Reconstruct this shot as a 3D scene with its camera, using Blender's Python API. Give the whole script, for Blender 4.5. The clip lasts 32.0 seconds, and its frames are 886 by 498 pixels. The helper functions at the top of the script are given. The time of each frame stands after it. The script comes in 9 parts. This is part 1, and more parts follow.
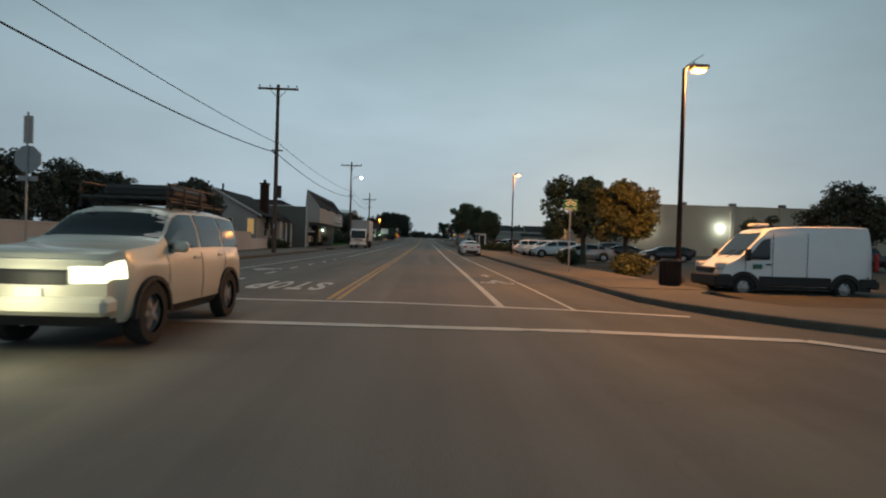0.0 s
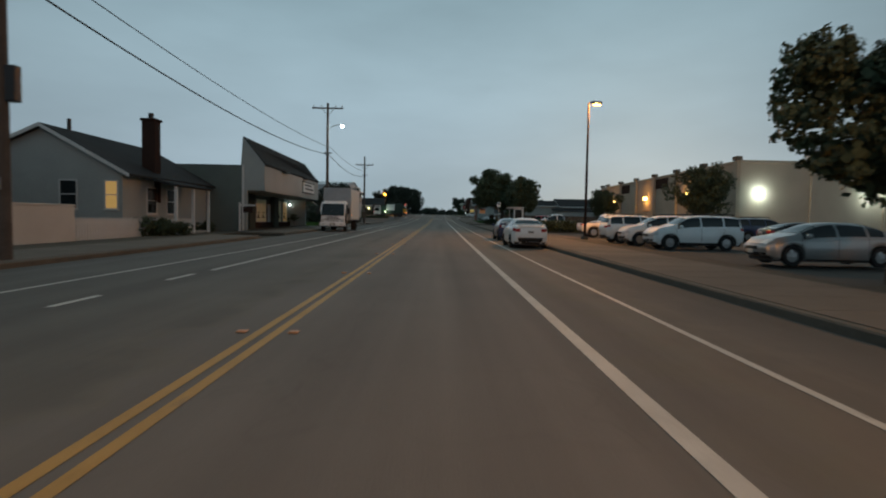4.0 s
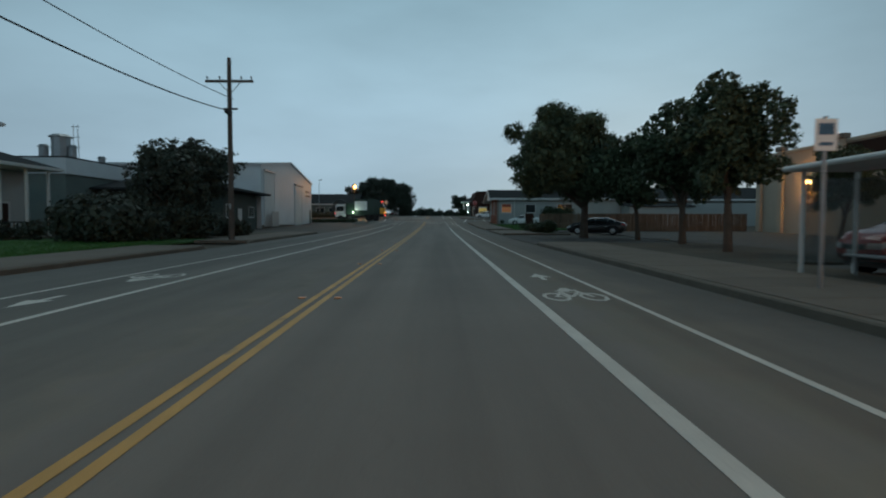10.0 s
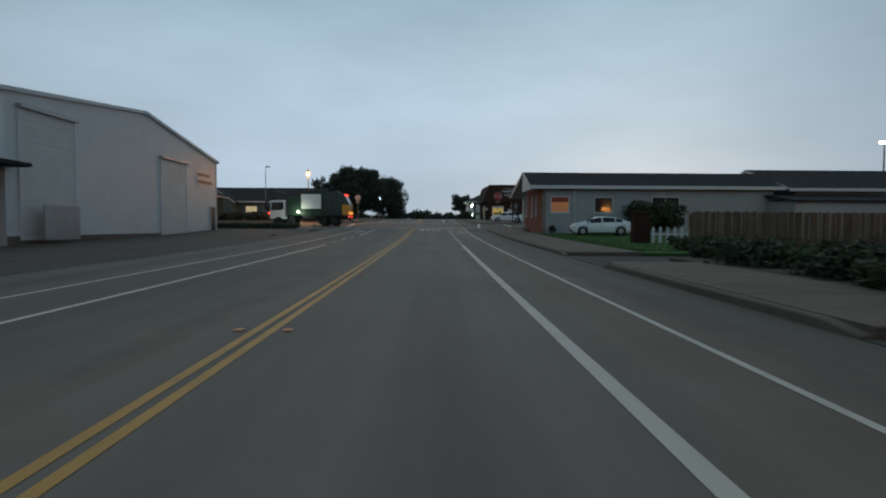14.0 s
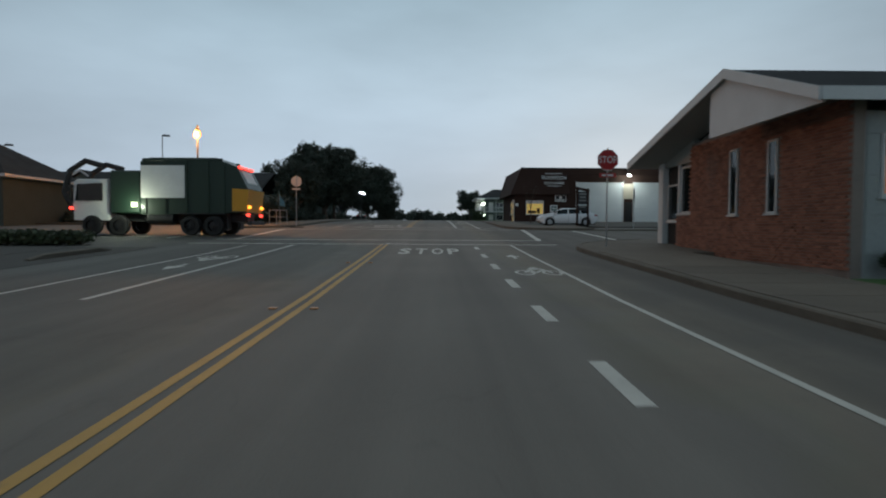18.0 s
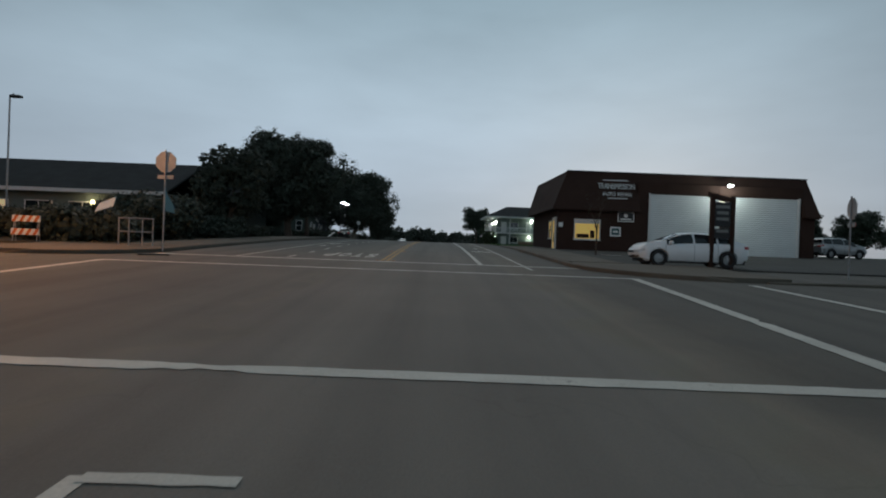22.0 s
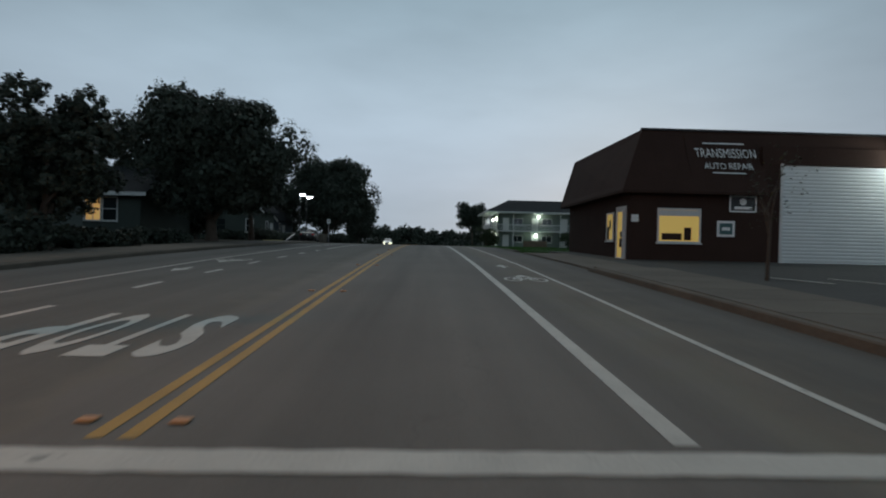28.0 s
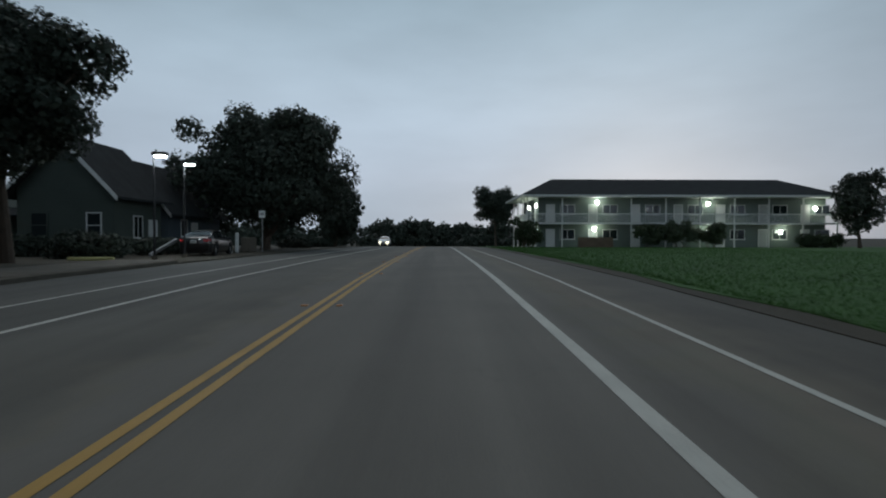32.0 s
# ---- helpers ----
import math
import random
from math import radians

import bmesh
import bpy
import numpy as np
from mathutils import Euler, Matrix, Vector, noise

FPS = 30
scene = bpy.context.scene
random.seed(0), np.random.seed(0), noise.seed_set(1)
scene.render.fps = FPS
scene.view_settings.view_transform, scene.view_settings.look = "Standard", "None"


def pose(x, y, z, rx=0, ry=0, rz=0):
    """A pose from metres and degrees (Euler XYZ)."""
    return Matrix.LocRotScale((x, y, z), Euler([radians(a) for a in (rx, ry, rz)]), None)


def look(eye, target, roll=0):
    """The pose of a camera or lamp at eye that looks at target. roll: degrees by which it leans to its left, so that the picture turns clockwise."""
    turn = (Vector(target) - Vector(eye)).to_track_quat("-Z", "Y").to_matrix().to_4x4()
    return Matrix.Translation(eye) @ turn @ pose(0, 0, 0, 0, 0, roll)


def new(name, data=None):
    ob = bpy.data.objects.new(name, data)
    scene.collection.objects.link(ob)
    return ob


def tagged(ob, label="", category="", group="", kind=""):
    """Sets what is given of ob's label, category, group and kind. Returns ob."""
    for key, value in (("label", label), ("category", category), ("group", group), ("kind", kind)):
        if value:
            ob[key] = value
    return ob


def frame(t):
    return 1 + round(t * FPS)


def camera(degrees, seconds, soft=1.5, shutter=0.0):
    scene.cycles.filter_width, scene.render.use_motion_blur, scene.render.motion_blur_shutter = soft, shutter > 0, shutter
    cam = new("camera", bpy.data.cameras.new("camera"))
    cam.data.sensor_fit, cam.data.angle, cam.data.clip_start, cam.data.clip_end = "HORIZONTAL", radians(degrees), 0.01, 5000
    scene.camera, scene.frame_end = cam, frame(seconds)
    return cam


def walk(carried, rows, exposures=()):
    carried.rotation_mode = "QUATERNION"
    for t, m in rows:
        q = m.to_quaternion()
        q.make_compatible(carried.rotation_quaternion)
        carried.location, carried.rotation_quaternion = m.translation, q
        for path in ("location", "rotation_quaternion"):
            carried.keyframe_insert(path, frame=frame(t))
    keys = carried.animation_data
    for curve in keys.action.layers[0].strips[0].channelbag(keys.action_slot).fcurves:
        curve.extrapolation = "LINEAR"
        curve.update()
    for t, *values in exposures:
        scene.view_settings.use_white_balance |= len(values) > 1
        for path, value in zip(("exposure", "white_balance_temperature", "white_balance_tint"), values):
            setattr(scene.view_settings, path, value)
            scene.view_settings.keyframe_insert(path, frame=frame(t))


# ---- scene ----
# seconds, stops, white balance
EXPOSURES = [(0.0, -0.23, 6300, -3), (1.0, -0.35, 6250, -3), (3.0, -0.43, 6100, -6), (6.0, -0.31, 6150, -2), (8.0, -0.35, 6100, -8), (10.0, -0.25, 5650, -9), (13.0, -0.06, 6000, 2), (16.0, -0.03, 6150, 2), (19.0, -0.01, 6250, 4), (22.0, -0.18, 6250, 4), (25.0, -0.18, 6250, 4), (28.0, -0.15, 6250, 5), (32.0, -0.08, 6300, 7)]
cam = camera(76.20, 32.0, soft=2.0, shutter=0.4)
# seconds, eye x y z, yaw, pitch, roll
PATH = [
    (0.0, 2.054, 8.692, 1.554, -1.688, -0.436, -1.677),
    (0.5, 2.075, 11.070, 1.598, -1.614, -0.928, -1.261),
    (1.0, 2.094, 13.935, 1.619, -1.446, -1.437, -1.073),
    (1.5, 2.109, 17.073, 1.607, -1.388, -1.944, -0.899),
    (2.0, 2.155, 20.266, 1.635, -1.154, -2.389, -0.976),
    (2.5, 2.133, 23.673, 1.695, -0.911, -2.570, -0.913),
    (3.0, 2.082, 27.403, 1.732, -0.542, -2.750, -1.217),
    (3.5, 2.081, 31.382, 1.762, -0.368, -2.861, -1.253),
    (5.5, 1.909, 48.877, 1.849, -0.547, -2.376, -0.304),
    (6.0, 1.960, 53.298, 1.882, -0.505, -2.232, -0.549),
    (6.5, 1.969, 57.850, 1.934, -0.543, -2.144, -0.575),
    (7.0, 1.960, 62.545, 1.964, -0.649, -2.141, -0.444),
    (7.5, 1.993, 67.294, 1.996, -0.754, -2.182, -0.395),
    (8.0, 2.011, 72.165, 2.044, -0.757, -2.198, -0.377),
    (8.5, 2.051, 77.079, 2.090, -0.678, -2.284, -0.208),
    (9.0, 2.083, 81.900, 2.152, -0.579, -2.439, -0.064),
    (9.5, 2.049, 86.643, 2.207, -0.576, -2.442, -0.166),
    (10.0, 2.025, 91.095, 2.253, -0.668, -2.633, -0.085),
    (10.5, 2.022, 95.641, 2.246, -0.808, -2.845, -0.151),
    (11.0, 2.050, 100.317, 2.380, -1.113, -2.792, -0.257),
    (11.5, 2.089, 105.185, 2.396, -1.151, -2.850, 0.017),
    (12.0, 2.118, 110.241, 2.434, -1.106, -2.883, -0.047),
    (12.5, 2.095, 115.347, 2.467, -1.065, -2.758, -0.254),
    (13.0, 2.118, 120.398, 2.497, -1.062, -2.488, -0.359),
    (13.5, 2.166, 125.397, 2.519, -0.945, -2.299, -0.314),
    (14.0, 2.159, 130.323, 2.599, -0.906, -2.262, -0.284),
    (14.5, 2.149, 135.217, 2.644, -0.864, -2.154, -0.218),
    (16.5, 2.196, 153.457, 2.878, -0.687, -2.377, -0.294),
    (17.0, 2.156, 157.656, 2.951, -0.691, -2.314, -0.288),
    (17.5, 2.140, 161.717, 3.021, -0.709, -2.232, -0.292),
    (18.0, 2.125, 165.599, 3.096, -0.737, -2.149, -0.278),
    (18.5, 2.043, 169.306, 3.148, -0.704, -1.928, -0.320),
    (19.0, 1.959, 172.861, 3.208, -0.586, -1.519, -0.674),
    (19.5, 1.945, 176.220, 3.302, -0.496, -1.267, -1.149),
    (20.0, 1.931, 179.335, 3.427, -0.472, -1.087, -1.477),
    (20.5, 1.934, 181.959, 3.527, -0.515, -0.823, -1.660),
    (21.0, 1.941, 184.104, 3.617, -0.564, -0.541, -1.778),
    (21.5, 1.941, 185.718, 3.703, -0.581, -0.367, -2.182),
    (22.0, 1.964, 186.814, 3.730, -0.601, -0.241, -2.155),
    (22.5, 1.992, 187.455, 3.744, -0.547, -0.233, -2.192),
    (23.0, 2.019, 187.856, 3.763, -0.487, -0.255, -2.073),
    (23.5, 2.049, 188.161, 3.774, -0.440, -0.279, -1.956),
    (24.0, 2.057, 188.565, 3.785, -0.391, -0.297, -1.892),
    (24.5, 2.057, 189.269, 3.825, -0.338, -0.229, -1.913),
    (25.0, 2.059, 190.392, 3.873, -0.383, -0.231, -1.727),
    (25.5, 2.062, 191.889, 3.922, -0.494, -0.283, -1.600),
    (27.5, 1.884, 201.331, 4.273, -1.515, -0.658, -1.432),
    (28.0, 1.942, 204.457, 4.353, -1.556, -0.445, -1.321),
    (28.5, 1.951, 207.768, 4.505, -1.386, -0.376, -1.193),
    (29.0, 1.952, 211.416, 4.659, -1.237, -0.131, -1.247),
    (29.5, 1.958, 215.101, 4.801, -1.044, 0.085, -1.632),
    (30.0, 1.920, 219.251, 4.940, -0.738, -0.069, -1.890),
    (30.5, 1.935, 223.016, 5.079, -0.765, -0.408, -1.499),
    (31.0, 1.984, 226.758, 5.186, -0.724, -0.802, -0.827),
    (31.5, 2.009, 230.729, 5.271, -0.625, -1.040, -0.316),
    (32.0, 2.050, 234.879, 5.334, -0.502, -1.225, -0.093),
]
walk(cam, [(t, pose(x, y, z, 90 + pitch, roll, yaw)) for t, x, y, z, yaw, pitch, roll in PATH],
     exposures=EXPOSURES)

# ---- light ----
world = bpy.data.worlds.new("world")
scene.world = world
world.use_nodes = True
wn, wl = world.node_tree.nodes, world.node_tree.links
wn.clear()
w_out = wn.new("ShaderNodeOutputWorld")
w_bg = wn.new("ShaderNodeBackground")
w_sky = wn.new("ShaderNodeTexSky")
w_sky.sky_type, w_sky.sun_disc = "NISHITA", False
w_sky.sun_elevation, w_sky.sun_rotation = radians(6), radians(20)
w_co = wn.new("ShaderNodeTexCoord")
w_sep = wn.new("ShaderNodeSeparateXYZ")
w_ramp = wn.new("ShaderNodeValToRGB")
wl.new(w_co.outputs["Generated"], w_sep.inputs[0])
wl.new(w_sep.outputs["Z"], w_ramp.inputs[0])
ramp = w_ramp.color_ramp
ramp.elements[0].position, ramp.elements[0].color = 0.0, (0.315, 0.375, 0.455, 1)
ramp.elements[1].position, ramp.elements[1].color = 1.0, (0.155, 0.225, 0.285, 1)
for at, col in ((0.10, (0.42, 0.475, 0.565, 1)), (0.24, (0.41, 0.485, 0.57, 1)), (0.46, (0.27, 0.36, 0.425, 1))):
    ramp.elements.new(at).color = col
# soft cloud banks, flattened towards the horizon
w_map = wn.new("ShaderNodeMapping")
w_map.inputs["Scale"].default_value = (1.0, 1.0, 3.2)
w_noise = wn.new("ShaderNodeTexNoise")
w_noise.inputs["Scale"].default_value, w_noise.inputs["Detail"].default_value = 2.6, 5.0
w_noise.inputs["Roughness"].default_value = 0.5
wl.new(w_co.outputs["Generated"], w_map.inputs[0])
wl.new(w_map.outputs[0], w_noise.inputs["Vector"])
w_rng = wn.new("ShaderNodeMapRange")
w_rng.inputs["From Min"].default_value, w_rng.inputs["From Max"].default_value = 0.3, 0.7
w_rng.inputs["To Min"].default_value, w_rng.inputs["To Max"].default_value = 0.90, 1.10
wl.new(w_noise.outputs["Fac"], w_rng.inputs["Value"])
w_mul = wn.new("ShaderNodeVectorMath")
w_mul.operation = "SCALE"
wl.new(w_ramp.outputs["Color"], w_mul.inputs[0])
# sky colour dimmed to either side for lens falloff, brighter along the street
w_side = wn.new("ShaderNodeMapRange")
w_side.interpolation_type = "SMOOTHSTEP"
w_side.inputs["From Min"].default_value, w_side.inputs["From Max"].default_value = 0.48, 1.0
w_side.inputs["To Min"].default_value, w_side.inputs["To Max"].default_value = 0.54, 1.20
w_abs = wn.new("ShaderNodeMath")
w_abs.operation = "ABSOLUTE"
wl.new(w_sep.outputs["Y"], w_abs.inputs[0])
wl.new(w_abs.outputs[0], w_side.inputs["Value"])
w_both = wn.new("ShaderNodeMath")
w_both.operation = "MULTIPLY"
wl.new(w_rng.outputs["Result"], w_both.inputs[0])
wl.new(w_side.outputs["Result"], w_both.inputs[1])
wl.new(w_both.outputs[0], w_mul.inputs["Scale"])
w_mix = wn.new("ShaderNodeMix")
w_mix.data_type = "RGBA"
w_mix.inputs["Factor"].default_value = 0.004
wl.new(w_mul.outputs[0], w_mix.inputs["A"])
wl.new(w_sky.outputs[0], w_mix.inputs["B"])
wl.new(w_mix.outputs["Result"], w_bg.inputs["Color"])
w_bg.inputs["Strength"].default_value = 1.0
wl.new(w_bg.outputs[0], w_out.inputs[0])

sun = new("sun", bpy.data.lights.new("sun", "SUN"))
sun.data.energy, sun.data.angle, sun.data.color = 0.5, radians(35), (1.0, 0.95, 0.92)
sun.matrix_world = look((0, 0, 60), (10, -40, 0))


def lamp_light(place, watts, colour, radius=0.12, spot=0):
    data = bpy.data.lights.new("lamp_light", "SPOT" if spot else "POINT")
    data.energy, data.color, data.shadow_soft_size = watts, colour, radius
    if spot:
        data.spot_size, data.spot_blend = radians(spot), 0.6
    ob = new("lamp_light", data)
    ob.location = place
    return ob


SODIUM, LED, WARM = (1.0, 0.36, 0.075), (0.86, 0.95, 1.0), (1.0, 0.75, 0.42)

# ---- materials ----


def mat(name, colour, rough=0.7, metal=0.0, vary=0.18, scale=1.5, fine=18.0, bump=0.25, spread=0.0, spec=0.4, stain=0.0, island=0.0):
    """A surface with broad stains, fine grain and relief."""
    m = bpy.data.materials.new(name)
    m.use_nodes = True
    n, l = m.node_tree.nodes, m.node_tree.links
    b = n["Principled BSDF"]
    b.inputs["Roughness"].default_value, b.inputs["Metallic"].default_value = rough, metal
    b.inputs["Specular IOR Level"].default_value = spec
    geo = n.new("ShaderNodeNewGeometry")
    big, small = n.new("ShaderNodeTexNoise"), n.new("ShaderNodeTexNoise")
    big.inputs["Scale"].default_value, small.inputs["Scale"].default_value = scale, fine
    big.inputs["Detail"].default_value, small.inputs["Detail"].default_value = 4, 6
    l.new(geo.outputs["Position"], big.inputs["Vector"])
    l.new(geo.outputs["Position"], small.inputs["Vector"])
    add = n.new("ShaderNodeMath")
    add.operation = "ADD"
    l.new(big.outputs["Fac"], add.inputs[0])
    l.new(small.outputs["Fac"], add.inputs[1])
    rng = n.new("ShaderNodeMapRange")
    rng.inputs["From Min"].default_value, rng.inputs["From Max"].default_value = 0.6, 1.4
    rng.inputs["To Min"].default_value, rng.inputs["To Max"].default_value = 1 - vary, 1 + vary
    l.new(add.outputs[0], rng.inputs["Value"])
    value = rng.outputs["Result"]
    if spread:
        info = n.new("ShaderNodeObjectInfo")
        r2 = n.new("ShaderNodeMapRange")
        r2.inputs["To Min"].default_value, r2.inputs["To Max"].default_value = 1 - spread, 1 + spread
        l.new(info.outputs["Random"], r2.inputs["Value"])
        mu = n.new("ShaderNodeMath")
        mu.operation = "MULTIPLY"
        l.new(value, mu.inputs[0])
        l.new(r2.outputs["Result"], mu.inputs[1])
        value = mu.outputs[0]
    if island:
        r3 = n.new("ShaderNodeMapRange")
        r3.inputs["To Min"].default_value, r3.inputs["To Max"].default_value = 1 - island, 1 + island
        l.new(geo.outputs["Random Per Island"], r3.inputs["Value"])
        mu = n.new("ShaderNodeMath")
        mu.operation = "MULTIPLY"
        l.new(value, mu.inputs[0])
        l.new(r3.outputs["Result"], mu.inputs[1])
        value = mu.outputs[0]
    sc = n.new("ShaderNodeVectorMath")
    sc.operation = "SCALE"
    sc.inputs[0].default_value = colour[:3]
    l.new(value, sc.inputs["Scale"])
    l.new(sc.outputs[0], b.inputs["Base Color"])
    if bump:
        bp = n.new("ShaderNodeBump")
        bp.inputs["Strength"].default_value, bp.inputs["Distance"].default_value = bump, 0.02
        l.new(small.outputs["Fac"], bp.inputs["Height"])
        l.new(bp.outputs[0], b.inputs["Normal"])
    return m


def glow(name, colour, strength):
    m = bpy.data.materials.new(name)
    m.use_nodes = True
    b = m.node_tree.nodes["Principled BSDF"]
    b.inputs["Base Color"].default_value = (*colour, 1)
    b.inputs["Emission Color"].default_value = (*colour, 1)
    b.inputs["Emission Strength"].default_value = strength
    return m


def glass(name, colour=(0.02, 0.025, 0.03), rough=0.05, alpha=1.0):
    """Dark tinted glass that mirrors the sky."""
    m = bpy.data.materials.new(name)
    m.use_nodes = True
    b = m.node_tree.nodes["Principled BSDF"]
    b.inputs["Base Color"].default_value = (*colour, 1)
    b.inputs["Roughness"].default_value, b.inputs["IOR"].default_value = rough, 1.5
    b.inputs["Specular IOR Level"].default_value = 0.6
    if alpha < 1:
        b.inputs["Alpha"].default_value = alpha
    return m


def paint(name, colour, rough=0.3, coat=0.6, metal=0.0):
    m = mat(name, colour, rough, metal, vary=0.05, scale=2.0, fine=60, bump=0.0)
    b = m.node_tree.nodes["Principled BSDF"]
    b.inputs["Coat Weight"].default_value, b.inputs["Coat Roughness"].default_value = coat, 0.08
    return m


# ---- mesh tools ----
KNOTS = [(-300, -2.0), (-25, -0.31), (0, 0.0), (25, 0.31), (50, 0.44), (75, 0.65), (100, 0.94), (125, 1.12), (150, 1.41), (175, 1.84), (200, 2.81), (225, 3.73), (250, 4.23), (275, 4.23), (300, 4.15), (330, 3.75), (370, 2.6), (420, 1.2), (600, 0.0), (4000, 0.0)]
KY, KZ = [k[0] for k in KNOTS], [k[1] for k in KNOTS]


def G(y):
    """Height of the road along the street."""
    return float(0.25 * np.interp(y - 9, KY, KZ) + 0.5 * np.interp(y, KY, KZ) + 0.25 * np.interp(y + 9, KY, KZ))


class Shape:
    """Collects faces for one mesh."""

    def __init__(self):
        self.v, self.f = [], []

    def add(self, verts, faces):
        k = len(self.v)
        self.v.extend([tuple(p) for p in verts])
        self.f.extend([tuple(i + k for i in face) for face in faces])
        return self

    def box(self, x0, y0, z0, x1, y1, z1):
        v = [(x, y, z) for z in (z0, z1) for y in (y0, y1) for x in (x0, x1)]
        return self.add(v, [(0, 2, 3, 1), (4, 5, 7, 6), (0, 1, 5, 4), (2, 6, 7, 3), (0, 4, 6, 2), (1, 3, 7, 5)])

    def bevel(self, x0, y0, z0, x1, y1, z1, b=0.02):
        """A box with chamfered edges all round."""
        lo, hi = (x0, y0, z0), (x1, y1, z1)
        b = min(b, *(abs(h - l) / 2.01 for l, h in zip(lo, hi)))
        bm = bmesh.new()
        bmesh.ops.create_cube(bm, size=1.0)
        for v in bm.verts:
            v.co = Vector(((x0 + x1) / 2 + v.co.x * (x1 - x0), (y0 + y1) / 2 + v.co.y * (y1 - y0), (z0 + z1) / 2 + v.co.z * (z1 - z0)))
        bmesh.ops.bevel(bm, geom=list(bm.edges), offset=b, segments=1, affect="EDGES")
        bm.verts.index_update()
        self.add([tuple(v.co) for v in bm.verts], [[v.index for v in f.verts] for f in bm.faces])
        bm.free()
        return self

    def tube(self, p0, p1, r0, r1=None, seg=8, caps=True):
        p0, p1 = Vector(p0), Vector(p1)
        r1 = r0 if r1 is None else r1
        a = (p1 - p0).normalized()
        u = a.orthogonal().normalized()
        w = a.cross(u)
        v = []
        for p, r in ((p0, r0), (p1, r1)):
            for i in range(seg):
                t = 2 * math.pi * i / seg
                v.append(p + u * (r * math.cos(t)) + w * (r * math.sin(t)))
        f = [(i, (i + 1) % seg, seg + (i + 1) % seg, seg + i) for i in range(seg)]
        if caps:
            f += [tuple(reversed(range(seg))), tuple(range(seg, 2 * seg))]
        return self.add(v, f)

    def path(self, pts, r, seg=6):
        for a, b in zip(pts, pts[1:]):
            self.tube(a, b, r, r, seg)
        return self

    def pipe(self, pts, r, seg=8):
        """One unbroken bent tube."""
        p = [Vector(q) for q in pts]
        k = len(self.v)
        for i, q in enumerate(p):
            a = (p[min(i + 1, len(p) - 1)] - p[max(i - 1, 0)]).normalized()
            u = a.cross(Vector((0, 1, 0))).normalized()
            w = a.cross(u)
            self.v += [tuple(q + u * (r * math.cos(2 * math.pi * j / seg)) + w * (r * math.sin(2 * math.pi * j / seg))) for j in range(seg)]
        for i in range(len(p) - 1):
            self.f += [(k + i * seg + j, k + i * seg + (j + 1) % seg, k + (i + 1) * seg + (j + 1) % seg, k + (i + 1) * seg + j) for j in range(seg)]
        e = k + (len(p) - 1) * seg
        self.f += [tuple(range(k, k + seg)), tuple(range(e, e + seg))]
        return self

    def prism(self, poly, axis, a, b):
        """A flat outline pushed along one axis (0, 1 or 2) from a to b."""
        n = len(poly)

        def at(p, d):
            q = [0, 0, 0]
            o = [i for i in range(3) if i != axis]
            q[o[0]], q[o[1]], q[axis] = p[0], p[1], d
            return tuple(q)
        v = [at(p, a) for p in poly] + [at(p, b) for p in poly]
        f = [tuple(range(n)), tuple(reversed(range(n, 2 * n)))] + [(i, n + i, n + (i + 1) % n, (i + 1) % n) for i in range(n)]
        return self.add(v, f)

    def ball(self, c, r, seg=10, rings=6, squash=1.0):
        v = [(c[0], c[1], c[2] - r * squash)]
        for j in range(1, rings):
            p = math.pi * j / rings
            for i in range(seg):
                t = 2 * math.pi * i / seg
                v.append((c[0] + r * math.sin(p) * math.cos(t), c[1] + r * math.sin(p) * math.sin(t), c[2] - r * squash * math.cos(p)))
        v.append((c[0], c[1], c[2] + r * squash))
        f = [(0, 1 + (i + 1) % seg, 1 + i) for i in range(seg)]
        for j in range(rings - 2):
            o = 1 + j * seg
            f += [(o + i, o + (i + 1) % seg, o + seg + (i + 1) % seg, o + seg + i) for i in range(seg)]
        o, e = 1 + (rings - 2) * seg, len(v) - 1
        f += [(o + i, o + (i + 1) % seg, e) for i in range(seg)]
        return self.add(v, f)

    def mesh(self, name, material, smooth=False):
        me = bpy.data.meshes.new(name)
        me.from_pydata(self.v, [], self.f)
        bm = bmesh.new()
        bm.from_mesh(me)
        bmesh.ops.recalc_face_normals(bm, faces=bm.faces)
        if smooth:
            for e in bm.edges:
                e.smooth = len(e.link_faces) == 2 and e.calc_face_angle(0) < 0.62
        bm.to_mesh(me)
        bm.free()
        if smooth:
            me.polygons.foreach_set("use_smooth", [True] * len(me.polygons))
        me.materials.append(material)
        return me


def part(name, shape, material, parent=None, label="", smooth=False):
    ob = new(name, shape.mesh(name, material, smooth))
    if parent:
        ob.parent = parent
    if label:
        ob["label"] = label
    return ob


def thing(name, label, category, x=0, y=0, z=None, turn=0, group="", kind=""):
    """An Empty at the base of a thing; its parts are built round the origin."""
    ob = new(name)
    ob.empty_display_size = 0.2
    ob.matrix_world = pose(x, y, G(y) if z is None else z, 0, 0, turn)
    return tagged(ob, label, category, group, kind)


def solid(name, shape, material, label, category, group="", kind="", smooth=False):
    return tagged(part(name, shape, material, smooth=smooth), label, category, group, kind)


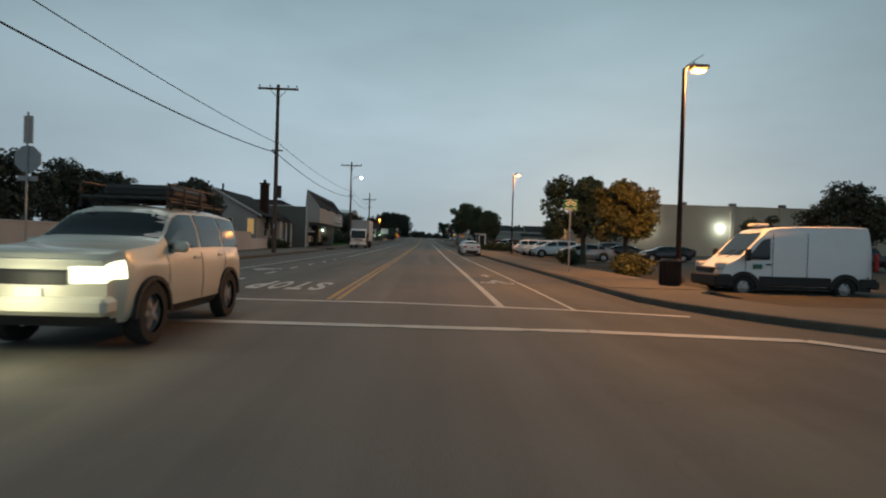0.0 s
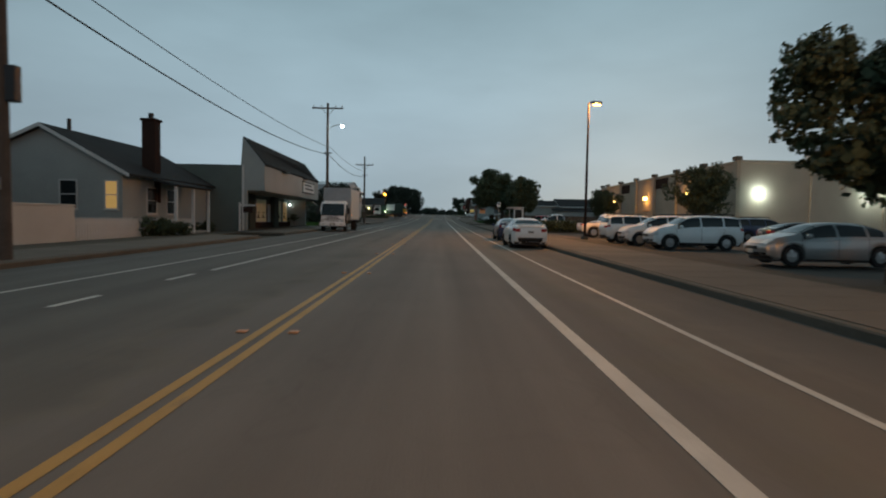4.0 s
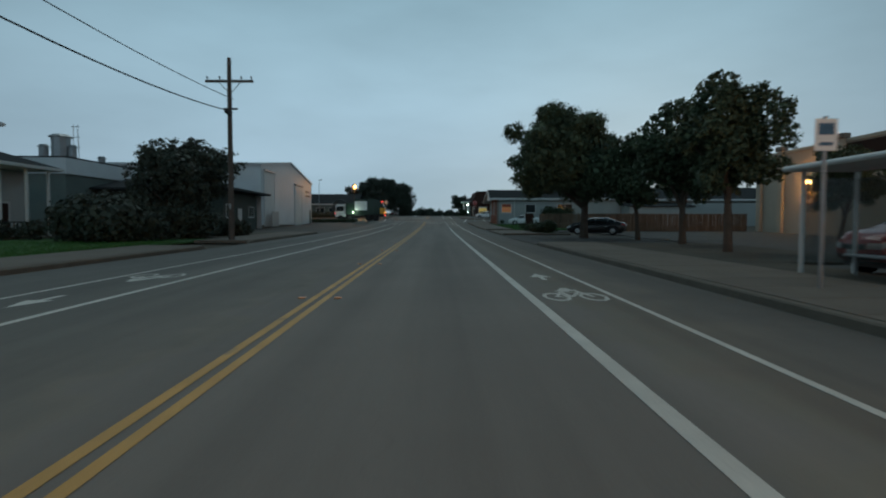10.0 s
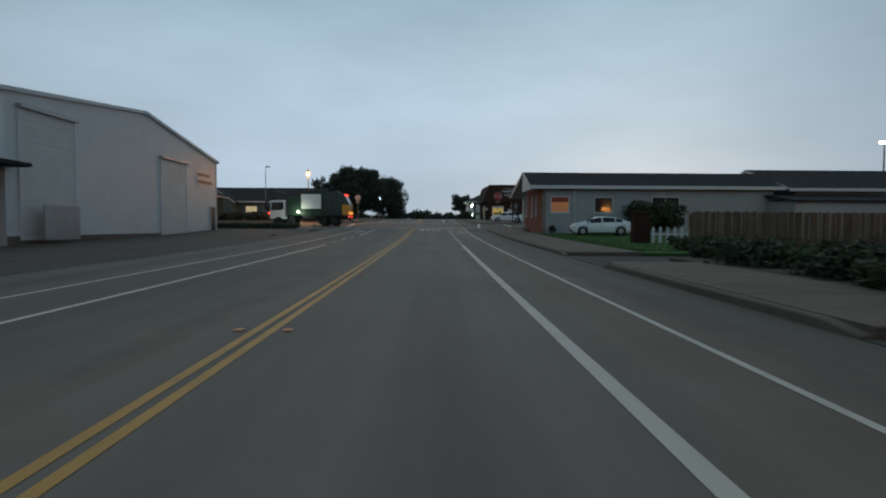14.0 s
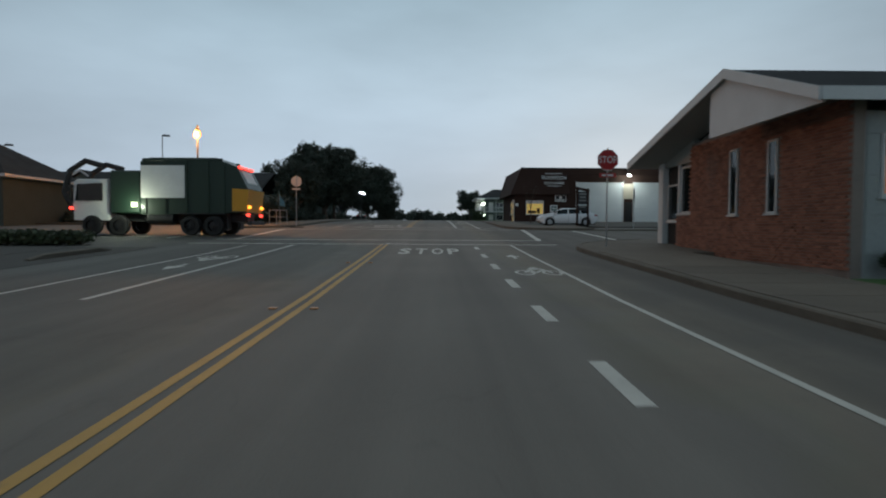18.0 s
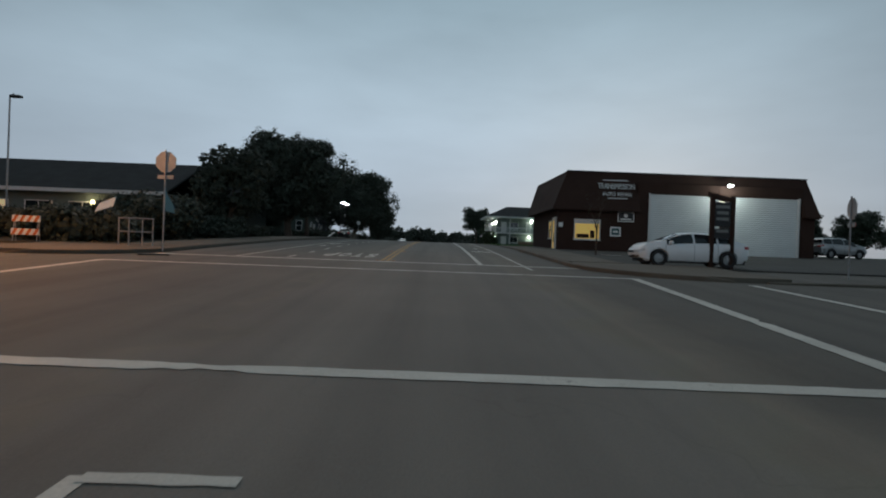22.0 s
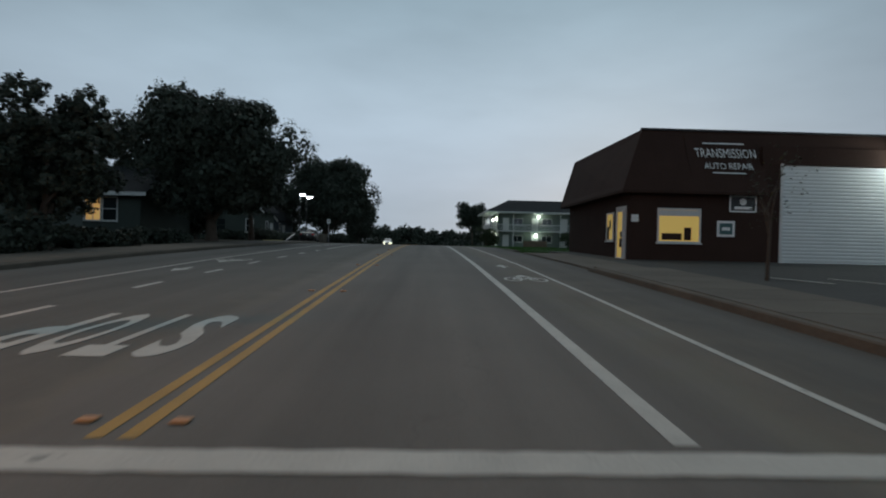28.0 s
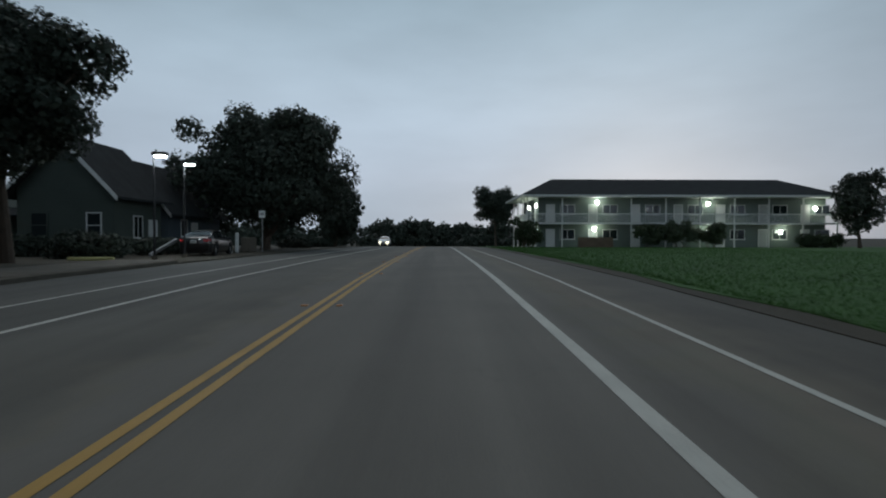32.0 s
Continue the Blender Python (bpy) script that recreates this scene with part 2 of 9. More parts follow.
def sheet(x0, x1, y0, y1, lift, step=5.0, thick=0.0, nx=1):
    """A sheet that follows the street's rise; x0 and x1 may be functions of y."""
    s = Shape()
    n = max(1, int(math.ceil((y1 - y0) / step)))
    fx0 = x0 if callable(x0) else (lambda y: x0)
    fx1 = x1 if callable(x1) else (lambda y: x1)
    for i in range(n + 1):
        y = y0 + (y1 - y0) * i / n
        for j in range(nx + 1):
            x = fx0(y) + (fx1(y) - fx0(y)) * j / nx
            s.v.append((x, y, G(y) + (lift(x, y) if callable(lift) else lift)))
    w = nx + 1
    for i in range(n):
        for j in range(nx):
            s.f.append((i * w + j, i * w + j + 1, (i + 1) * w + j + 1, (i + 1) * w + j))
    if thick:
        k = len(s.v)
        s.v += [(x, y, z - thick) for x, y, z in s.v]
        for i in range(n):
            a, b = i * w, (i + 1) * w
            s.f += [(a, b, b + k, a + k), (b + nx, a + nx, a + nx + k, b + nx + k)]
        s.f += [(j, j + k, j + 1 + k, j + 1) for j in range(nx)]
        o = n * w
        s.f += [(o + j + 1, o + j + 1 + k, o + j + k, o + j) for j in range(nx)]
    return s


def drape(s, lift):
    """Sets a flat shape on the street, lifted a little."""
    s.v = [(x, y, G(y) + lift + z) for x, y, z in s.v]
    return s


def lettering(text, size, bold=0.0):
    """Flat outline of a word in the built-in font, centred, as a mesh."""
    cu = bpy.data.curves.new("lettering", "FONT")
    cu.offset = bold
    cu.body, cu.size, cu.align_x, cu.align_y, cu.resolution_u = text, size, "CENTER", "CENTER", 3
    ob = bpy.data.objects.new("lettering", cu)
    scene.collection.objects.link(ob)
    bpy.context.view_layer.update()
    me = bpy.data.meshes.new_from_object(ob.evaluated_get(bpy.context.evaluated_depsgraph_get()))
    bpy.data.objects.remove(ob)
    s = Shape()
    s.v = [tuple(v.co) for v in me.vertices]
    s.f = [tuple(p.vertices) for p in me.polygons]
    return s

# ---- ground, street ----


def street_mat(name, colour, rough, fleck, patch, wheel=False):
    """Asphalt: aggregate, patches, worn wheel tracks along the street, thin cracks, painted headlight glow."""
    m = mat(name, colour, rough, vary=patch, scale=0.35, fine=55.0, bump=fleck, spec=0.35)
    if wheel:
        n, l = m.node_tree.nodes, m.node_tree.links
        b = n["Principled BSDF"]
        src = b.inputs["Base Color"].links[0].from_socket
        geo = n.new("ShaderNodeNewGeometry")
        mp = n.new("ShaderNodeMapping")
        mp.inputs["Scale"].default_value = (1.1, 0.03, 0.03)
        l.new(geo.outputs["Position"], mp.inputs[0])
        streak = n.new("ShaderNodeTexNoise")
        streak.inputs["Scale"].default_value, streak.inputs["Detail"].default_value = 1.0, 5
        l.new(mp.outputs[0], streak.inputs["Vector"])
        r = n.new("ShaderNodeMapRange")
        r.inputs["From Min"].default_value, r.inputs["From Max"].default_value = 0.3, 0.7
        r.inputs["To Min"].default_value, r.inputs["To Max"].default_value = 0.80, 1.18
        l.new(streak.outputs["Fac"], r.inputs["Value"])
        crack = n.new("ShaderNodeTexVoronoi")
        crack.feature = "DISTANCE_TO_EDGE"
        crack.inputs["Scale"].default_value = 0.16
        warp = n.new("ShaderNodeTexNoise")
        warp.inputs["Scale"].default_value = 0.9
        wm = n.new("ShaderNodeVectorMath")
        wm.operation = "MULTIPLY_ADD"
        wm.inputs[1].default_value = (2.4, 2.4, 0)
        l.new(geo.outputs["Position"], warp.inputs["Vector"])
        l.new(warp.outputs["Color"], wm.inputs[0])
        l.new(geo.outputs["Position"], wm.inputs[2])
        l.new(wm.outputs[0], crack.inputs["Vector"])
        cr = n.new("ShaderNodeMapRange")
        cr.inputs["From Max"].default_value = 0.004
        cr.inputs["To Min"].default_value = 0.90
        l.new(crack.outputs["Distance"], cr.inputs["Value"])
        mu = n.new("ShaderNodeMath")
        mu.operation = "MULTIPLY"
        l.new(r.outputs["Result"], mu.inputs[0])
        l.new(cr.outputs["Result"], mu.inputs[1])
        sc = n.new("ShaderNodeVectorMath")
        sc.operation = "SCALE"
        l.new(src, sc.inputs[0])
        l.new(mu.outputs[0], sc.inputs["Scale"])
        # headlight glow painted in: east lane lighter and browner, west side and edge darker
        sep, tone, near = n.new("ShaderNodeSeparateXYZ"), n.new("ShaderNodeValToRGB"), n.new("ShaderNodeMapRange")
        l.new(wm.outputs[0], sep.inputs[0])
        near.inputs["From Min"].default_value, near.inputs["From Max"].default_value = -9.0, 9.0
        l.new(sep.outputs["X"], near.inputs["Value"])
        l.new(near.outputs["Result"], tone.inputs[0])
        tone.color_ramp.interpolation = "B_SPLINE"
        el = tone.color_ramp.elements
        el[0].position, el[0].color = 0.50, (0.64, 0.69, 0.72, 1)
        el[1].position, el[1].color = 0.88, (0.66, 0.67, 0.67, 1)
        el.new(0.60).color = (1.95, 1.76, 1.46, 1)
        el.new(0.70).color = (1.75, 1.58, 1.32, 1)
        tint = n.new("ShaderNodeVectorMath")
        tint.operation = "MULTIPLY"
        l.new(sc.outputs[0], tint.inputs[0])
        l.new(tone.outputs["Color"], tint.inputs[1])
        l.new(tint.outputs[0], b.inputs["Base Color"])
    return m


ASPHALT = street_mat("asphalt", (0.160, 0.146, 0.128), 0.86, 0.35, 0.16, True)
LOT = street_mat("lot_asphalt", (0.062, 0.059, 0.054), 0.9, 0.4, 0.25)
CONCRETE = mat("concrete", (0.125, 0.108, 0.086), 0.92, vary=0.22, scale=0.8, fine=30, bump=0.25, spread=0.10)
DRIVE = mat("driveway_worn", (0.105, 0.092, 0.074), 0.93, vary=0.3, scale=0.8, fine=22, bump=0.3, stain=0.25)
KERB = mat("kerb_concrete", (0.115, 0.100, 0.080), 0.93, vary=0.3, scale=1.2, fine=25, bump=0.3)
SOIL = mat("soil", (0.062, 0.053, 0.038), 0.98, vary=0.4, scale=0.6, fine=12, bump=0.8)
LAWN = mat("lawn", (0.042, 0.104, 0.022), 0.95, vary=0.4, scale=0.5, fine=22, bump=1.0)


def worn(m, under, at=0.60, scale=2.2):
    """Lets the surface below show where the paint has worn off."""
    n, l = m.node_tree.nodes, m.node_tree.links
    b = n["Principled BSDF"]
    src = b.inputs["Base Color"].links[0].from_socket
    geo, tex, r, mx = n.new("ShaderNodeNewGeometry"), n.new("ShaderNodeTexNoise"), n.new("ShaderNodeMapRange"), n.new("ShaderNodeMix")
    tex.inputs["Scale"].default_value, tex.inputs["Detail"].default_value, tex.inputs["Roughness"].default_value = scale, 9, 0.68
    l.new(geo.outputs["Position"], tex.inputs["Vector"])
    r.inputs["From Min"].default_value, r.inputs["From Max"].default_value = at, at + 0.05
    r.inputs["To Max"].default_value = 0.85
    l.new(tex.outputs["Fac"], r.inputs["Value"])
    mx.data_type = "RGBA"
    mx.inputs["B"].default_value = (*under, 1)
    l.new(r.outputs["Result"], mx.inputs["Factor"])
    l.new(src, mx.inputs["A"])
    l.new(mx.outputs["Result"], b.inputs["Base Color"])
    return m


LINE = worn(mat("line_paint", (0.50, 0.485, 0.435), 0.65, vary=0.20, scale=1.6, fine=40, bump=0.2), (0.15, 0.14, 0.125), 0.65)
YELLOW = worn(mat("yellow_paint", (0.42, 0.245, 0.055), 0.65, vary=0.22, scale=1.4, fine=40, bump=0.2), (0.14, 0.12, 0.09), 0.63)
DOT = mat("marker_ceramic", (0.55, 0.24, 0.08), 0.35, vary=0.1)

g = Shape()
gy = [-700, -300, -150, -80, -40] + list(range(-20, 440, 10)) + [480, 560, 700, 1000, 1600, 3500]
for y in gy:
    for x in (-2500, -200, -60, -8.2, 7.2, 60, 200, 2500):
        g.v.append((x, y, G(y) - 0.07))
for i in range(len(gy) - 1):
    g.f += [(i * 8 + j, i * 8 + j + 1, i * 8 + j + 9, i * 8 + j + 8) for j in range(7)]
solid("ground", g, SOIL, "bare brown soil and dry ground", "ground", kind="structure")

KR, KL = 7.3, -8.4
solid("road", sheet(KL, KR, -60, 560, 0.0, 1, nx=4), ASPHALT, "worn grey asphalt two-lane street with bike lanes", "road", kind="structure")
for name, y0, y1 in (("road_cross_south", -14, 22.5), ("road_cross_north", 184, 214)):
    for x0, x1 in ((KR, 160), (-160, KL)):
        solid(name, sheet(x0, x1, y0, y1, -0.004, 4), ASPHALT, "grey asphalt side street", "road", kind="structure")


def arc(cx, cy, r, a0, a1, n=8):
    return [(cx + r * math.cos(radians(a0 + (a1 - a0) * i / n)), cy + r * math.sin(radians(a0 + (a1 - a0) * i / n))) for i in range(n + 1)]


def kerb(pts, inward, name="kerb"):
    """A concrete kerb stone run along points; inward points to the pavement's side."""
    s = Shape()
    n = len(pts)
    for i, (x, y) in enumerate(pts):
        a, b = pts[max(0, i - 1)], pts[min(n - 1, i + 1)]
        d = Vector((b[0] - a[0], b[1] - a[1], 0)).normalized()
        nx, ny = (-d.y * inward, d.x * inward)
        z = G(y)
        drop = 0.10 if i in (0, n - 1) else 0.0
        for off, h in ((0, -0.05), (0.0, 0.125 - drop), (0.025, 0.15 - drop), (0.16, 0.155 - drop), (0.16, -0.05)):
            s.v.append((x + nx * off, y + ny * off, z + h))
    for i in range(n - 1):
        for j in range(5):
            k = (j + 1) % 5
            s.f.append((i * 5 + j, i * 5 + k, i * 5 + 5 + k, i * 5 + 5 + j))
    s.f += [(0, 1, 2, 3, 4), tuple((n - 1) * 5 + j for j in (4, 3, 2, 1, 0))]
    return solid(name, s, KERB, "weathered concrete kerb along the street", "kerb", kind="structure")


def run(x, y0, y1, step=4.0):
    n = max(2, int((y1 - y0) / step))
    return [(x, y0 + 0.01), (x, y0 + 0.7)] + [(x, y0 + (y1 - y0) * i / n) for i in range(1, n)] + [(x, y1 - 0.7), (x, y1 - 0.01)]


def slabs(name, x0, x1, y0, y1, step=1.55, lift=0.15):
    """A pavement with its concrete slabs as pieces on one bed."""
    bed = solid(name, sheet(x0, x1, y0, y1, lift - 0.025, 4, thick=0.12), KERB, "concrete pavement beside the street", "pavement", kind="structure")
    n = max(1, round((y1 - y0) / step))
    for i in range(n):
        a, b = y0 + (y1 - y0) * i / n + 0.012, y0 + (y1 - y0) * (i + 1) / n - 0.012
        s = Shape()
        s.box(x0 + 0.01, a, 0, x1 - 0.01, b, 0.035)
        s.v = [(x, y, G(y) + lift - 0.02 + z) for x, y, z in s.v]
        part("slab", s, CONCRETE, bed)


RIGHT = [(24.0, 78.4), (89.2, 121.0), (137.0, 147.5), (152.5, 184.5)]
for a, b in RIGHT:
    pts = run(KR, a, b)
    if a == 24.0:
        pts = list(reversed(arc(KR + 9, 24.0, 9, 180, 250))) + run(KR, 24.5, b)
    if b == 184.5:
        pts = run(KR, a, 184.0) + arc(KR + 6, 185.6, 6, 180, 100)
    kerb(pts, -1)
LEFT = [(25.7, 69.0), (74.0, 95.0), (97.5, 117.0), (122.5, 141.0), (172.5, 174.5), (181.5, 185.5)]
for a, b in LEFT:
    kerb(run(KL, a, b) if b < 160 else run(-10.0 if b < 180 else -9.2, a, b, 1.0), 1)
kerb(list(reversed(arc(KR + 4.5, 208.7, 4.7, 180, 262))) + run(KR - 0.2, 209.7, 222.5), -1)
kerb([(60, 204.0), (40, 204.0), (20, 204.0), (12.2, 204.02)][::-1], 1)
kerb(arc(KL - 4.0, 209.2, 4.0, 275, 360) + run(KL, 209.8, 258.0), 1)

for a, b in RIGHT:
    slabs("pavement_east", KR + 0.165, 10.4, max(a, 25.0), min(b, 184.0))
for a, b in LEFT[:4]:
    slabs("pavement_west", -11.4, KL - 0.165, a, b)
slabs("pavement_east", KR - 0.03, 9.6, 209.7, 222.4)
slabs("pavement_east", KR + 0.02, 9.6, 222.42, 236.0, lift=0.055)
slabs("pavement_west", -11.2, KL - 0.165, 210.2, 258.0)
# corner plazas
for cx, cy, r, a0, a1, far in ((KR + 9, 24.0, 8.83, 180, 250, (19.0, 25.0)), (KR + 6, 185.6, 5.83, 100, 180, (13.0, 184.0)), (KR + 4.5, 208.7, 4.53, 180, 262, (13.0, 209.7)),
                               (KL - 4.0, 209.2, 3.83, 275, 360, (-14.0, 210.2))):
    s = Shape()
    pts = arc(cx, cy, r, a0, a1)
    near = far[1]
    x_in = KR + 0.17 if cx > 0 else KL - 0.17
    if cx > 0 and cy == 185.6:
        poly = pts + [(x_in, near), (far[0], near), (far[0], pts[0][1])]
    elif cy == 24.0:
        poly = pts + list(reversed(arc(cx, cy, 6.7, 180, 250))) + [(10.4, near), (x_in, near)]
    elif cx > 0:
        poly = pts + [(far[0], pts[-1][1]), (far[0], near), (x_in, near)]
    else:
        poly = [(far[0], pts[0][1])] + pts + [(x_in, near), (far[0], near)]
    s.prism(poly, 2, -0.1, 0.148)
    s.v = [(x, y, G(y) + z) for x, y, z in s.v]
    solid("pavement_corner", s, CONCRETE, "concrete street-corner pavement", "pavement", kind="structure")

# lots, verges and lawns behind the pavements
def lot_lift(x, y):
    return float(np.interp(y, (20, 34, 60), (-0.27, -0.25, 0.05)))


def area(name, x0, x1, y0, y1, lift, m, label, cat, nx=3):
    return solid(name, sheet(x0, x1, y0, y1, lift, 4, thick=0.1, nx=nx), m, label, cat, kind="structure")


area("driveway_east", 10.42, 12.4, 76.02, 89.98, lambda x, y: 0.13 - (x - 10.42) / 1.98 * 0.08, DRIVE, "worn pale driveway ramp into the lot", "driveway")
for a, b in ((25.02, 76.0), (90.0, 96.0)):
    area("verge_east", 10.42, 12.4, a, b, lambda x, y: 0.13 - (x - 10.42) / 1.98 * (0.13 - lot_lift(x, y)), SOIL, "bare planting strip with bark mulch", "verge")
area("hedge_bed", 12.42, 16.6, 89.9, 92.4, 0.10, SOIL, "raised soil bed under a hedge", "verge")
area("verge_east", 10.42, 12.4, 96.02, 107.5, 0.12, SOIL, "bare planting strip under street trees", "verge")
area("parking_lot", 12.42, 16.5, 96.02, 107.5, 0.05, LOT, "dark asphalt parking lot", "parking lot")
area("verge_east", 10.42, 16.5, 107.52, 121.0, 0.12, SOIL, "bare planting strip under street trees", "verge")
area("verge_east", 10.42, 13.0, 137.0, 150.0, 0.12, SOIL, "planting strip with low shrubs", "verge")
area("lawn_east", 10.42, 28.0, 152.5, 177.0, 0.14, LAWN, "short dull grass in front of a low house", "lawn")
area("corner_bed", lambda y: KR + 9.0 - math.sqrt(max(0.0, 6.68 ** 2 - (24.0 - y) ** 2)), 60.0, 17.5, 25.0, -0.25, SOIL, "scrubby soil bed inside the corner", "verge")
area("parking_lot", 12.42, 75.0, 25.02, 96.0, lot_lift, LOT, "dark asphalt parking lot", "parking lot")
area("parking_lot", 16.52, 34.0, 96.02, 148.0, 0.05, LOT, "dark asphalt parking lot", "parking lot")
area("driveway_east", KR + 0.01, 10.4, 78.4, 89.2, lambda x, y: float(np.interp(x, (KR, KR + 0.8, 10.4), (0.015, 0.115, 0.13))), DRIVE, "worn pale driveway ramp into the lot", "driveway", nx=8)
area("driveway_east", KR + 0.01, 16.5, 121.0, 137.0, 0.012, LOT, "asphalt driveway into the lot", "driveway")
area("driveway_east", KR + 0.01, 16.5, 147.6, 152.4, 0.012, LOT, "asphalt driveway", "driveway")
area("apron_west", -45.0, -11.42, 141.0, 187.0, 0.012, LOT, "wide asphalt apron before a warehouse", "yard")
area("apron_west", -11.4, KL - 0.01, 141.02, 187.0, 0.008, LOT, "asphalt apron beside the street", "yard")
area("verge_west", -13.4, -11.42, 27.0, 97.0, 0.13, SOIL, "dry grass and soil verge", "verge")
area("yard_west", -45, -13.42, 27.0, 97.0, 0.10, SOIL, "soil yard behind a wall", "yard")
area("lawn_west", -30, -11.42, 97.05, 126.0, 0.14, LAWN, "green front lawn", "lawn")
area("verge_west", -40, -11.42, 126.05, 140.9, 0.12, SOIL, "soil under dense shrubs", "verge")
area("lot_north_east", 9.62, 60.0, 209.75, 240.0, 0.06, LOT, "asphalt forecourt of a repair shop", "yard")
area("shoulder_north_east", 7.32, lambda y: 7.88 + 0.2 * math.sin(y * 0.6), 240.05, 304.0, 0.015, SOIL, "gravelly soil shoulder beside a lawn", "verge")
area("lawn_north_east", lambda y: 7.9 + 0.2 * math.sin(y * 0.6), 75.0, 240.05, 304.0, 0.03, LAWN, "wide green lawn before a motel", "lawn")
area("lawn_north_east", 9.0, 75.0, 304.05, 350.0, 0.02, LAWN, "green lawn beside a motel", "lawn")
area("verge_north_west", -60, -11.25, 210.25, 258.0, 0.12, SOIL, "soil under dark shrubs and pines", "verge")
area("verge_north_west", -60, KL - 0.05, 258.05, 345.0, 0.05, SOIL, "gravelly soil verge", "verge")
area("lot_south_west", -60, -9.0, 2, 26.5, -0.02, SOIL, "soil verge by the corner", "verge")


# ---- markings on the street ----
def stripe(x0, x1, y0, y1, lift=0.005):
    return sheet(x0, x1, y0, y1, lift, 1.0)


def lane_line(x, w, y0, y1, m, label, name="lane_line"):
    return solid(name, stripe(x - w / 2, x + w / 2, y0, y1), m, label, "road marking", kind="structure")


for y0, y1 in ((21.4, 189.4), (208.0, 430.0)):
    for x in (-0.105, 0.105):
        lane_line(x, 0.11, y0, y1, YELLOW, "one stripe of the worn double yellow centre line")
for x, w, runs in ((3.70, 0.17, ((20.8, 161.2),)), (3.62, 0.17, ((208.0, 420),)), (5.23, 0.10, ((20.4, 189.0), (206.0, 420))), (-3.66, 0.13, ((49.8, 160.6), (174.9, 188.7), (235.7, 420))),
                   (-5.46, 0.10, ((24.6, 188.4), (207.4, 420)))):
    for y0, y1 in runs:
        lane_line(x, w, y0, y1, LINE, "solid white bike lane line")


def dashes(x, w, first, count, ln=1.25, gap=3.658, name="lane_dash"):
    for i in range(count):
        y = first + gap * i
        tagged(part(name, stripe(x - w / 2, x + w / 2, y, y + ln), LINE), "short white dash of a bike lane line", "road marking", "bike lane dashes", "structure")


dashes(3.70, 0.17, 162.98, 8, 1.3, 3.38)
dashes(-3.70, 0.13, 25.64, 7)
dashes(-3.8, 0.13, 163.7, 3)
dashes(-3.70, 0.13, 208.5, 8, 1.15, 3.5)


def cross_line(x0, y0, x1, y1, w=0.30, label="worn white crosswalk line"):
    """One continuous band with ragged edges, now and then worn thin."""
    d = Vector((x1 - x0, y1 - y0, 0)).normalized()
    ln = math.hypot(x1 - x0, y1 - y0)
    rnd = random.Random(int(abs(x0 * 7 + y0 * 13)))
    s = Shape()
    n = max(2, int(ln / 0.16))
    thin = 0.0
    for i in range(n + 1):
        k = i / n
        thin = max(0.0, thin - 0.3) if rnd.random() > 0.05 else rnd.uniform(0.2, 0.75)
        for sgn in (1, -1):
            h = sgn * w / 2 * (1 - thin * rnd.uniform(0.5, 1)) + rnd.uniform(-0.012, 0.012)
            x, y = x0 + (x1 - x0) * k - d.y * h, y0 + (y1 - y0) * k + d.x * h
            s.v.append((x, y, G(y) + 0.009))
    s.f = [(2 * i, 2 * i + 1, 2 * i + 3, 2 * i + 2) for i in range(n)]
    return solid("crosswalk_line", s, LINE, label, "road marking", group="crosswalk lines", kind="structure")


cross_line(-8.2, 17.95, 4.7, 17.72)
cross_line(4.72, 17.72, 8.0, 17.3)
cross_line(-8.2, 20.95, 1.4, 21.02, 0.22)
cross_line(1.42, 21.02, 5.1, 20.52, 0.22)
cross_line(5.12, 20.52, 7.4, 19.9, 0.22)
cross_line(8.0, 17.3, 12.5, 12.0)
cross_line(-8.2, 189.4, 7.2, 189.1, 0.26)
cross_line(-8.2, 192.25, 7.0, 192.05, 0.28)
cross_line(-8.2, 203.95, 8.05, 204.05, 0.26)
cross_line(-8.3, 207.6, 7.4, 207.75, 0.32)
cross_line(8.05, 204.1, 7.0, 192.1, 0.28)
cross_line(11.2, 203.2, 10.9, 193.0, 0.26)
cross_line(-8.1, 203.9, -7.3, 192.3, 0.26)
cross_line(-11.2, 203.8, -10.8, 193.0, 0.26)
lane_line(0.09, 0.13, 189.55, 189.88, LINE, "short white end of the centre line")
cross_line(0.1, 189.86, 0.95, 189.86, 0.12, "short white hook by the centre line")


def word_on_road(text, cx, cy, width, length, turn):
    base = tagged(new("road_word"), "white stencilled STOP lettering on the asphalt", "road marking", "", "structure")
    n = len(text)
    for i, ch in enumerate(text):
        s = lettering(ch, 1.0, 0.03)
        xs, ys = [v[0] for v in s.v], [v[1] for v in s.v]
        w, h = max(xs) - min(xs), max(ys) - min(ys)
        out = []
        for x, y, z in s.v:
            u = (x - min(xs)) / w - 0.5
            v = (y - min(ys)) / h - 0.5
            lx = (i - (n - 1) / 2) * width / n + u * width / n * 0.74
            ly = v * length
            if turn:
                lx, ly = -lx, -ly
            out.append((cx + lx, cy + ly, G(cy + ly) + 0.007))
        s.v = out
        part("letter", s, LINE, base)
    return base


word_on_road("STOP", 1.9, 185.75, 2.3, 2.45, False)
word_on_road("STOP", -1.7, 24.7, 2.2, 2.5, True)
word_on_road("STOP", -1.7, 211.3, 2.3, 2.5, True)


def ring(s, cx, cy, rx, ry, w, n=20):
    k = len(s.v)
    for i in range(n):
        t = 2 * math.pi * i / n
        for q in (0, w):
            s.v.append((cx + (rx - q) * math.cos(t), cy + (ry - q * 1.7) * math.sin(t), 0))
    for i in range(n):
        j = (i + 1) % n
        s.f.append((k + 2 * i, k + 2 * j, k + 2 * j + 1, k + 2 * i + 1))


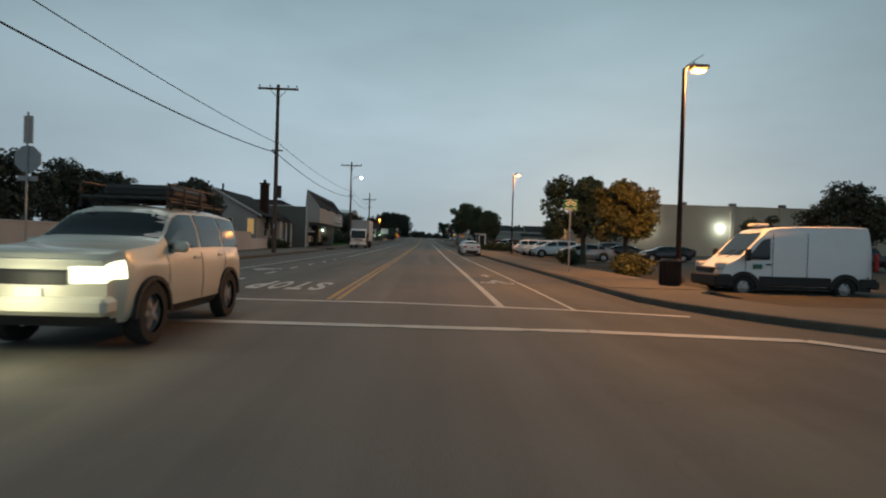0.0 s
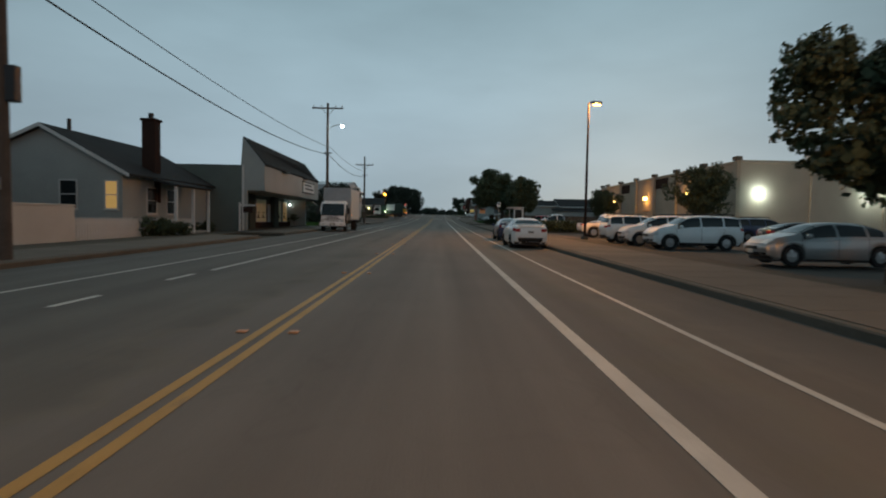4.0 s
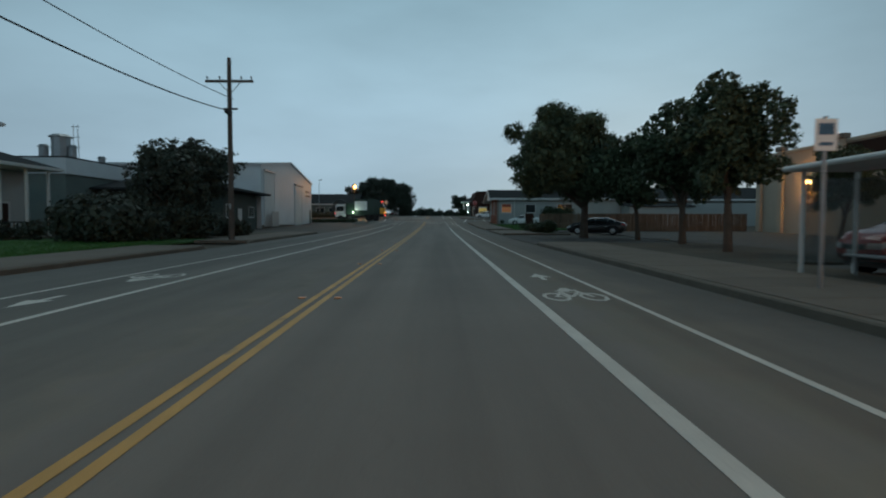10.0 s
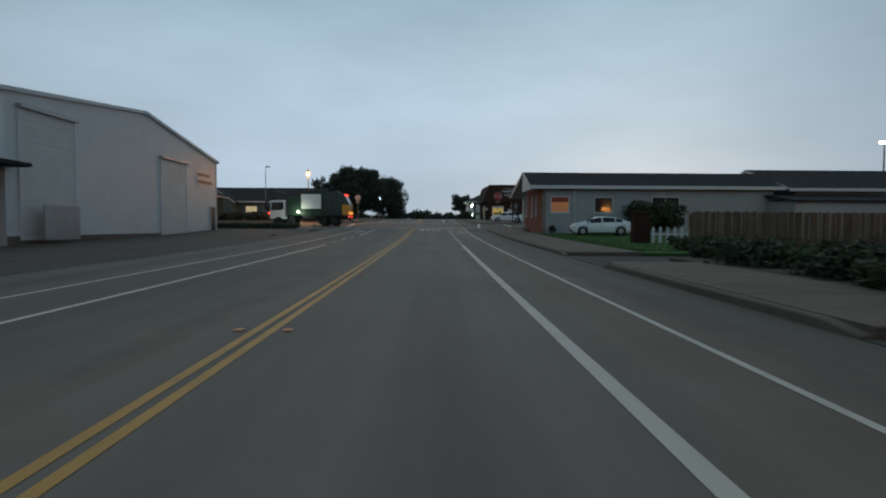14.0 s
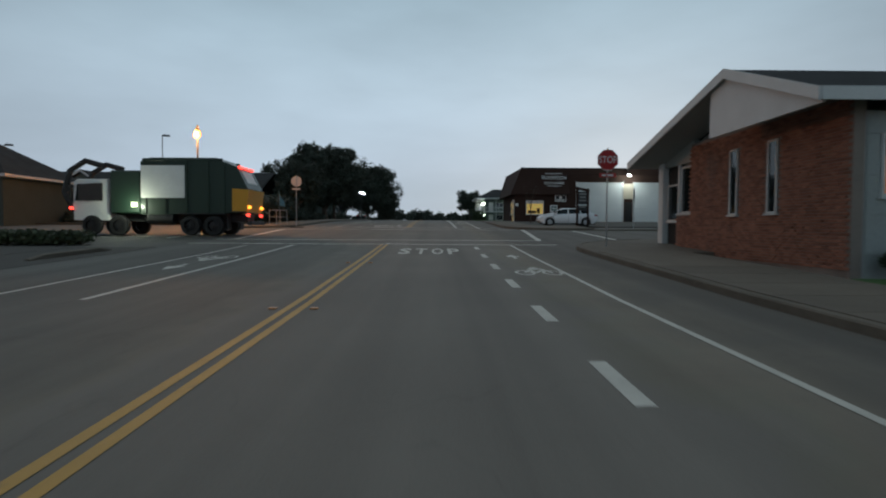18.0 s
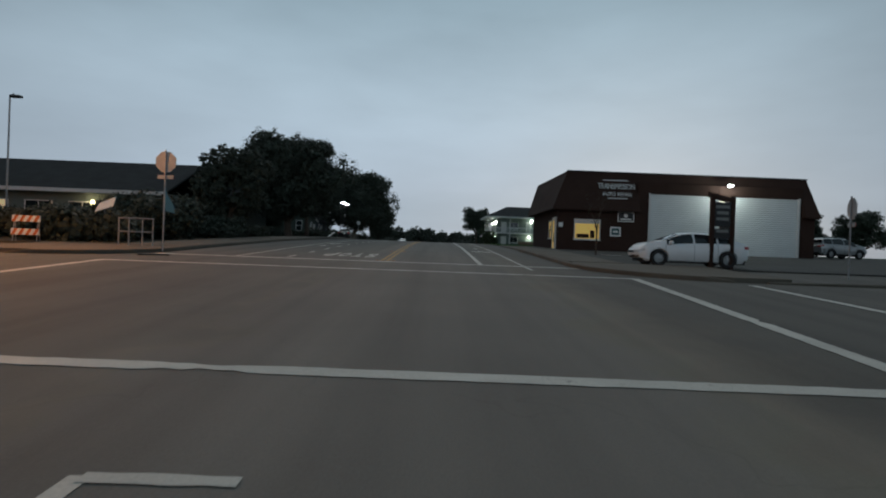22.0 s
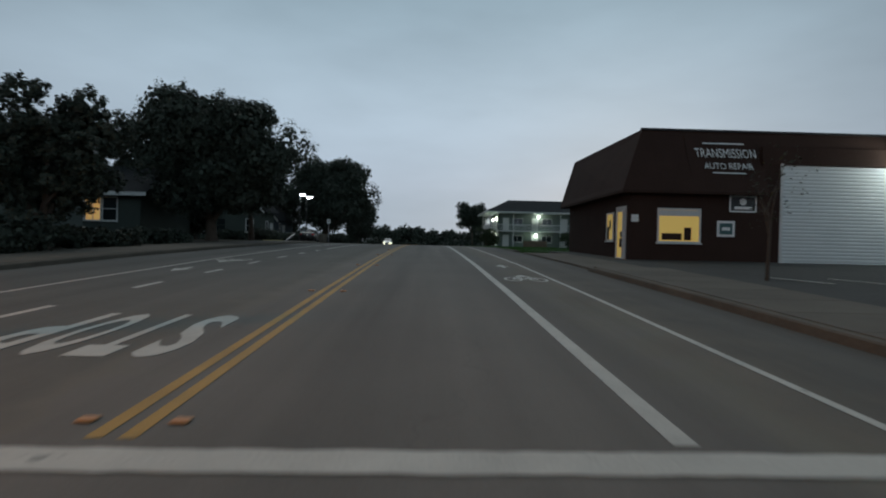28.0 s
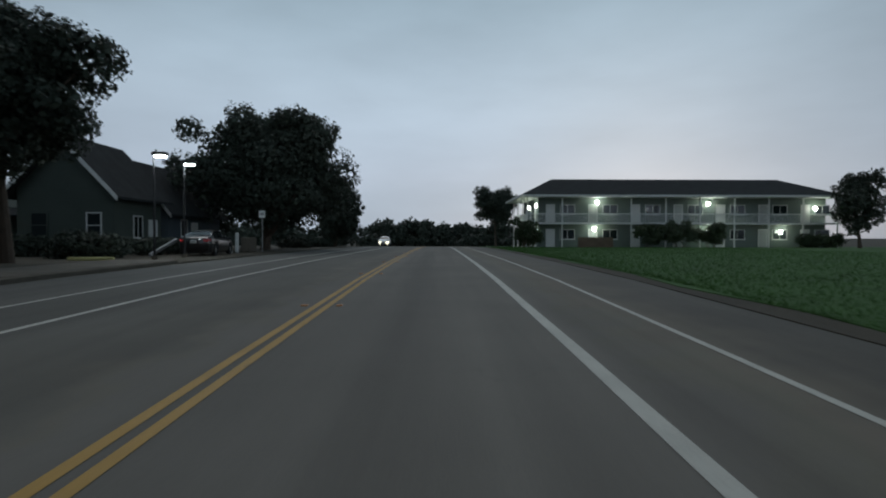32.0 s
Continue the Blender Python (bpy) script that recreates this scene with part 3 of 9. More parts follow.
def bar(s, x0, y0, x1, y1, w):
    d = Vector((x1 - x0, y1 - y0)).normalized()
    nx, ny = -d.y * w / 2, d.x * w / 2
    s.add([(x0 + nx, y0 + ny, 0), (x1 + nx, y1 + ny, 0), (x1 - nx, y1 - ny, 0), (x0 - nx, y0 - ny, 0)], [(0, 1, 2, 3)])


def bike_mark(cx, cy, turn=False, arrow=3.0):
    """A bicycle with its rider's outline left out, and the arrow ahead of it."""
    s, a = Shape(), Shape()
    ring(s, -0.33, -0.10, 0.24, 0.42, 0.065)
    ring(s, 0.33, -0.10, 0.24, 0.42, 0.065)
    for p in ((-0.33, -0.1, -0.05, -0.1), (-0.33, -0.1, -0.12, 0.45), (-0.05, -0.1, 0.2, 0.4), (-0.12, 0.45, 0.2, 0.4), (-0.12, 0.42, -0.05, -0.1), (0.33, -0.1, 0.18, 0.7), (0.06, 0.74, 0.24, 0.66), (-0.2, 0.55, -0.04, 0.52)):
        bar(s, *p, 0.07)
    s.add([(-0.16, 0.55, 0), (0.0, 0.95, 0), (0.14, 0.9, 0), (0.16, 0.6, 0), (0.0, 0.5, 0)], [(0, 4, 3, 2, 1)])
    a.add([(-0.055, 0.35, 0), (0.055, 0.35, 0), (0.055, 1.1, 0), (-0.055, 1.1, 0)], [(0, 1, 2, 3)])
    a.add([(-0.24, 0.95, 0), (0.24, 0.95, 0), (0, 1.75, 0)], [(0, 1, 2)])
    base = tagged(new("bike_lane_symbol"), "worn white bicycle symbol with an arrow on asphalt", "road marking", "bike lane symbols", "structure")
    for nm, sh, oy in (("bicycle", s, 0), ("arrow", a, arrow)):
        sg = -1 if turn else 1
        sh.v = [(cx + sg * x, cy + sg * (y * (1.2 if nm == "bicycle" else 1.0) + oy), 0) for x, y, z in sh.v]
        part(nm, drape(sh, 0.007), LINE, base)


bike_mark(4.48, 27.8, arrow=2.6)
bike_mark(4.5, 101.2, arrow=2.3)
bike_mark(4.6, 179.2, arrow=3.4)
bike_mark(4.5, 219.1, arrow=3.6)
bike_mark(-4.5, 32.2, True)
bike_mark(-4.65, 104.6, True)
bike_mark(-4.55, 182.9, True, 1.7)
bike_mark(-4.7, 224.0, True)

DOTMESH = Shape().bevel(-0.06, -0.055, 0, 0.06, 0.055, 0.02, 0.008).mesh("road_marker", DOT)
for start, n in ((35.07 - 7.315, 22), (208.3, 16)):
    for i in range(n):
        for sg in (-1, 1):
            y = start + 7.315 * i
            ob = tagged(new("road_marker", DOTMESH), "small square yellow reflective road marker", "road marker", "centre line markers", "structure")
            ob.matrix_world = pose(sg * 0.31, y, G(y) + 0.004)

# ---- buildings ----
ROOF_DARK = mat("roof_shingle_dark", (0.034, 0.036, 0.038), 0.95, spec=0.12, vary=0.3, scale=1.2, fine=14, bump=0.6)
SIDING_GREY = mat("siding_grey", (0.33, 0.35, 0.34), 0.75, vary=0.12, scale=0.7, fine=16, bump=0.15)
SIDING_DARK = mat("siding_dark_green", (0.062, 0.075, 0.067), 0.85, vary=0.15, scale=0.7, fine=18, bump=0.2, spec=0.2)
SIDING_PALE = mat("siding_pale", (0.37, 0.38, 0.37), 0.75, vary=0.12, scale=0.6, fine=16, bump=0.15)
SIDING_GREEN = mat("siding_green_grey", (0.125, 0.15, 0.138), 0.8, vary=0.15, scale=0.7, fine=18, bump=0.2)
STUCCO_BEIGE = mat("stucco_beige", (0.44, 0.39, 0.31), 0.9, vary=0.14, scale=0.4, fine=26, bump=0.3)
STUCCO_WHITE = mat("stucco_white", (0.52, 0.51, 0.48), 0.9, vary=0.16, scale=0.6, fine=26, bump=0.3)
METAL_PALE = mat("painted_metal_sheet", (0.60, 0.63, 0.65), 0.55, vary=0.10, scale=0.5, fine=14, bump=0.1)
TRIM = mat("white_trim", (0.58, 0.58, 0.57), 0.6, vary=0.1, scale=1.2, fine=20, bump=0.1)
DARKBROWN = mat("dark_brown_paint", (0.042, 0.025, 0.020), 0.88, spec=0.10, vary=0.2, scale=0.8, fine=16, bump=0.25)
BRICK = mat("brick_red", (0.27, 0.125, 0.085), 0.9, vary=0.25, scale=1.5, fine=30, bump=0.4, spread=0.28)
MORTAR = mat("mortar", (0.24, 0.20, 0.175), 0.95, vary=0.2, scale=2, fine=30, bump=0.3)
WOODFENCE = mat("fence_wood", (0.12, 0.085, 0.06), 0.9, vary=0.3, scale=1.5, fine=20, bump=0.4, spread=0.25)
PANE = glass("window_glass", (0.015, 0.02, 0.022), 0.06)
LITPANE = glow("lit_window", (1.0, 0.56, 0.18), 0.32)
LITPALE = glow("lit_window_pale", (1.0, 0.76, 0.42), 0.34)
SHUTTER = mat("roller_door", (0.58, 0.61, 0.61), 0.6, vary=0.08, scale=0.8, fine=12, bump=0.08)
DARKVOID = mat("dark_interior", (0.02, 0.02, 0.02), 0.9, vary=0.2)
GREYMETAL = mat("galvanised_metal", (0.30, 0.31, 0.32), 0.45, 0.7, vary=0.15, scale=2, fine=20, bump=0.1)
DARKMETAL = mat("dark_metal", (0.04, 0.04, 0.042), 0.5, 0.5, vary=0.2, scale=2, fine=20, bump=0.1)
SIGNWHITE = mat("sign_white", (0.74, 0.74, 0.72), 0.5, vary=0.08)


def plane_map(face, at):
    """Maps wall coordinates (along, up, out) to local ones for a wall on face 'x-', 'x+', 'y-' or 'y+' at that place."""
    if face == "y-":
        return lambda a, u, o: (a, at - o, u)
    if face == "y+":
        return lambda a, u, o: (a, at + o, u)
    if face == "x-":
        return lambda a, u, o: (at - o, a, u)
    return lambda a, u, o: (at + o, a, u)


def wbox(s, m, a0, u0, o0, a1, u1, o1):
    p, q = m(a0, u0, o0), m(a1, u1, o1)
    lo = [min(i, j) for i, j in zip(p, q)]
    hi = [max(i, j) for i, j in zip(p, q)]
    return s.box(*lo, *hi)


def window(parent, face, at, a0, a1, u0, u1, pane=None, bars=(1, 1), frame_m=None, fw=0.07, name="window", depth=0.05, label=""):
    """A window with its frame, sill and panes, set on a wall."""
    m = plane_map(face, at)
    s = Shape()
    for b in ((a0, u0, a1, u0 + fw), (a0, u1 - fw, a1, u1), (a0, u0 + fw, a0 + fw, u1 - fw), (a1 - fw, u0 + fw, a1, u1 - fw)):
        wbox(s, m, b[0], b[1], 0.0, b[2], b[3], depth)
    for i in range(1, bars[0]):
        a = a0 + (a1 - a0) * i / bars[0]
        wbox(s, m, a - 0.025, u0 + fw, 0, a + 0.025, u1 - fw, depth * 0.8)
    for i in range(1, bars[1]):
        u = u0 + (u1 - u0) * i / bars[1]
        wbox(s, m, a0 + fw, u - 0.025, 0, a1 - fw, u + 0.025, depth * 0.8)
    w = part(name, s, frame_m or TRIM, parent, label)
    p = Shape()
    wbox(p, m, a0 + fw * 0.8, u0 + fw * 0.8, 0.004, a1 - fw * 0.8, u1 - fw * 0.8, 0.015)
    part("pane", p, pane or PANE, w)
    sl = Shape()
    wbox(sl, m, a0 - 0.05, u0 - 0.05, 0, a1 + 0.05, u0, depth + 0.05)
    part("sill", sl, frame_m or TRIM, w)
    return w


def door(parent, face, at, a0, a1, u1, m=None, u0=0.0, name="door", knob=True):
    mp = plane_map(face, at)
    s = Shape()
    wbox(s, mp, a0, u0, 0, a1, u1, 0.05)
    d = part(name, s, m or TRIM, parent)
    f = Shape()
    for b in ((a0 - 0.09, u0, a0, u1 + 0.09), (a1, u0, a1 + 0.09, u1 + 0.09), (a0, u1, a1, u1 + 0.09)):
        wbox(f, mp, b[0], b[1], 0, b[2], b[3], 0.07)
    part("door_frame", f, TRIM, d)
    if knob:
        k = Shape()
        k.ball(mp(a1 - 0.09, u0 + 1.0, 0.09), 0.035, 8, 5)
        part("door_handle", k, GREYMETAL, d)
    return d


def walls(x0, y0, x1, y1, h, sink=0.5):
    """A closed wall body with thick walls and a floor plate."""
    return Shape().box(x0, y0, -sink, x1, y1, h)


def siding(parent, face, at, a0, a1, u0, u1, m, step=0.22, name="siding_board"):
    """Lapped boards, one mesh a wall."""
    mp = plane_map(face, at)
    s = Shape()
    u = u0
    while u < u1 - 0.02:
        t = min(u1, u + step)
        v = [mp(a0, u, 0.026), mp(a1, u, 0.026), mp(a1, t, 0.006), mp(a0, t, 0.006), mp(a0, u, 0.0), mp(a1, u, 0.0)]
        s.add(v, [(0, 1, 2, 3), (0, 4, 5, 1)])
        u = t
    return part(name, s, m, parent)


def slope(pts, t=0.14):
    """A roof plane: four corners, given thickness downwards."""
    s = Shape()
    v = [tuple(p) for p in pts] + [(p[0], p[1], p[2] - t) for p in pts]
    n = len(pts)
    s.add(v, [tuple(range(n)), tuple(reversed(range(n, 2 * n)))] + [(i, n + i, n + (i + 1) % n, (i + 1) % n) for i in range(n)])
    return s


def fascia(parent, pts, h=0.22, t=0.04, m=None, name="fascia"):
    s = Shape()
    for a, b in zip(pts, pts[1:]):
        d = Vector((b[0] - a[0], b[1] - a[1], 0))
        n = Vector((d.y, -d.x, 0)).normalized() * t
        s.add([a, b, (b[0], b[1], b[2] - h), (a[0], a[1], a[2] - h), (a[0] + n.x, a[1] + n.y, a[2]), (b[0] + n.x, b[1] + n.y, b[2]), (b[0] + n.x, b[1] + n.y, b[2] - h), (a[0] + n.x, a[1] + n.y, a[2] - h)],
              [(0, 1, 2, 3), (7, 6, 5, 4), (0, 4, 5, 1), (1, 5, 6, 2), (2, 6, 7, 3), (3, 7, 4, 0)])
    return part(name, s, m or TRIM, parent)


def gable_x(s, x0, x1, y0, y1, h, rise):
    """A body with gables on its x ends (ridge along x)."""
    ym = (y0 + y1) / 2
    poly = [(y0, -0.6), (y1, -0.6), (y1, h), (ym, h + rise), (y0, h)]
    return s.prism(poly, 0, x0, x1)


def gable_y(s, x0, x1, y0, y1, h, rise, xm=None):
    xm = (x0 + x1) / 2 if xm is None else xm
    poly = [(x0, -0.6), (x1, -0.6), (x1, h), (xm, h + rise), (x0, h)]
    return s.prism(poly, 1, y0, y1)


# -- white garden wall and picket fence, west side
gw = thing("garden_wall", "long low cream stucco garden wall", "wall", -13.9, 47.0)
for i in range(6):
    y0, y1 = -17.0 + i * 5.05, -17.0 + (i + 1) * 5.05 - 0.01
    b = Shape().bevel(-0.1, y0, -0.5, 0.1, y1, 1.62 + 0.0, 0.02)
    b.v = [(x, y, z + G(47 + y) - G(47)) for x, y, z in b.v]
    part("wall_panel", b, STUCCO_WHITE, gw)
    c = Shape().bevel(-0.13, y0, 1.62, 0.13, y1, 1.70, 0.015)
    c.v = [(x, y, z + G(47 + y) - G(47)) for x, y, z in c.v]
    part("coping", c, STUCCO_WHITE, gw)
pf = thing("picket_fence", "low white board fence before a house", "fence", -13.9, 67.0)
for i in range(60):
    y = -6.6 + i * 0.2
    s = Shape()
    s.prism([(-0.07 + y, 0.05), (0.07 + y, 0.05), (0.07 + y, 1.0), (y, 1.1), (-0.07 + y, 1.0)], 0, -0.012, 0.012)
    part("picket", s, TRIM, pf)
for z in (0.3, 0.8):
    part("rail", Shape().box(-0.06, -6.7, z, -0.014, 5.3, z + 0.09), TRIM, pf)

# -- gabled house with a chimney, west side
h1 = thing("house", "small pale green-grey gabled house with lit windows", "house", 0, 68.0)
gy0, gy1 = -1.5, 9.5
s = Shape()
s.prism([(-24.5, -0.6), (-15.2, -0.6), (-15.2, 3.6), (-19.4, 5.9), (-24.5, 3.6)], 1, gy0, gy1)
part("wall", s, SIDING_GREY, h1)
siding(h1, "y-", gy0, -24.4, -15.3, 0.3, 3.5, SIDING_GREY)
part("roof_slope", slope([(-19.4, gy0 - 0.4, 6.08), (-19.4, gy1 + 0.4, 6.08), (-14.6, gy1 + 0.4, 3.45), (-14.6, gy0 - 0.4, 3.45)]), ROOF_DARK, h1)
part("roof_slope", slope([(-25.1, gy0 - 0.4, 3.45), (-25.1, gy1 + 0.4, 3.45), (-19.4, gy1 + 0.4, 6.08), (-19.4, gy0 - 0.4, 6.08)]), ROOF_DARK, h1)
fascia(h1, [(-25.1, gy0 - 0.42, 3.44), (-19.4, gy0 - 0.42, 6.07), (-14.6, gy0 - 0.42, 3.44)], 0.2)
for a0, a1, pn in ((-18.6, -17.6, PANE), (-16.15, -15.4, LITPANE)):
    window(h1, "y-", gy0 - 0.03, a0, a1, 1.5, 3.1, pn, (1, 2))
for a0 in (1.0, 3.4):
    window(h1, "x+", -15.2, a0, a0 + 1.2, 1.3, 2.9, PANE, (1, 2))
porch = part("porch_roof", slope([(-15.2, 0.6, 3.5), (-15.2, 5.6, 3.5), (-13.2, 5.6, 3.05), (-13.2, 0.6, 3.05)]), ROOF_DARK, h1)
for y in (0.8, 3.1, 5.4):
    part("porch_post", Shape().bevel(-13.45, y - 0.08, -0.3, -13.28, y + 0.08, 3.0, 0.015), TRIM, h1)
part("porch_wall", Shape().box(-15.2, 0.6, -0.3, -13.4, 5.6, 0.3), SIDING_GREY, h1)
ch = Shape().bevel(-15.95, 1.95, 2.0, -15.15, 2.65, 6.9, 0.02)
chim = part("chimney", ch, DARKBROWN, h1)
part("chimney_cap", Shape().bevel(-16.03, 1.87, 6.9, -15.07, 2.73, 7.05, 0.02), DARKBROWN, chim)
part("flue", Shape().tube((-15.55, 2.3, 7.05), (-15.55, 2.3, 7.4), 0.16, 0.16, 8), DARKMETAL, chim)
part("vent_pipe", Shape().tube((-19.4, 0.6, 5.9), (-19.4, 0.6, 6.7), 0.11, 0.11, 8), DARKMETAL, h1)

# -- shop with a steep shingled parapet over a recessed front
sh = thing("shop_building", "grey shop with a steep dark shingled false front", "shop", 0, 87.0)
y0, y1 = -9.2, 9.4
part("wall", Shape().box(-26, y0, -0.6, -14.2, y1, 4.6), SIDING_GREEN, sh)
part("side_wall", Shape().prism([(-14.2, -0.6), (-12.3, -0.6), (-12.3, 3.05), (-11.0, 3.05), (-11.0, 5.0), (-12.6, 7.0), (-12.75, 4.85), (-14.2, 4.85)][::1], 1, y0, y0 + 0.25), SIDING_GREY, sh)
part("side_wall", Shape().prism([(-14.2, -0.6), (-12.3, -0.6), (-12.3, 3.05), (-11.0, 3.05), (-11.0, 4.9), (-12.6, 6.2), (-12.75, 4.75), (-14.2, 4.75)][::1], 1, y1 - 0.25, y1), SIDING_GREY, sh)
part("parapet_band", Shape().box(-11.35, y0 + 0.26, 3.1, -11.0, y1 - 0.26, 5.0), SIDING_PALE, sh)
part("soffit", Shape().box(-14.2, y0 + 0.26, 3.0, -11.0, y1 - 0.26, 3.12), SIDING_PALE, sh)
part("roof_backing", slope([(-10.99, y0 + 0.03, 4.95), (-10.99, y1 - 0.03, 4.9), (-12.6, y1 - 0.03, 6.28), (-12.6, y0 + 0.03, 6.88)], 0.1), ROOF_DARK, sh)
rows = 9
for i in range(rows):
    k0, k1 = i / rows, (i + 1) / rows
    xa, za, xb, zb = -10.95 - 1.6 * k0, 5.0 + 2.0 * k0, -10.95 - 1.6 * k1, 5.0 + 2.0 * k1
    part("shingle_course", slope([(xa, y0 - 0.02, za + 0.04), (xa, y1 + 0.02, za + 0.04 - 0.05), (xb, y1 + 0.02, zb - 0.6 * k1), (xb, y0 - 0.02, zb)], 0.1), ROOF_DARK, sh)
part("side_panel", Shape().box(-26, y0 - 0.03, 0.0, -12.6, y0 - 0.005, 4.85), SIDING_GREEN, sh)
part("roof", slope([(-26, y0, 4.9), (-26, y1, 4.7), (-12.6, y1, 4.7), (-12.6, y0, 4.9)]), ROOF_DARK, sh)
part("base_wall", Shape().box(-14.25, y0 + 0.3, 0.0, -13.9, y1 - 0.3, 0.62), DARKBROWN, sh, "low dark brown base wall")
SHOPLIT = glow("shop_window_light", (1.0, 0.62, 0.26), 0.10)
SHOPDIM = glow("shop_window_dim", (0.62, 0.62, 0.42), 0.028)
for a0, a1, pn in ((-8.2, -6.6, SHOPLIT), (-5.6, -4.6, PANE), (-1.4, 1.4, SHOPDIM), (4.0, 6.4, SHOPDIM), (7.0, 8.6, SHOPLIT)):
    window(sh, "x+", -14.15, a0, a1, 0.62, 2.7, pn, (2, 1))
for a0 in (-1.2, 0.2, 4.2, 5.4, 7.2):
    part("shop_shelf", Shape().box(-14.135, a0, 1.0, -14.125, a0 + 0.9, 1.06).box(-14.135, a0 + 0.1, 1.45, -14.125, a0 + 0.8, 1.5).box(-14.135, a0 + 0.2, 1.06, -14.125, a0 + 0.5, 1.3), DARKBROWN, sh)
part("entry_lamp", Shape().ball((-13.9, 8.9, 2.45), 0.10, 8, 6), glow("entry_lamp_glow", (0.95, 1.0, 0.92), 12), sh, "lit white entry lamp")
part("awning", slope([(-14.1, 9.45, 3.0), (-14.1, 11.6, 2.7), (-11.6, 11.6, 2.6), (-11.6, 9.45, 2.9)], 0.12), SIDING_PALE, sh)
part("corner_board", Shape().bevel(-12.66, y0 - 0.06, 0.0, -12.5, y0 - 0.006, 4.9, 0.01), TRIM, sh)
door(sh, "x+", -14.15, 2.0, 3.0, 2.2, TRIM)
for a in (-3.6, 3.4):
    part("column", Shape().bevel(-14.1, a - 0.7, 0.0, -13.7, a + 0.7, 3.0, 0.03), SIDING_DARK, sh)
sg = part("sign_board", Shape().bevel(-10.98, 2.5, 3.55, -10.9, 7.0, 4.45, 0.02), SIGNWHITE, sh, "white framed shop sign board")
part("sign_frame", Shape().box(-11.0, 2.4, 3.45, -10.93, 7.1, 3.55).box(-11.0, 2.4, 4.45, -10.93, 7.1, 4.55), DARKMETAL, sg)
for i in range(2):
    part("sign_bar", Shape().box(-10.89, 3.0, 3.8 + 0.35 * i, -10.88, 6.5 - 0.8 * i, 3.95 + 0.35 * i), DARKMETAL, sg)
for yy in (-4.0, 3.0):
    part("awning_lamp", Shape().bevel(-11.0, yy - 0.6, 4.75, -10.6, yy + 0.6, 4.85, 0.02), DARKMETAL, sh)

# -- post sign by the shop
ps = thing("yard_sign", "white wooden post with a hanging sign arm", "sign", -12.3, 76.3)
part("post", Shape().bevel(-0.06, -0.06, -0.1, 0.06, 0.06, 2.2, 0.01), TRIM, ps)
part("arm", Shape().bevel(-0.05, -0.05, 1.95, 1.1, 0.05, 2.06, 0.01), TRIM, ps)
part("board", Shape().bevel(0.25, -0.02, 1.48, 0.9, 0.02, 1.9, 0.01), DARKBROWN, ps)

# -- two-storey house with hipped roofs
h2 = thing("house", "pale two-storey house with hipped roofs and a lit porch", "house", 0, 122.0)
part("wall", walls(-36.0, 0.5, -23.9, 5.0, 4.45), SIDING_PALE, h2)
siding(h2, "x+", -23.9, 0.5, 5.0, 0.4, 4.4, SIDING_PALE)
siding(h2, "y-", 0.5, -36.0, -23.9, 0.4, 4.4, SIDING_PALE)
part("upper_wall", Shape().box(-35.0, 1.5, 5.0, -26.1, 5.2, 7.4), SIDING_PALE, h2)


def hip(parent, x0, y0, x1, y1, z, rise, over=0.6, name="roof_slope", m=None, edge=None):
    x0, y0, x1, y1 = x0 - over, y0 - over, x1 + over, y1 + over
    r = min(x1 - x0, y1 - y0) / 2
    if x1 - x0 > y1 - y0:
        a, b = (x0 + r, (y0 + y1) / 2, z + rise), (x1 - r, (y0 + y1) / 2, z + rise)
        fs = [[(x0, y0, z), (x1, y0, z), b, a], [(x1, y1, z), (x0, y1, z), a, b], [(x0, y1, z), (x0, y0, z), a], [(x1, y0, z), (x1, y1, z), b]]
    else:
        a, b = ((x0 + x1) / 2, y0 + r, z + rise), ((x0 + x1) / 2, y1 - r, z + rise)
        fs = [[(x0, y0, z), (x1, y0, z), a], [(x1, y0, z), (x1, y1, z), b, a], [(x1, y1, z), (x0, y1, z), b], [(x0, y1, z), (x0, y0, z), a, b]]
    for f in fs:
        part(name, slope(f, 0.1), m or ROOF_DARK, parent)
    fascia(parent, [(x0, y0, z), (x1, y0, z), (x1, y1, z)], 0.18, m=edge)
    part("soffit", Shape().box(x0 + 0.05, y0 + 0.05, z - 0.2, x1 - 0.05, y1 - 0.05, z - 0.1), edge or TRIM, parent)


hip(h2, -36.0, 0.5, -22.5, 5.2, 4.55, 1.1)
hip(h2, -35.0, 1.5, -26.1, 5.2, 7.45, 1.2)
window(h2, "y-", 0.47, -26.6, -25.4, 1.9, 3.75, PANE, (1, 2))
window(h2, "y-", 0.47, -31.5, -30.0, 1.8, 3.7, PANE, (1, 2))
for a in (2.2, 3.7):
    window(h2, "x+", -26.1, a, a + 0.8, 6.1, 7.0, PANE, (1, 2))
window(h2, "y-", 1.5, -28.6, -27.6, 6.1, 7.0, PANE, (1, 2))
window(h2, "y-", 1.5, -31.0, -30.0, 6.1, 7.0, PANE, (1, 2))
door(h2, "x+", -23.87, 2.7, 3.6, 2.3, DARKBROWN, 0.3)
window(h2, "x+", -23.87, 1.0, 2.0, 1.6, 3.2, LITPALE, (1, 2))
for y in (0.9, 3.0, 4.9):
    part("porch_post", Shape().bevel(-22.35, y - 0.07, 0, -22.2, y + 0.07, 4.4, 0.01), TRIM, h2)
part("porch_floor", Shape().box(-23.9, 0.5, -0.2, -22.1, 5.0, 0.3), CONCRETE, h2)
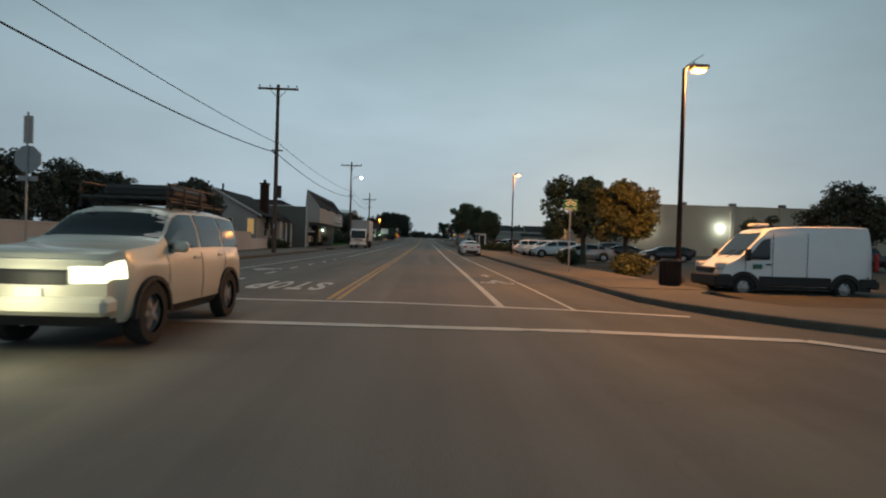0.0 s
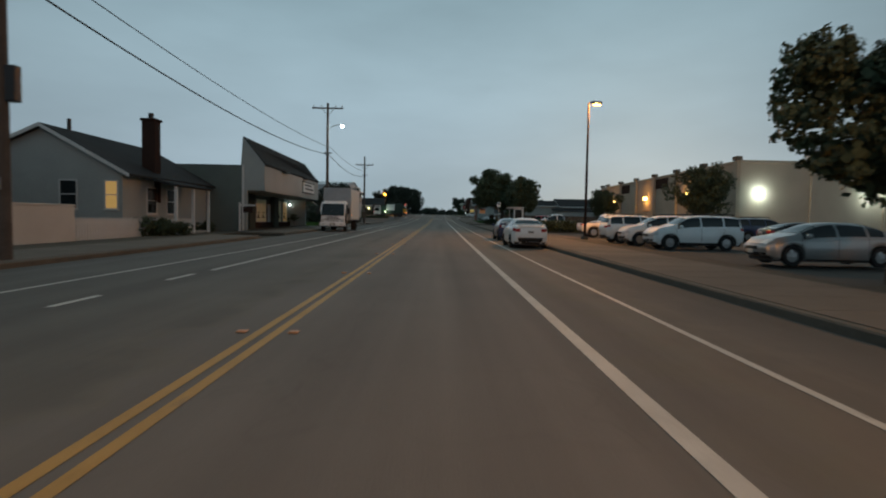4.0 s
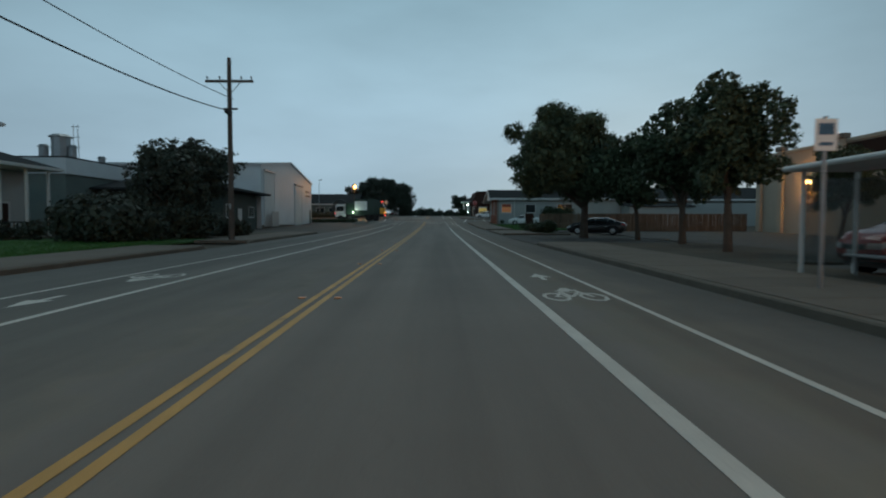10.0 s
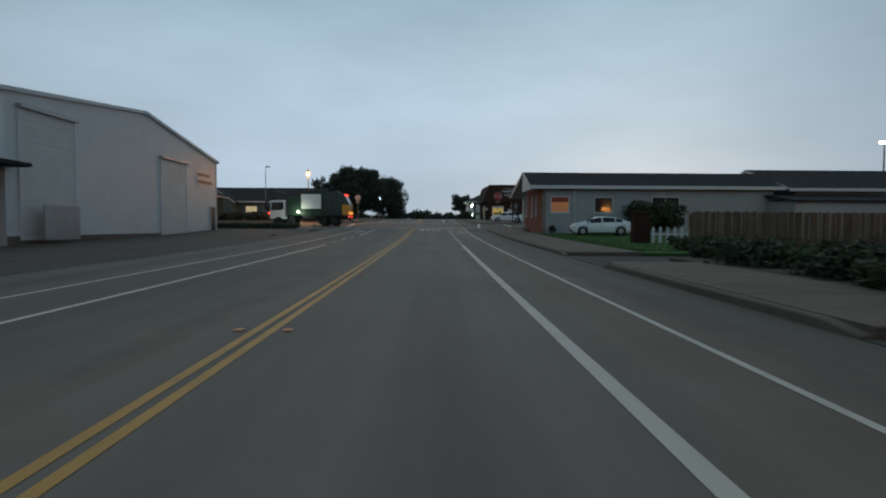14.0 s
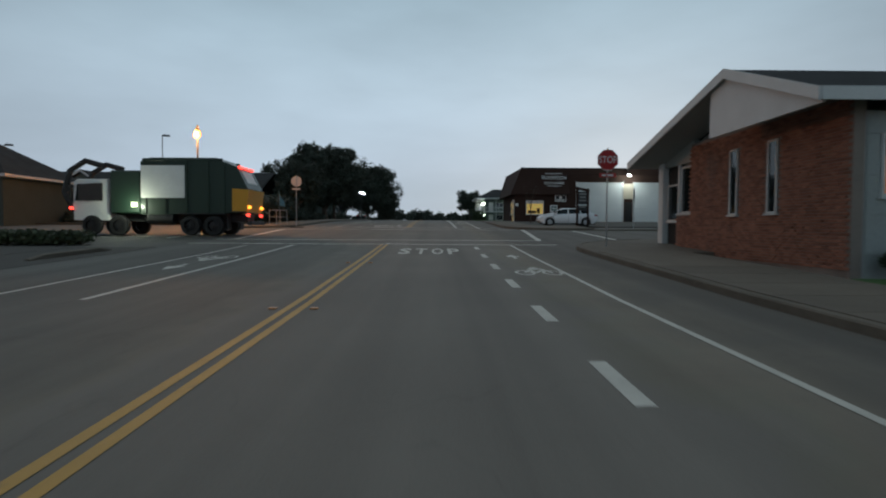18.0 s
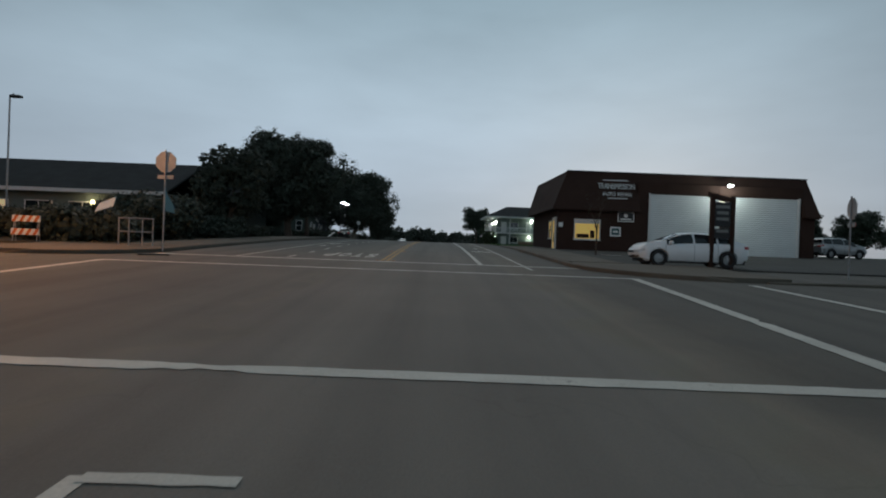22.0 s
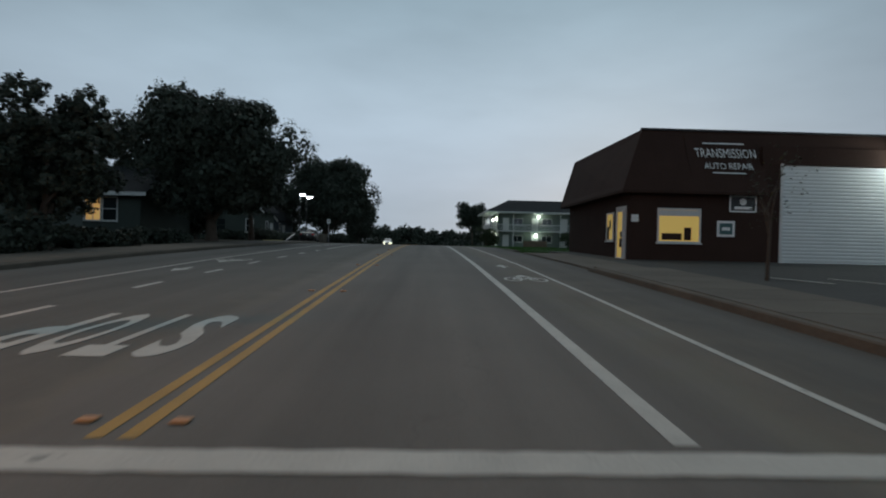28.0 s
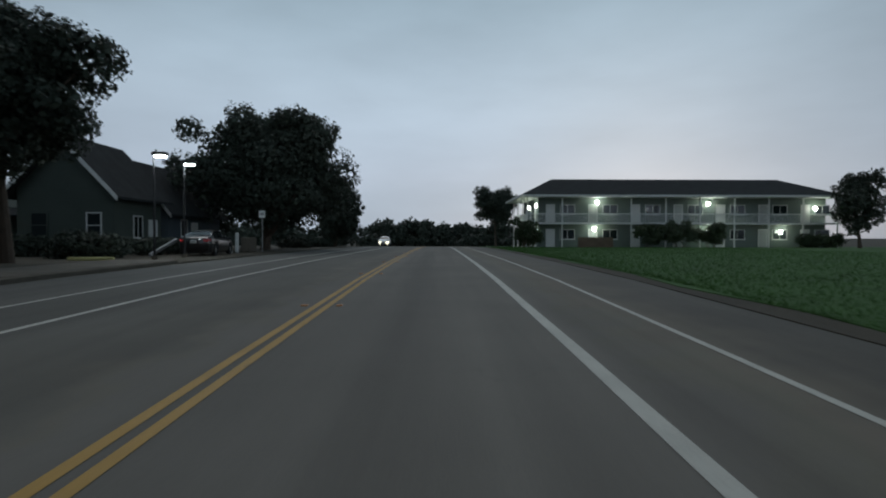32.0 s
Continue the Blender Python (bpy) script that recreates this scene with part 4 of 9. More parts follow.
pl_ = part("porch_lamp", Shape().bevel(-25.0, 0.3, 3.35, -24.7, 0.5, 3.6, 0.03), glow("porch_lamp_glow", (0.95, 1.0, 0.9), 14), h2, "lit white porch lamp")
lamp_light((-24.8, 121.9, G(122) + 3.5), 60, (0.92, 1.0, 0.88), 0.1)
rl = Shape()
for i in range(14):
    rl.box(-22.3, 0.7 + i * 0.3, 0.3, -22.26, 0.74 + i * 0.3, 1.15)
rl.box(-22.32, 0.6, 1.13, -22.22, 4.9, 1.2)
part("porch_railing", rl, DARKMETAL, h2)

# -- long low warehouse with roof vents
w0 = thing("low_warehouse", "long low pale warehouse with roof vents and dark lower wall", "warehouse", 0, 148.0)
part("wall", walls(-60, -6, -31.0, 30.0, 5.2), SIDING_GREEN, w0)
part("roof_band", Shape().box(-60.2, -6.2, 5.2, -30.8, 30.2, 6.6), METAL_PALE, w0)
part("roof", slope([(-60.2, -6.2, 6.75), (-60.2, 30.2, 6.75), (-30.8, 30.2, 6.75), (-30.8, -6.2, 6.75)]), ROOF_DARK, w0)
for x, y, r, h in ((-32.6, -4, 0.8, 2.0), (-31.4, -4.2, 0.32, 1.0), (-34.2, -4, 0.4, 1.1), (-32.4, 12, 0.45, 0.9), (-33, 3, 0.35, 0.8)):
    v = part("roof_vent", Shape().tube((x, y, 6.7), (x, y, 6.7 + h), r, r, 10), GREYMETAL, w0)
    part("vent_cap", Shape().tube((x, y, 6.7 + h), (x, y, 6.95 + h), r * 1.3, r * 0.8, 10), GREYMETAL, v)
mast = Shape()
for dx in (-0.3, 0.3):
    mast.tube((-32.5 + dx, -2, 6.7), (-32.5 + dx * 0.6, -2, 10.2), 0.04, 0.03, 5)
for z in (8.0, 9.0, 10.0):
    mast.tube((-32.9, -2, z), (-32.1, -2, z), 0.03, 0.03, 5)
part("antenna_mast", mast, GREYMETAL, w0)

# -- low grey office with a dark hipped roof
of = thing("low_office", "low grey office with a dark hipped roof", "office", 0, 152.0)
part("wall", walls(-36.0, -5.2, -18.9, 5.2, 4.0), SIDING_DARK, of)
siding(of, "x+", -18.9, -5.2, 5.2, 0.3, 3.95, SIDING_DARK, 0.3)
siding(of, "y-", -5.2, -35.9, -19.0, 0.3, 3.95, SIDING_DARK, 0.3)
hip(of, -36.0, -5.2, -18.9, 5.2, 4.15, 1.3, 1.3, edge=ROOF_DARK)
window(of, "x+", -18.9, 2.4, 4.2, 1.4, 2.6, PANE, (2, 1))
window(of, "x+", -18.9, -4.4, -2.6, 1.3, 2.7, PANE, (2, 1))
door(of, "x+", -18.9, -1.0, 0.0, 2.2, TRIM)
window(of, "y-", -5.2, -23.5, -21.9, 1.3, 2.6, PANE, (2, 1))
window(of, "y-", -5.2, -27.5, -25.5, 1.3, 2.6, PANE, (2, 1))

# -- white sheet-metal warehouse, gable to the street
wh = thing("warehouse", "tall pale sheet-metal warehouse with two roller doors", "warehouse", 0, 173.0)
wh.matrix_world = Matrix.Translation((0.078, 171.2, G(171.2))) @ Matrix.Scale(0.963, 4)
prof = [(-13.6, -0.8), (14.0, -0.8), (14.0, 7.0), (0.3, 9.05), (-13.6, 7.6)]
part("wall", Shape().prism(prof, 0, -48, -19.4), METAL_PALE, wh)
part("roof_slope", slope([(-48.2, 0.3, 9.3), (-48.2, 14.3, 7.15), (-19.2, 14.3, 7.15), (-19.2, 0.3, 9.3)], 0.22), METAL_PALE, wh)
part("roof_slope", slope([(-48.2, -13.9, 7.75), (-48.2, 0.3, 9.3), (-19.2, 0.3, 9.3), (-19.2, -13.9, 7.75)], 0.22), METAL_PALE, wh)
part("corner_trim", Shape().box(-19.4, 13.85, 0, -19.36, 14.03, 6.95), TRIM, wh)
part("base_course", Shape().box(-19.4, -13.55, -0.4, -19.34, 13.95, 0.22), CONCRETE, wh, "grey concrete footing")
for a0, a1, h in ((-12.6, -8.2, 6.9), (2.6, 7.0, 6.1)):
    d = part("roller_door", Shape().box(-19.39, a0, 0, -19.33, a1, h), SHUTTER, wh)
    f = Shape().box(-19.38, a0 - 0.12, 0, -19.3, a0, h).box(-19.38, a1, 0, -19.3, a1 + 0.12, h)
    part("door_frame", f, METAL_PALE, d)
    part("door_hood", Shape().box(-19.38, a0 - 0.2, h, -19.1, a1 + 0.2, h + 0.2), GREYMETAL, d, "grey metal hood over the door")
    sl = Shape()
    for i in range(int(h / 0.35)):
        sl.box(-19.33, a0 + 0.03, i * 0.35, -19.315, a1 - 0.03, i * 0.35 + 0.03)
    part("door_slats", sl, SHUTTER, d)
door(wh, "x+", -19.37, 12.3, 13.4, 2.6, DARKMETAL)
wsg = part("wall_sign", Shape().box(-19.36, 9.3, 4.5, -19.35, 12.9, 5.9), METAL_PALE, wh)
for i, ln in enumerate((2.8, 3.4)):
    part("sign_bar", Shape().box(-19.345, 9.5, 5.35 - 0.65 * i, -19.33, 9.5 + ln, 5.65 - 0.65 * i), DARKMETAL, wsg)
part("fence_panel", Shape().box(-18.6, -12, 0, -18.55, -9, 1.9), GREYMETAL, wh)

# -- long motel-like building past the side street, west
nm = thing("motel_office", "long low building with a dark roof and lit windows", "motel", 0, 226.0)
part("wall", walls(-70, 0, -17.0, 10, 3.0), SIDING_GREEN, nm)
part("roof_slope", slope([(-70.5, -0.9, 3.0), (-16.4, -0.9, 3.0), (-16.4, 5, 5.6), (-70.5, 5, 5.6)]), ROOF_DARK, nm)
part("roof_slope", slope([(-70.5, 5, 5.6), (-16.4, 5, 5.6), (-16.4, 10.9, 3.0), (-70.5, 10.9, 3.0)]), ROOF_DARK, nm)
fascia(nm, [(-70.5, -0.9, 3.0), (-16.4, -0.9, 3.0)], 0.25)
part("porch_wall", Shape().prism([(-37.0, -0.6), (-31.0, -0.6), (-31.0, 2.9), (-34.0, 4.9), (-37.0, 2.9)], 1, -2.0, 0.5), SIDING_GREEN, nm)
part("porch_roof", slope([(-37.6, -2.4, 2.75), (-34.0, -2.4, 5.15), (-34.0, 4, 5.15), (-37.6, 4, 2.75)], 0.12), ROOF_DARK, nm)
part("porch_roof", slope([(-34.0, -2.4, 5.15), (-30.4, -2.4, 2.75), (-30.4, 4, 2.75), (-34.0, 4, 5.15)], 0.12), ROOF_DARK, nm)
fascia(nm, [(-37.6, -2.42, 2.75), (-34.0, -2.42, 5.15), (-30.4, -2.42, 2.75)], 0.22)
door(nm, "y-", -2.0, -34.5, -33.5, 2.1, TRIM)
for x in (-58, -54, -50, -46, -42, -29.5, -26.5, -23.5, -20.5):
    window(nm, "y-", 0, x, x + 1.9, 0.9, 2.2, LITPALE if x in (-46, -29.5, -20.5) else PANE, (2, 1))
WALLGLOW = glow("wall_lamp_glow", (1.0, 0.85, 0.42), 14)
for x in (-56, -44, -31.6, -21.8):
    part("wall_lamp", Shape().bevel(x - 0.1, -0.16, 1.9, x + 0.1, -0.01, 2.3, 0.03), WALLGLOW, nm)
for x in (-44, -21.8):
    lamp_light((x, 225.4, G(226) + 2.1), 30, WARM, 0.1)
g3 = thing("hipped_annex", "grey building with a dark hipped roof past the side street", "house", 0, 211.0)
part("wall", walls(-60.0, -4.0, -29.2, 4.0, 3.5), SIDING_DARK, g3)
hip(g3, -60.0, -4.0, -29.2, 4.0, 3.6, 3.1, 0.7)
for x in (-46.0, -40.0, -33.5):
    window(g3, "y-", -4.0, x, x + 1.7, 1.1, 2.4, PANE, (2, 1))

# -- gabled houses, west, after the crossing
SIDING_BLUE = mat("siding_blue_grey", (0.085, 0.105, 0.12), 0.8, vary=0.15, scale=0.7, fine=18, bump=0.2, spec=0.2)
for gx, gyy, wd, hh, rise, dp, lit, SKIN in ((-19.5, 269.3, 5.6, 3.9, 2.9, 4.0, False, SIDING_DARK), (-19.6, 276.6, 5.0, 3.2, 3.1, 8.0, False, SIDING_BLUE), (-30.5, 267.0, 9.0, 3.0, 3.0, 7.5, True, SIDING_DARK)):
    hs = thing("house", "dark green-grey house with a steep pale-trimmed gable", "house", gx, gyy)
    w2 = wd / 2
    part("wall", Shape().prism([(-w2, -0.6), (w2, -0.6), (w2, hh), (0, hh + rise), (-w2, hh)], 1, -1.5, dp), SKIN, hs)
    siding(hs, "y-", -1.5, -w2 + 0.1, w2 - 0.1, 0.3, hh, SKIN)
    part("roof_slope", slope([(-w2 - 0.6, -2.2, hh - 0.5), (0, -2.2, hh + rise + 0.2), (0, dp + 0.5, hh + rise + 0.2), (-w2 - 0.6, dp + 0.5, hh - 0.5)], 0.16), ROOF_DARK, hs)
    part("roof_slope", slope([(0, -2.2, hh + rise + 0.2), (w2 + 0.6, -2.2, hh - 0.5), (w2 + 0.6, dp + 0.5, hh - 0.5), (0, dp + 0.5, hh + rise + 0.2)], 0.16), ROOF_DARK, hs)
    fascia(hs, [(-w2 - 0.6, -2.22, hh - 0.5), (0, -2.22, hh + rise + 0.2), (w2 + 0.6, -2.22, hh - 0.5)], 0.3)
    window(hs, "y-", -1.53, w2 - 1.6, w2 - 0.7, 1.0, 2.5, LITPALE if lit else PANE, (1, 2), frame_m=None if lit else TRIM)
    window(hs, "y-", -1.53, -w2 + 0.8, -w2 + 1.8, 1.0, 2.5, PANE, (1, 2), frame_m=SIDING_DARK)
    window(hs, "x+", w2, 0.5, 1.6, 1.0, 2.4, PANE, (2, 1))
    door(hs, "x+", w2, 2.4, 3.3, 2.1, TRIM)
    if lit:
        part("porch_lamp", Shape().ball((w2 + 0.14, -0.6, 2.3), 0.11, 8, 6), glow("porch_bulb", (1.0, 0.72, 0.22), 10), hs)
        lamp_light((gx + w2 + 0.4, gyy - 0.6, G(gyy) + 2.3), 18, WARM, 0.08)

# -- low house with its eave to the street corner, west
eh = thing("house", "dark low house with a white eave and a lit window", "house", 0, 243.4)
part("wall", walls(-32.0, 0, -17.6, 8.0, 3.2), SIDING_DARK, eh)
siding(eh, "y-", 0, -31.9, -17.7, 0.3, 3.0, SIDING_DARK)
part("roof_slope", slope([(-32.6, -0.7, 3.3), (-16.9, -0.7, 3.3), (-16.9, 4.0, 5.6), (-32.6, 4.0, 5.6)], 0.14), ROOF_DARK, eh)
part("roof_slope", slope([(-32.6, 4.0, 5.6), (-16.9, 4.0, 5.6), (-16.9, 8.7, 3.3), (-32.6, 8.7, 3.3)], 0.14), ROOF_DARK, eh)
part("gable", Shape().prism([(0.0, 3.2), (8.0, 3.2), (4.0, 5.3)], 0, -17.8, -17.6), SIDING_DARK, eh)
fascia(eh, [(-32.6, -0.72, 3.32), (-16.9, -0.72, 3.32)], 0.26)
window(eh, "y-", -0.03, -21.3, -20.2, 1.35, 3.0, LITPANE, (2, 2), label="window lit yellow from inside")
window(eh, "y-", -0.03, -22.3, -21.35, 1.35, 3.0, PANE, (1, 2))
window(eh, "y-", -0.03, -20.15, -19.1, 1.35, 3.0, PANE, (1, 2))
part("porch_lamp", Shape().bevel(-20.83, -0.22, 2.72, -20.67, -0.1, 2.95, 0.03), glow("porch_lantern", (1.0, 0.62, 0.12), 5), eh, "lit amber porch lantern")

# -- large beige building with pilasters, east
CAPSTONE = mat("cap_stucco", (0.17, 0.15, 0.125), 0.9, vary=0.2, scale=1.0, fine=20, bump=0.3)
bb = thing("big_store", "large plain beige stucco building with capped pilasters", "store", 0, 96.0)
part("wall", walls(34.0, 0.0, 85.0, 51.0, 7.7), STUCCO_BEIGE, bb)
part("parapet", Shape().bevel(33.88, -0.12, 7.7, 85.1, 51.1, 8.0, 0.04), STUCCO_BEIGE, bb)
for y in (0.4, 8.2, 16.0, 23.8, 31.6, 39.4, 47.2, 50.6):
    pp = part("pilaster", Shape().bevel(33.7, y - 0.35, -0.5, 34.0, y + 0.35, 8.0, 0.03), STUCCO_BEIGE, bb)
    part("cap", Shape().bevel(33.55, y - 0.5, 8.0, 34.2, y + 0.5, 8.42, 0.05), CAPSTONE, pp)
for x in (41.9, 49.8, 57.7, 65.6, 73.5):
    pp = part("pilaster", Shape().bevel(x - 0.35, -0.3, -0.5, x + 0.35, 0.0, 8.0, 0.03), STUCCO_BEIGE, bb)
    part("cap", Shape().bevel(x - 0.5, -0.45, 8.0, x + 0.5, 0.2, 8.42, 0.05), CAPSTONE, pp)
for y in (19.0, 35.0):
    part("louvre_panel", Shape().box(33.95, y, 6.2, 33.985, y + 4.5, 7.6), DARKBROWN, bb)
SODGLOW, LEDGLOW = glow("sodium_glow", (1.0, 0.52, 0.14), 30), glow("led_glow", (0.9, 0.97, 1.0), 30)
for y in (27.0, 43.0, 12.0):
    wlp = part("wall_lamp", Shape().bevel(33.55, y - 0.22, 4.75, 33.95, y + 0.22, 5.15, 0.04), SODGLOW, bb, "lit sodium wall lamp")
    part("lamp_hood", Shape().bevel(33.5, y - 0.28, 5.15, 34.0, y + 0.28, 5.3, 0.03), DARKMETAL, wlp)
    lamp_light((33.2, 96.0 + y, G(96) + 4.9), 220, SODIUM, 0.15)
    part("trellis", Shape().box(33.9, y - 1.0, 3.0, 33.97, y + 1.0, 3.1), DARKBROWN, bb)
for x in (36.1, 48.0):
    part("wall_lamp", Shape().bevel(x - 0.4, -0.35, 4.35, x + 0.4, -0.02, 4.75, 0.04), LEDGLOW, bb, "lit white wall lamp")
    lamp_light((x, 95.2, G(96) + 4.4), 160, (0.95, 1.0, 0.9), 0.2)
d = door(bb, "x-", 34.0, 10.0, 11.2, 2.3, DARKBROWN)

# -- low house with a brick corner, east
bh = thing("house", "low grey house with a brick side wall and dark low roof", "house", 0, 185.1)
part("wall", walls(11.6, -7.0, 31.0, 3.7, 3.5), SIDING_GREY, bh)
part("gable", Shape().prism([(-7.0, 3.5), (3.7, 3.4), (-3.7, 5.0)], 0, 11.6, 31.0), SIDING_GREY, bh)
part("roof_slope", slope([(10.2, -7.7, 3.82), (31.6, -7.7, 3.82), (31.6, -3.7, 5.30), (10.2, -3.7, 5.30)], 0.16), ROOF_DARK, bh)
part("roof_slope", slope([(10.2, -3.7, 5.30), (31.6, -3.7, 5.30), (31.6, 4.1, 3.56), (10.2, 4.1, 3.56)], 0.16), ROOF_DARK, bh)
fascia(bh, [(10.15, 4.1, 3.60), (10.15, -3.7, 5.33), (10.15, -7.7, 3.86), (31.6, -7.72, 3.86)], 0.28, 0.05)
part("eave_soffit", slope([(10.22, -3.7, 5.11), (11.6, -3.7, 5.11), (11.6, 4.05, 3.38), (10.22, 4.05, 3.38)], 0.02), SIDING_GREY, bh)
part("gable_board", Shape().prism([(-7.6, 3.55), (-2.7, 3.55), (-2.7, 4.86), (-3.7, 5.1), (-7.6, 3.74)], 0, 10.25, 10.32), TRIM, bh)
siding(bh, "y-", -7.0, 11.7, 30.9, 0.3, 3.5, SIDING_GREY, 0.9)
window(bh, "y-", -7.02, 12.0, 13.6, 1.6, 3.0, glow("room_glow", (0.95, 0.34, 0.12), 0.035), (1, 1), label="window lit orange from inside")
window(bh, "y-", -7.02, 15.7, 17.3, 1.6, 2.95, PANE, (1, 1))
window(bh, "y-", -7.02, 20.6, 23.0, 1.5, 3.0, PANE, (2, 1))
part("downpipe", Shape().tube((14.0, -7.12, 0), (14.0, -7.12, 3.6), 0.05, 0.05, 6), TRIM, bh)
part("curtain", Shape().box(12.1, -7.045, 2.5, 13.5, -7.035, 2.9), mat("curtain", (0.3, 0.08, 0.05), 0.9), bh)
brick_face = part("brick_wall", Shape().box(11.32, -7.1, -0.3, 11.58, 0.8, 3.9).box(11.32, 0.8, -0.3, 11.58, 2.0, 1.38), MORTAR, bh, "red brick side wall")
for a0 in (-4.4, -2.4):
    window(bh, "x-", 11.3, a0, a0 + 0.45, 1.3, 3.3, PANE, (1, 1), fw=0.05)
window(bh, "x-", 11.5, 0.86, 1.95, 1.45, 3.2, PANE, (1, 1))
part("half_wall_coping", Shape().bevel(11.28, 0.8, 1.38, 11.6, 2.02, 1.45, 0.01), TRIM, bh)
part("entry_recess", Shape().box(11.54, 2.05, 0, 11.58, 3.3, 3.3), DARKVOID, bh)
window(bh, "x-", 11.5, 2.15, 3.2, 1.15, 2.6, PANE, (1, 1))
part("entry_head", Shape().box(11.4, 0.8, 3.3, 11.59, 3.7, 4.1), SIDING_GREY, bh)
part("corner_post", Shape().bevel(11.3, 3.3, -0.2, 11.62, 3.75, 3.5, 0.02), TRIM, bh)
part("post", Shape().bevel(11.38, 1.95, 1.4, 11.5, 2.08, 3.3, 0.01), TRIM, bh)
BRICK_HOUSE = bh, brick_face

far1 = thing("house", "long low grey building with a dark gable roof", "house", 0, 186.3)
part("wall", walls(33.0, -8.0, 62.0, 4.0, 3.6), SIDING_GREY, far1)
part("roof_slope", slope([(32.0, -9.0, 3.7), (62.5, -9.0, 3.7), (62.5, -2.0, 5.9), (32.0, -2.0, 5.9)]), ROOF_DARK, far1)
part("roof_slope", slope([(32.0, -2.0, 5.9), (62.5, -2.0, 5.9), (62.5, 5, 3.7), (32.0, 5, 3.7)]), ROOF_DARK, far1)
part("gable", Shape().prism([(-8, 3.5), (4, 3.5), (-2, 5.7)], 0, 33, 33.2), SIDING_GREY, far1)
fascia(far1, [(31.95, 5, 3.7), (31.95, -2, 5.9), (31.95, -9, 3.7), (62.5, -9.02, 3.7)], 0.25)
part("lean_to", Shape().box(30.5, -12, -0.5, 40, -8, 2.5), SIDING_PALE, far1)
part("lean_to_roof", slope([(30.2, -12.4, 2.55), (40.2, -12.4, 2.55), (40.2, -8, 3.2), (30.2, -8, 3.2)]), ROOF_DARK, far1)
part("side_wing", Shape().box(40.2, -11, -0.5, 60, -8, 3.0), SIDING_PALE, far1)

# -- wooden fence
fn = thing("wooden_fence", "tall weathered brown board fence", "fence", 0, 160.0)
def fence_run(x0, y0, x1, y1, h=1.8):
    ln = math.hypot(x1 - x0, y1 - y0)
    n = int(ln / 0.155)
    tn = math.degrees(math.atan2(y1 - y0, x1 - x0))
    for i in range(n):
        k = (i + 0.5) / n
        x, y = x0 + (x1 - x0) * k, y0 + (y1 - y0) * k
        if i < 3 or i % 120 == 0:
            me = Shape().bevel(-0.07, -0.012, 0.03, 0.07, 0.012, h + 0.03 * (i % 3), 0.008).mesh("board", WOODFENCE)
            FENCE_BOARDS.append(me)
        ob = new("board", FENCE_BOARDS[i % len(FENCE_BOARDS)])
        ob.parent = fn
        ob.matrix_local = pose(x, y - 160.0, G(y) - G(160), 0, random.uniform(-1, 1), tn)
    for k in range(int(ln / 2.4) + 1):
        q = min(1, k * 2.4 / ln)
        x, y = x0 + (x1 - x0) * q, y0 + (y1 - y0) * q
        part("fence_post", Shape().bevel(x - 0.05, y - 160.0 + 0.03, G(y) - G(160), x + 0.05, y - 160.0 + 0.13, G(y) - G(160) + h - 0.1, 0.01), WOODFENCE, fn)


FENCE_BOARDS = []
fence_run(13.9, 156.0, 28.0, 157.5)
fence_run(17.5, 148.2, 33.8, 148.6)
bw = thing("block_pier", "dark square masonry pier", "pier", 13.6, 161.5)
part("pier", Shape().bevel(-0.45, -0.3, -0.2, 0.45, 0.3, 1.75, 0.03), DARKBROWN, bw)
part("cap", Shape().bevel(-0.5, -0.35, 1.75, 0.5, 0.35, 1.85, 0.02), DARKBROWN, bw)
wp = thing("picket_fence", "short low white picket fence", "fence", 14.2, 161.2)
for i in range(7):
    part("picket", Shape().prism([(-0.08 + i * 0.4, 0.0), (0.08 + i * 0.4, 0.0), (0.08 + i * 0.4, 0.95), (i * 0.4, 1.08), (-0.08 + i * 0.4, 0.95)], 1, -0.012, 0.012), TRIM, wp)
part("rail", Shape().box(-0.1, 0.013, 0.6, 2.6, 0.05, 0.7), TRIM, wp)

# -- repair shop: dark mansard over two roller doors
ar = thing("repair_shop", "dark brown repair shop with a mansard and two roller doors", "garage", 0, 226.6)
ar.matrix_world = Matrix.Translation((-0.176, 230.0, G(230) - 0.06)) @ Matrix.Scale(1.088, 4)
X0, X1, D = 10.4, 28.6, 10.1
part("wall", Shape().box(X0, 0, -0.8, 16.0, D, 3.1), DARKBROWN, ar)
part("wall", Shape().box(27.7, 0, -0.8, X1, D, 3.1), DARKBROWN, ar)
part("wall", Shape().box(16.0, 0, -0.8, 27.7, 0.25, 0.0), DARKBROWN, ar)
part("door_header", Shape().box(16.0, 0.02, 4.25, 27.7, 0.25, 5.0), DARKBROWN, ar)
part("pier", Shape().box(21.75, -0.01, 0.0, 22.85, 0.3, 5.0), DARKBROWN, ar)
part("back_wall", Shape().box(16.0, D - 0.25, -0.8, 27.7, D, 5.0), DARKBROWN, ar)
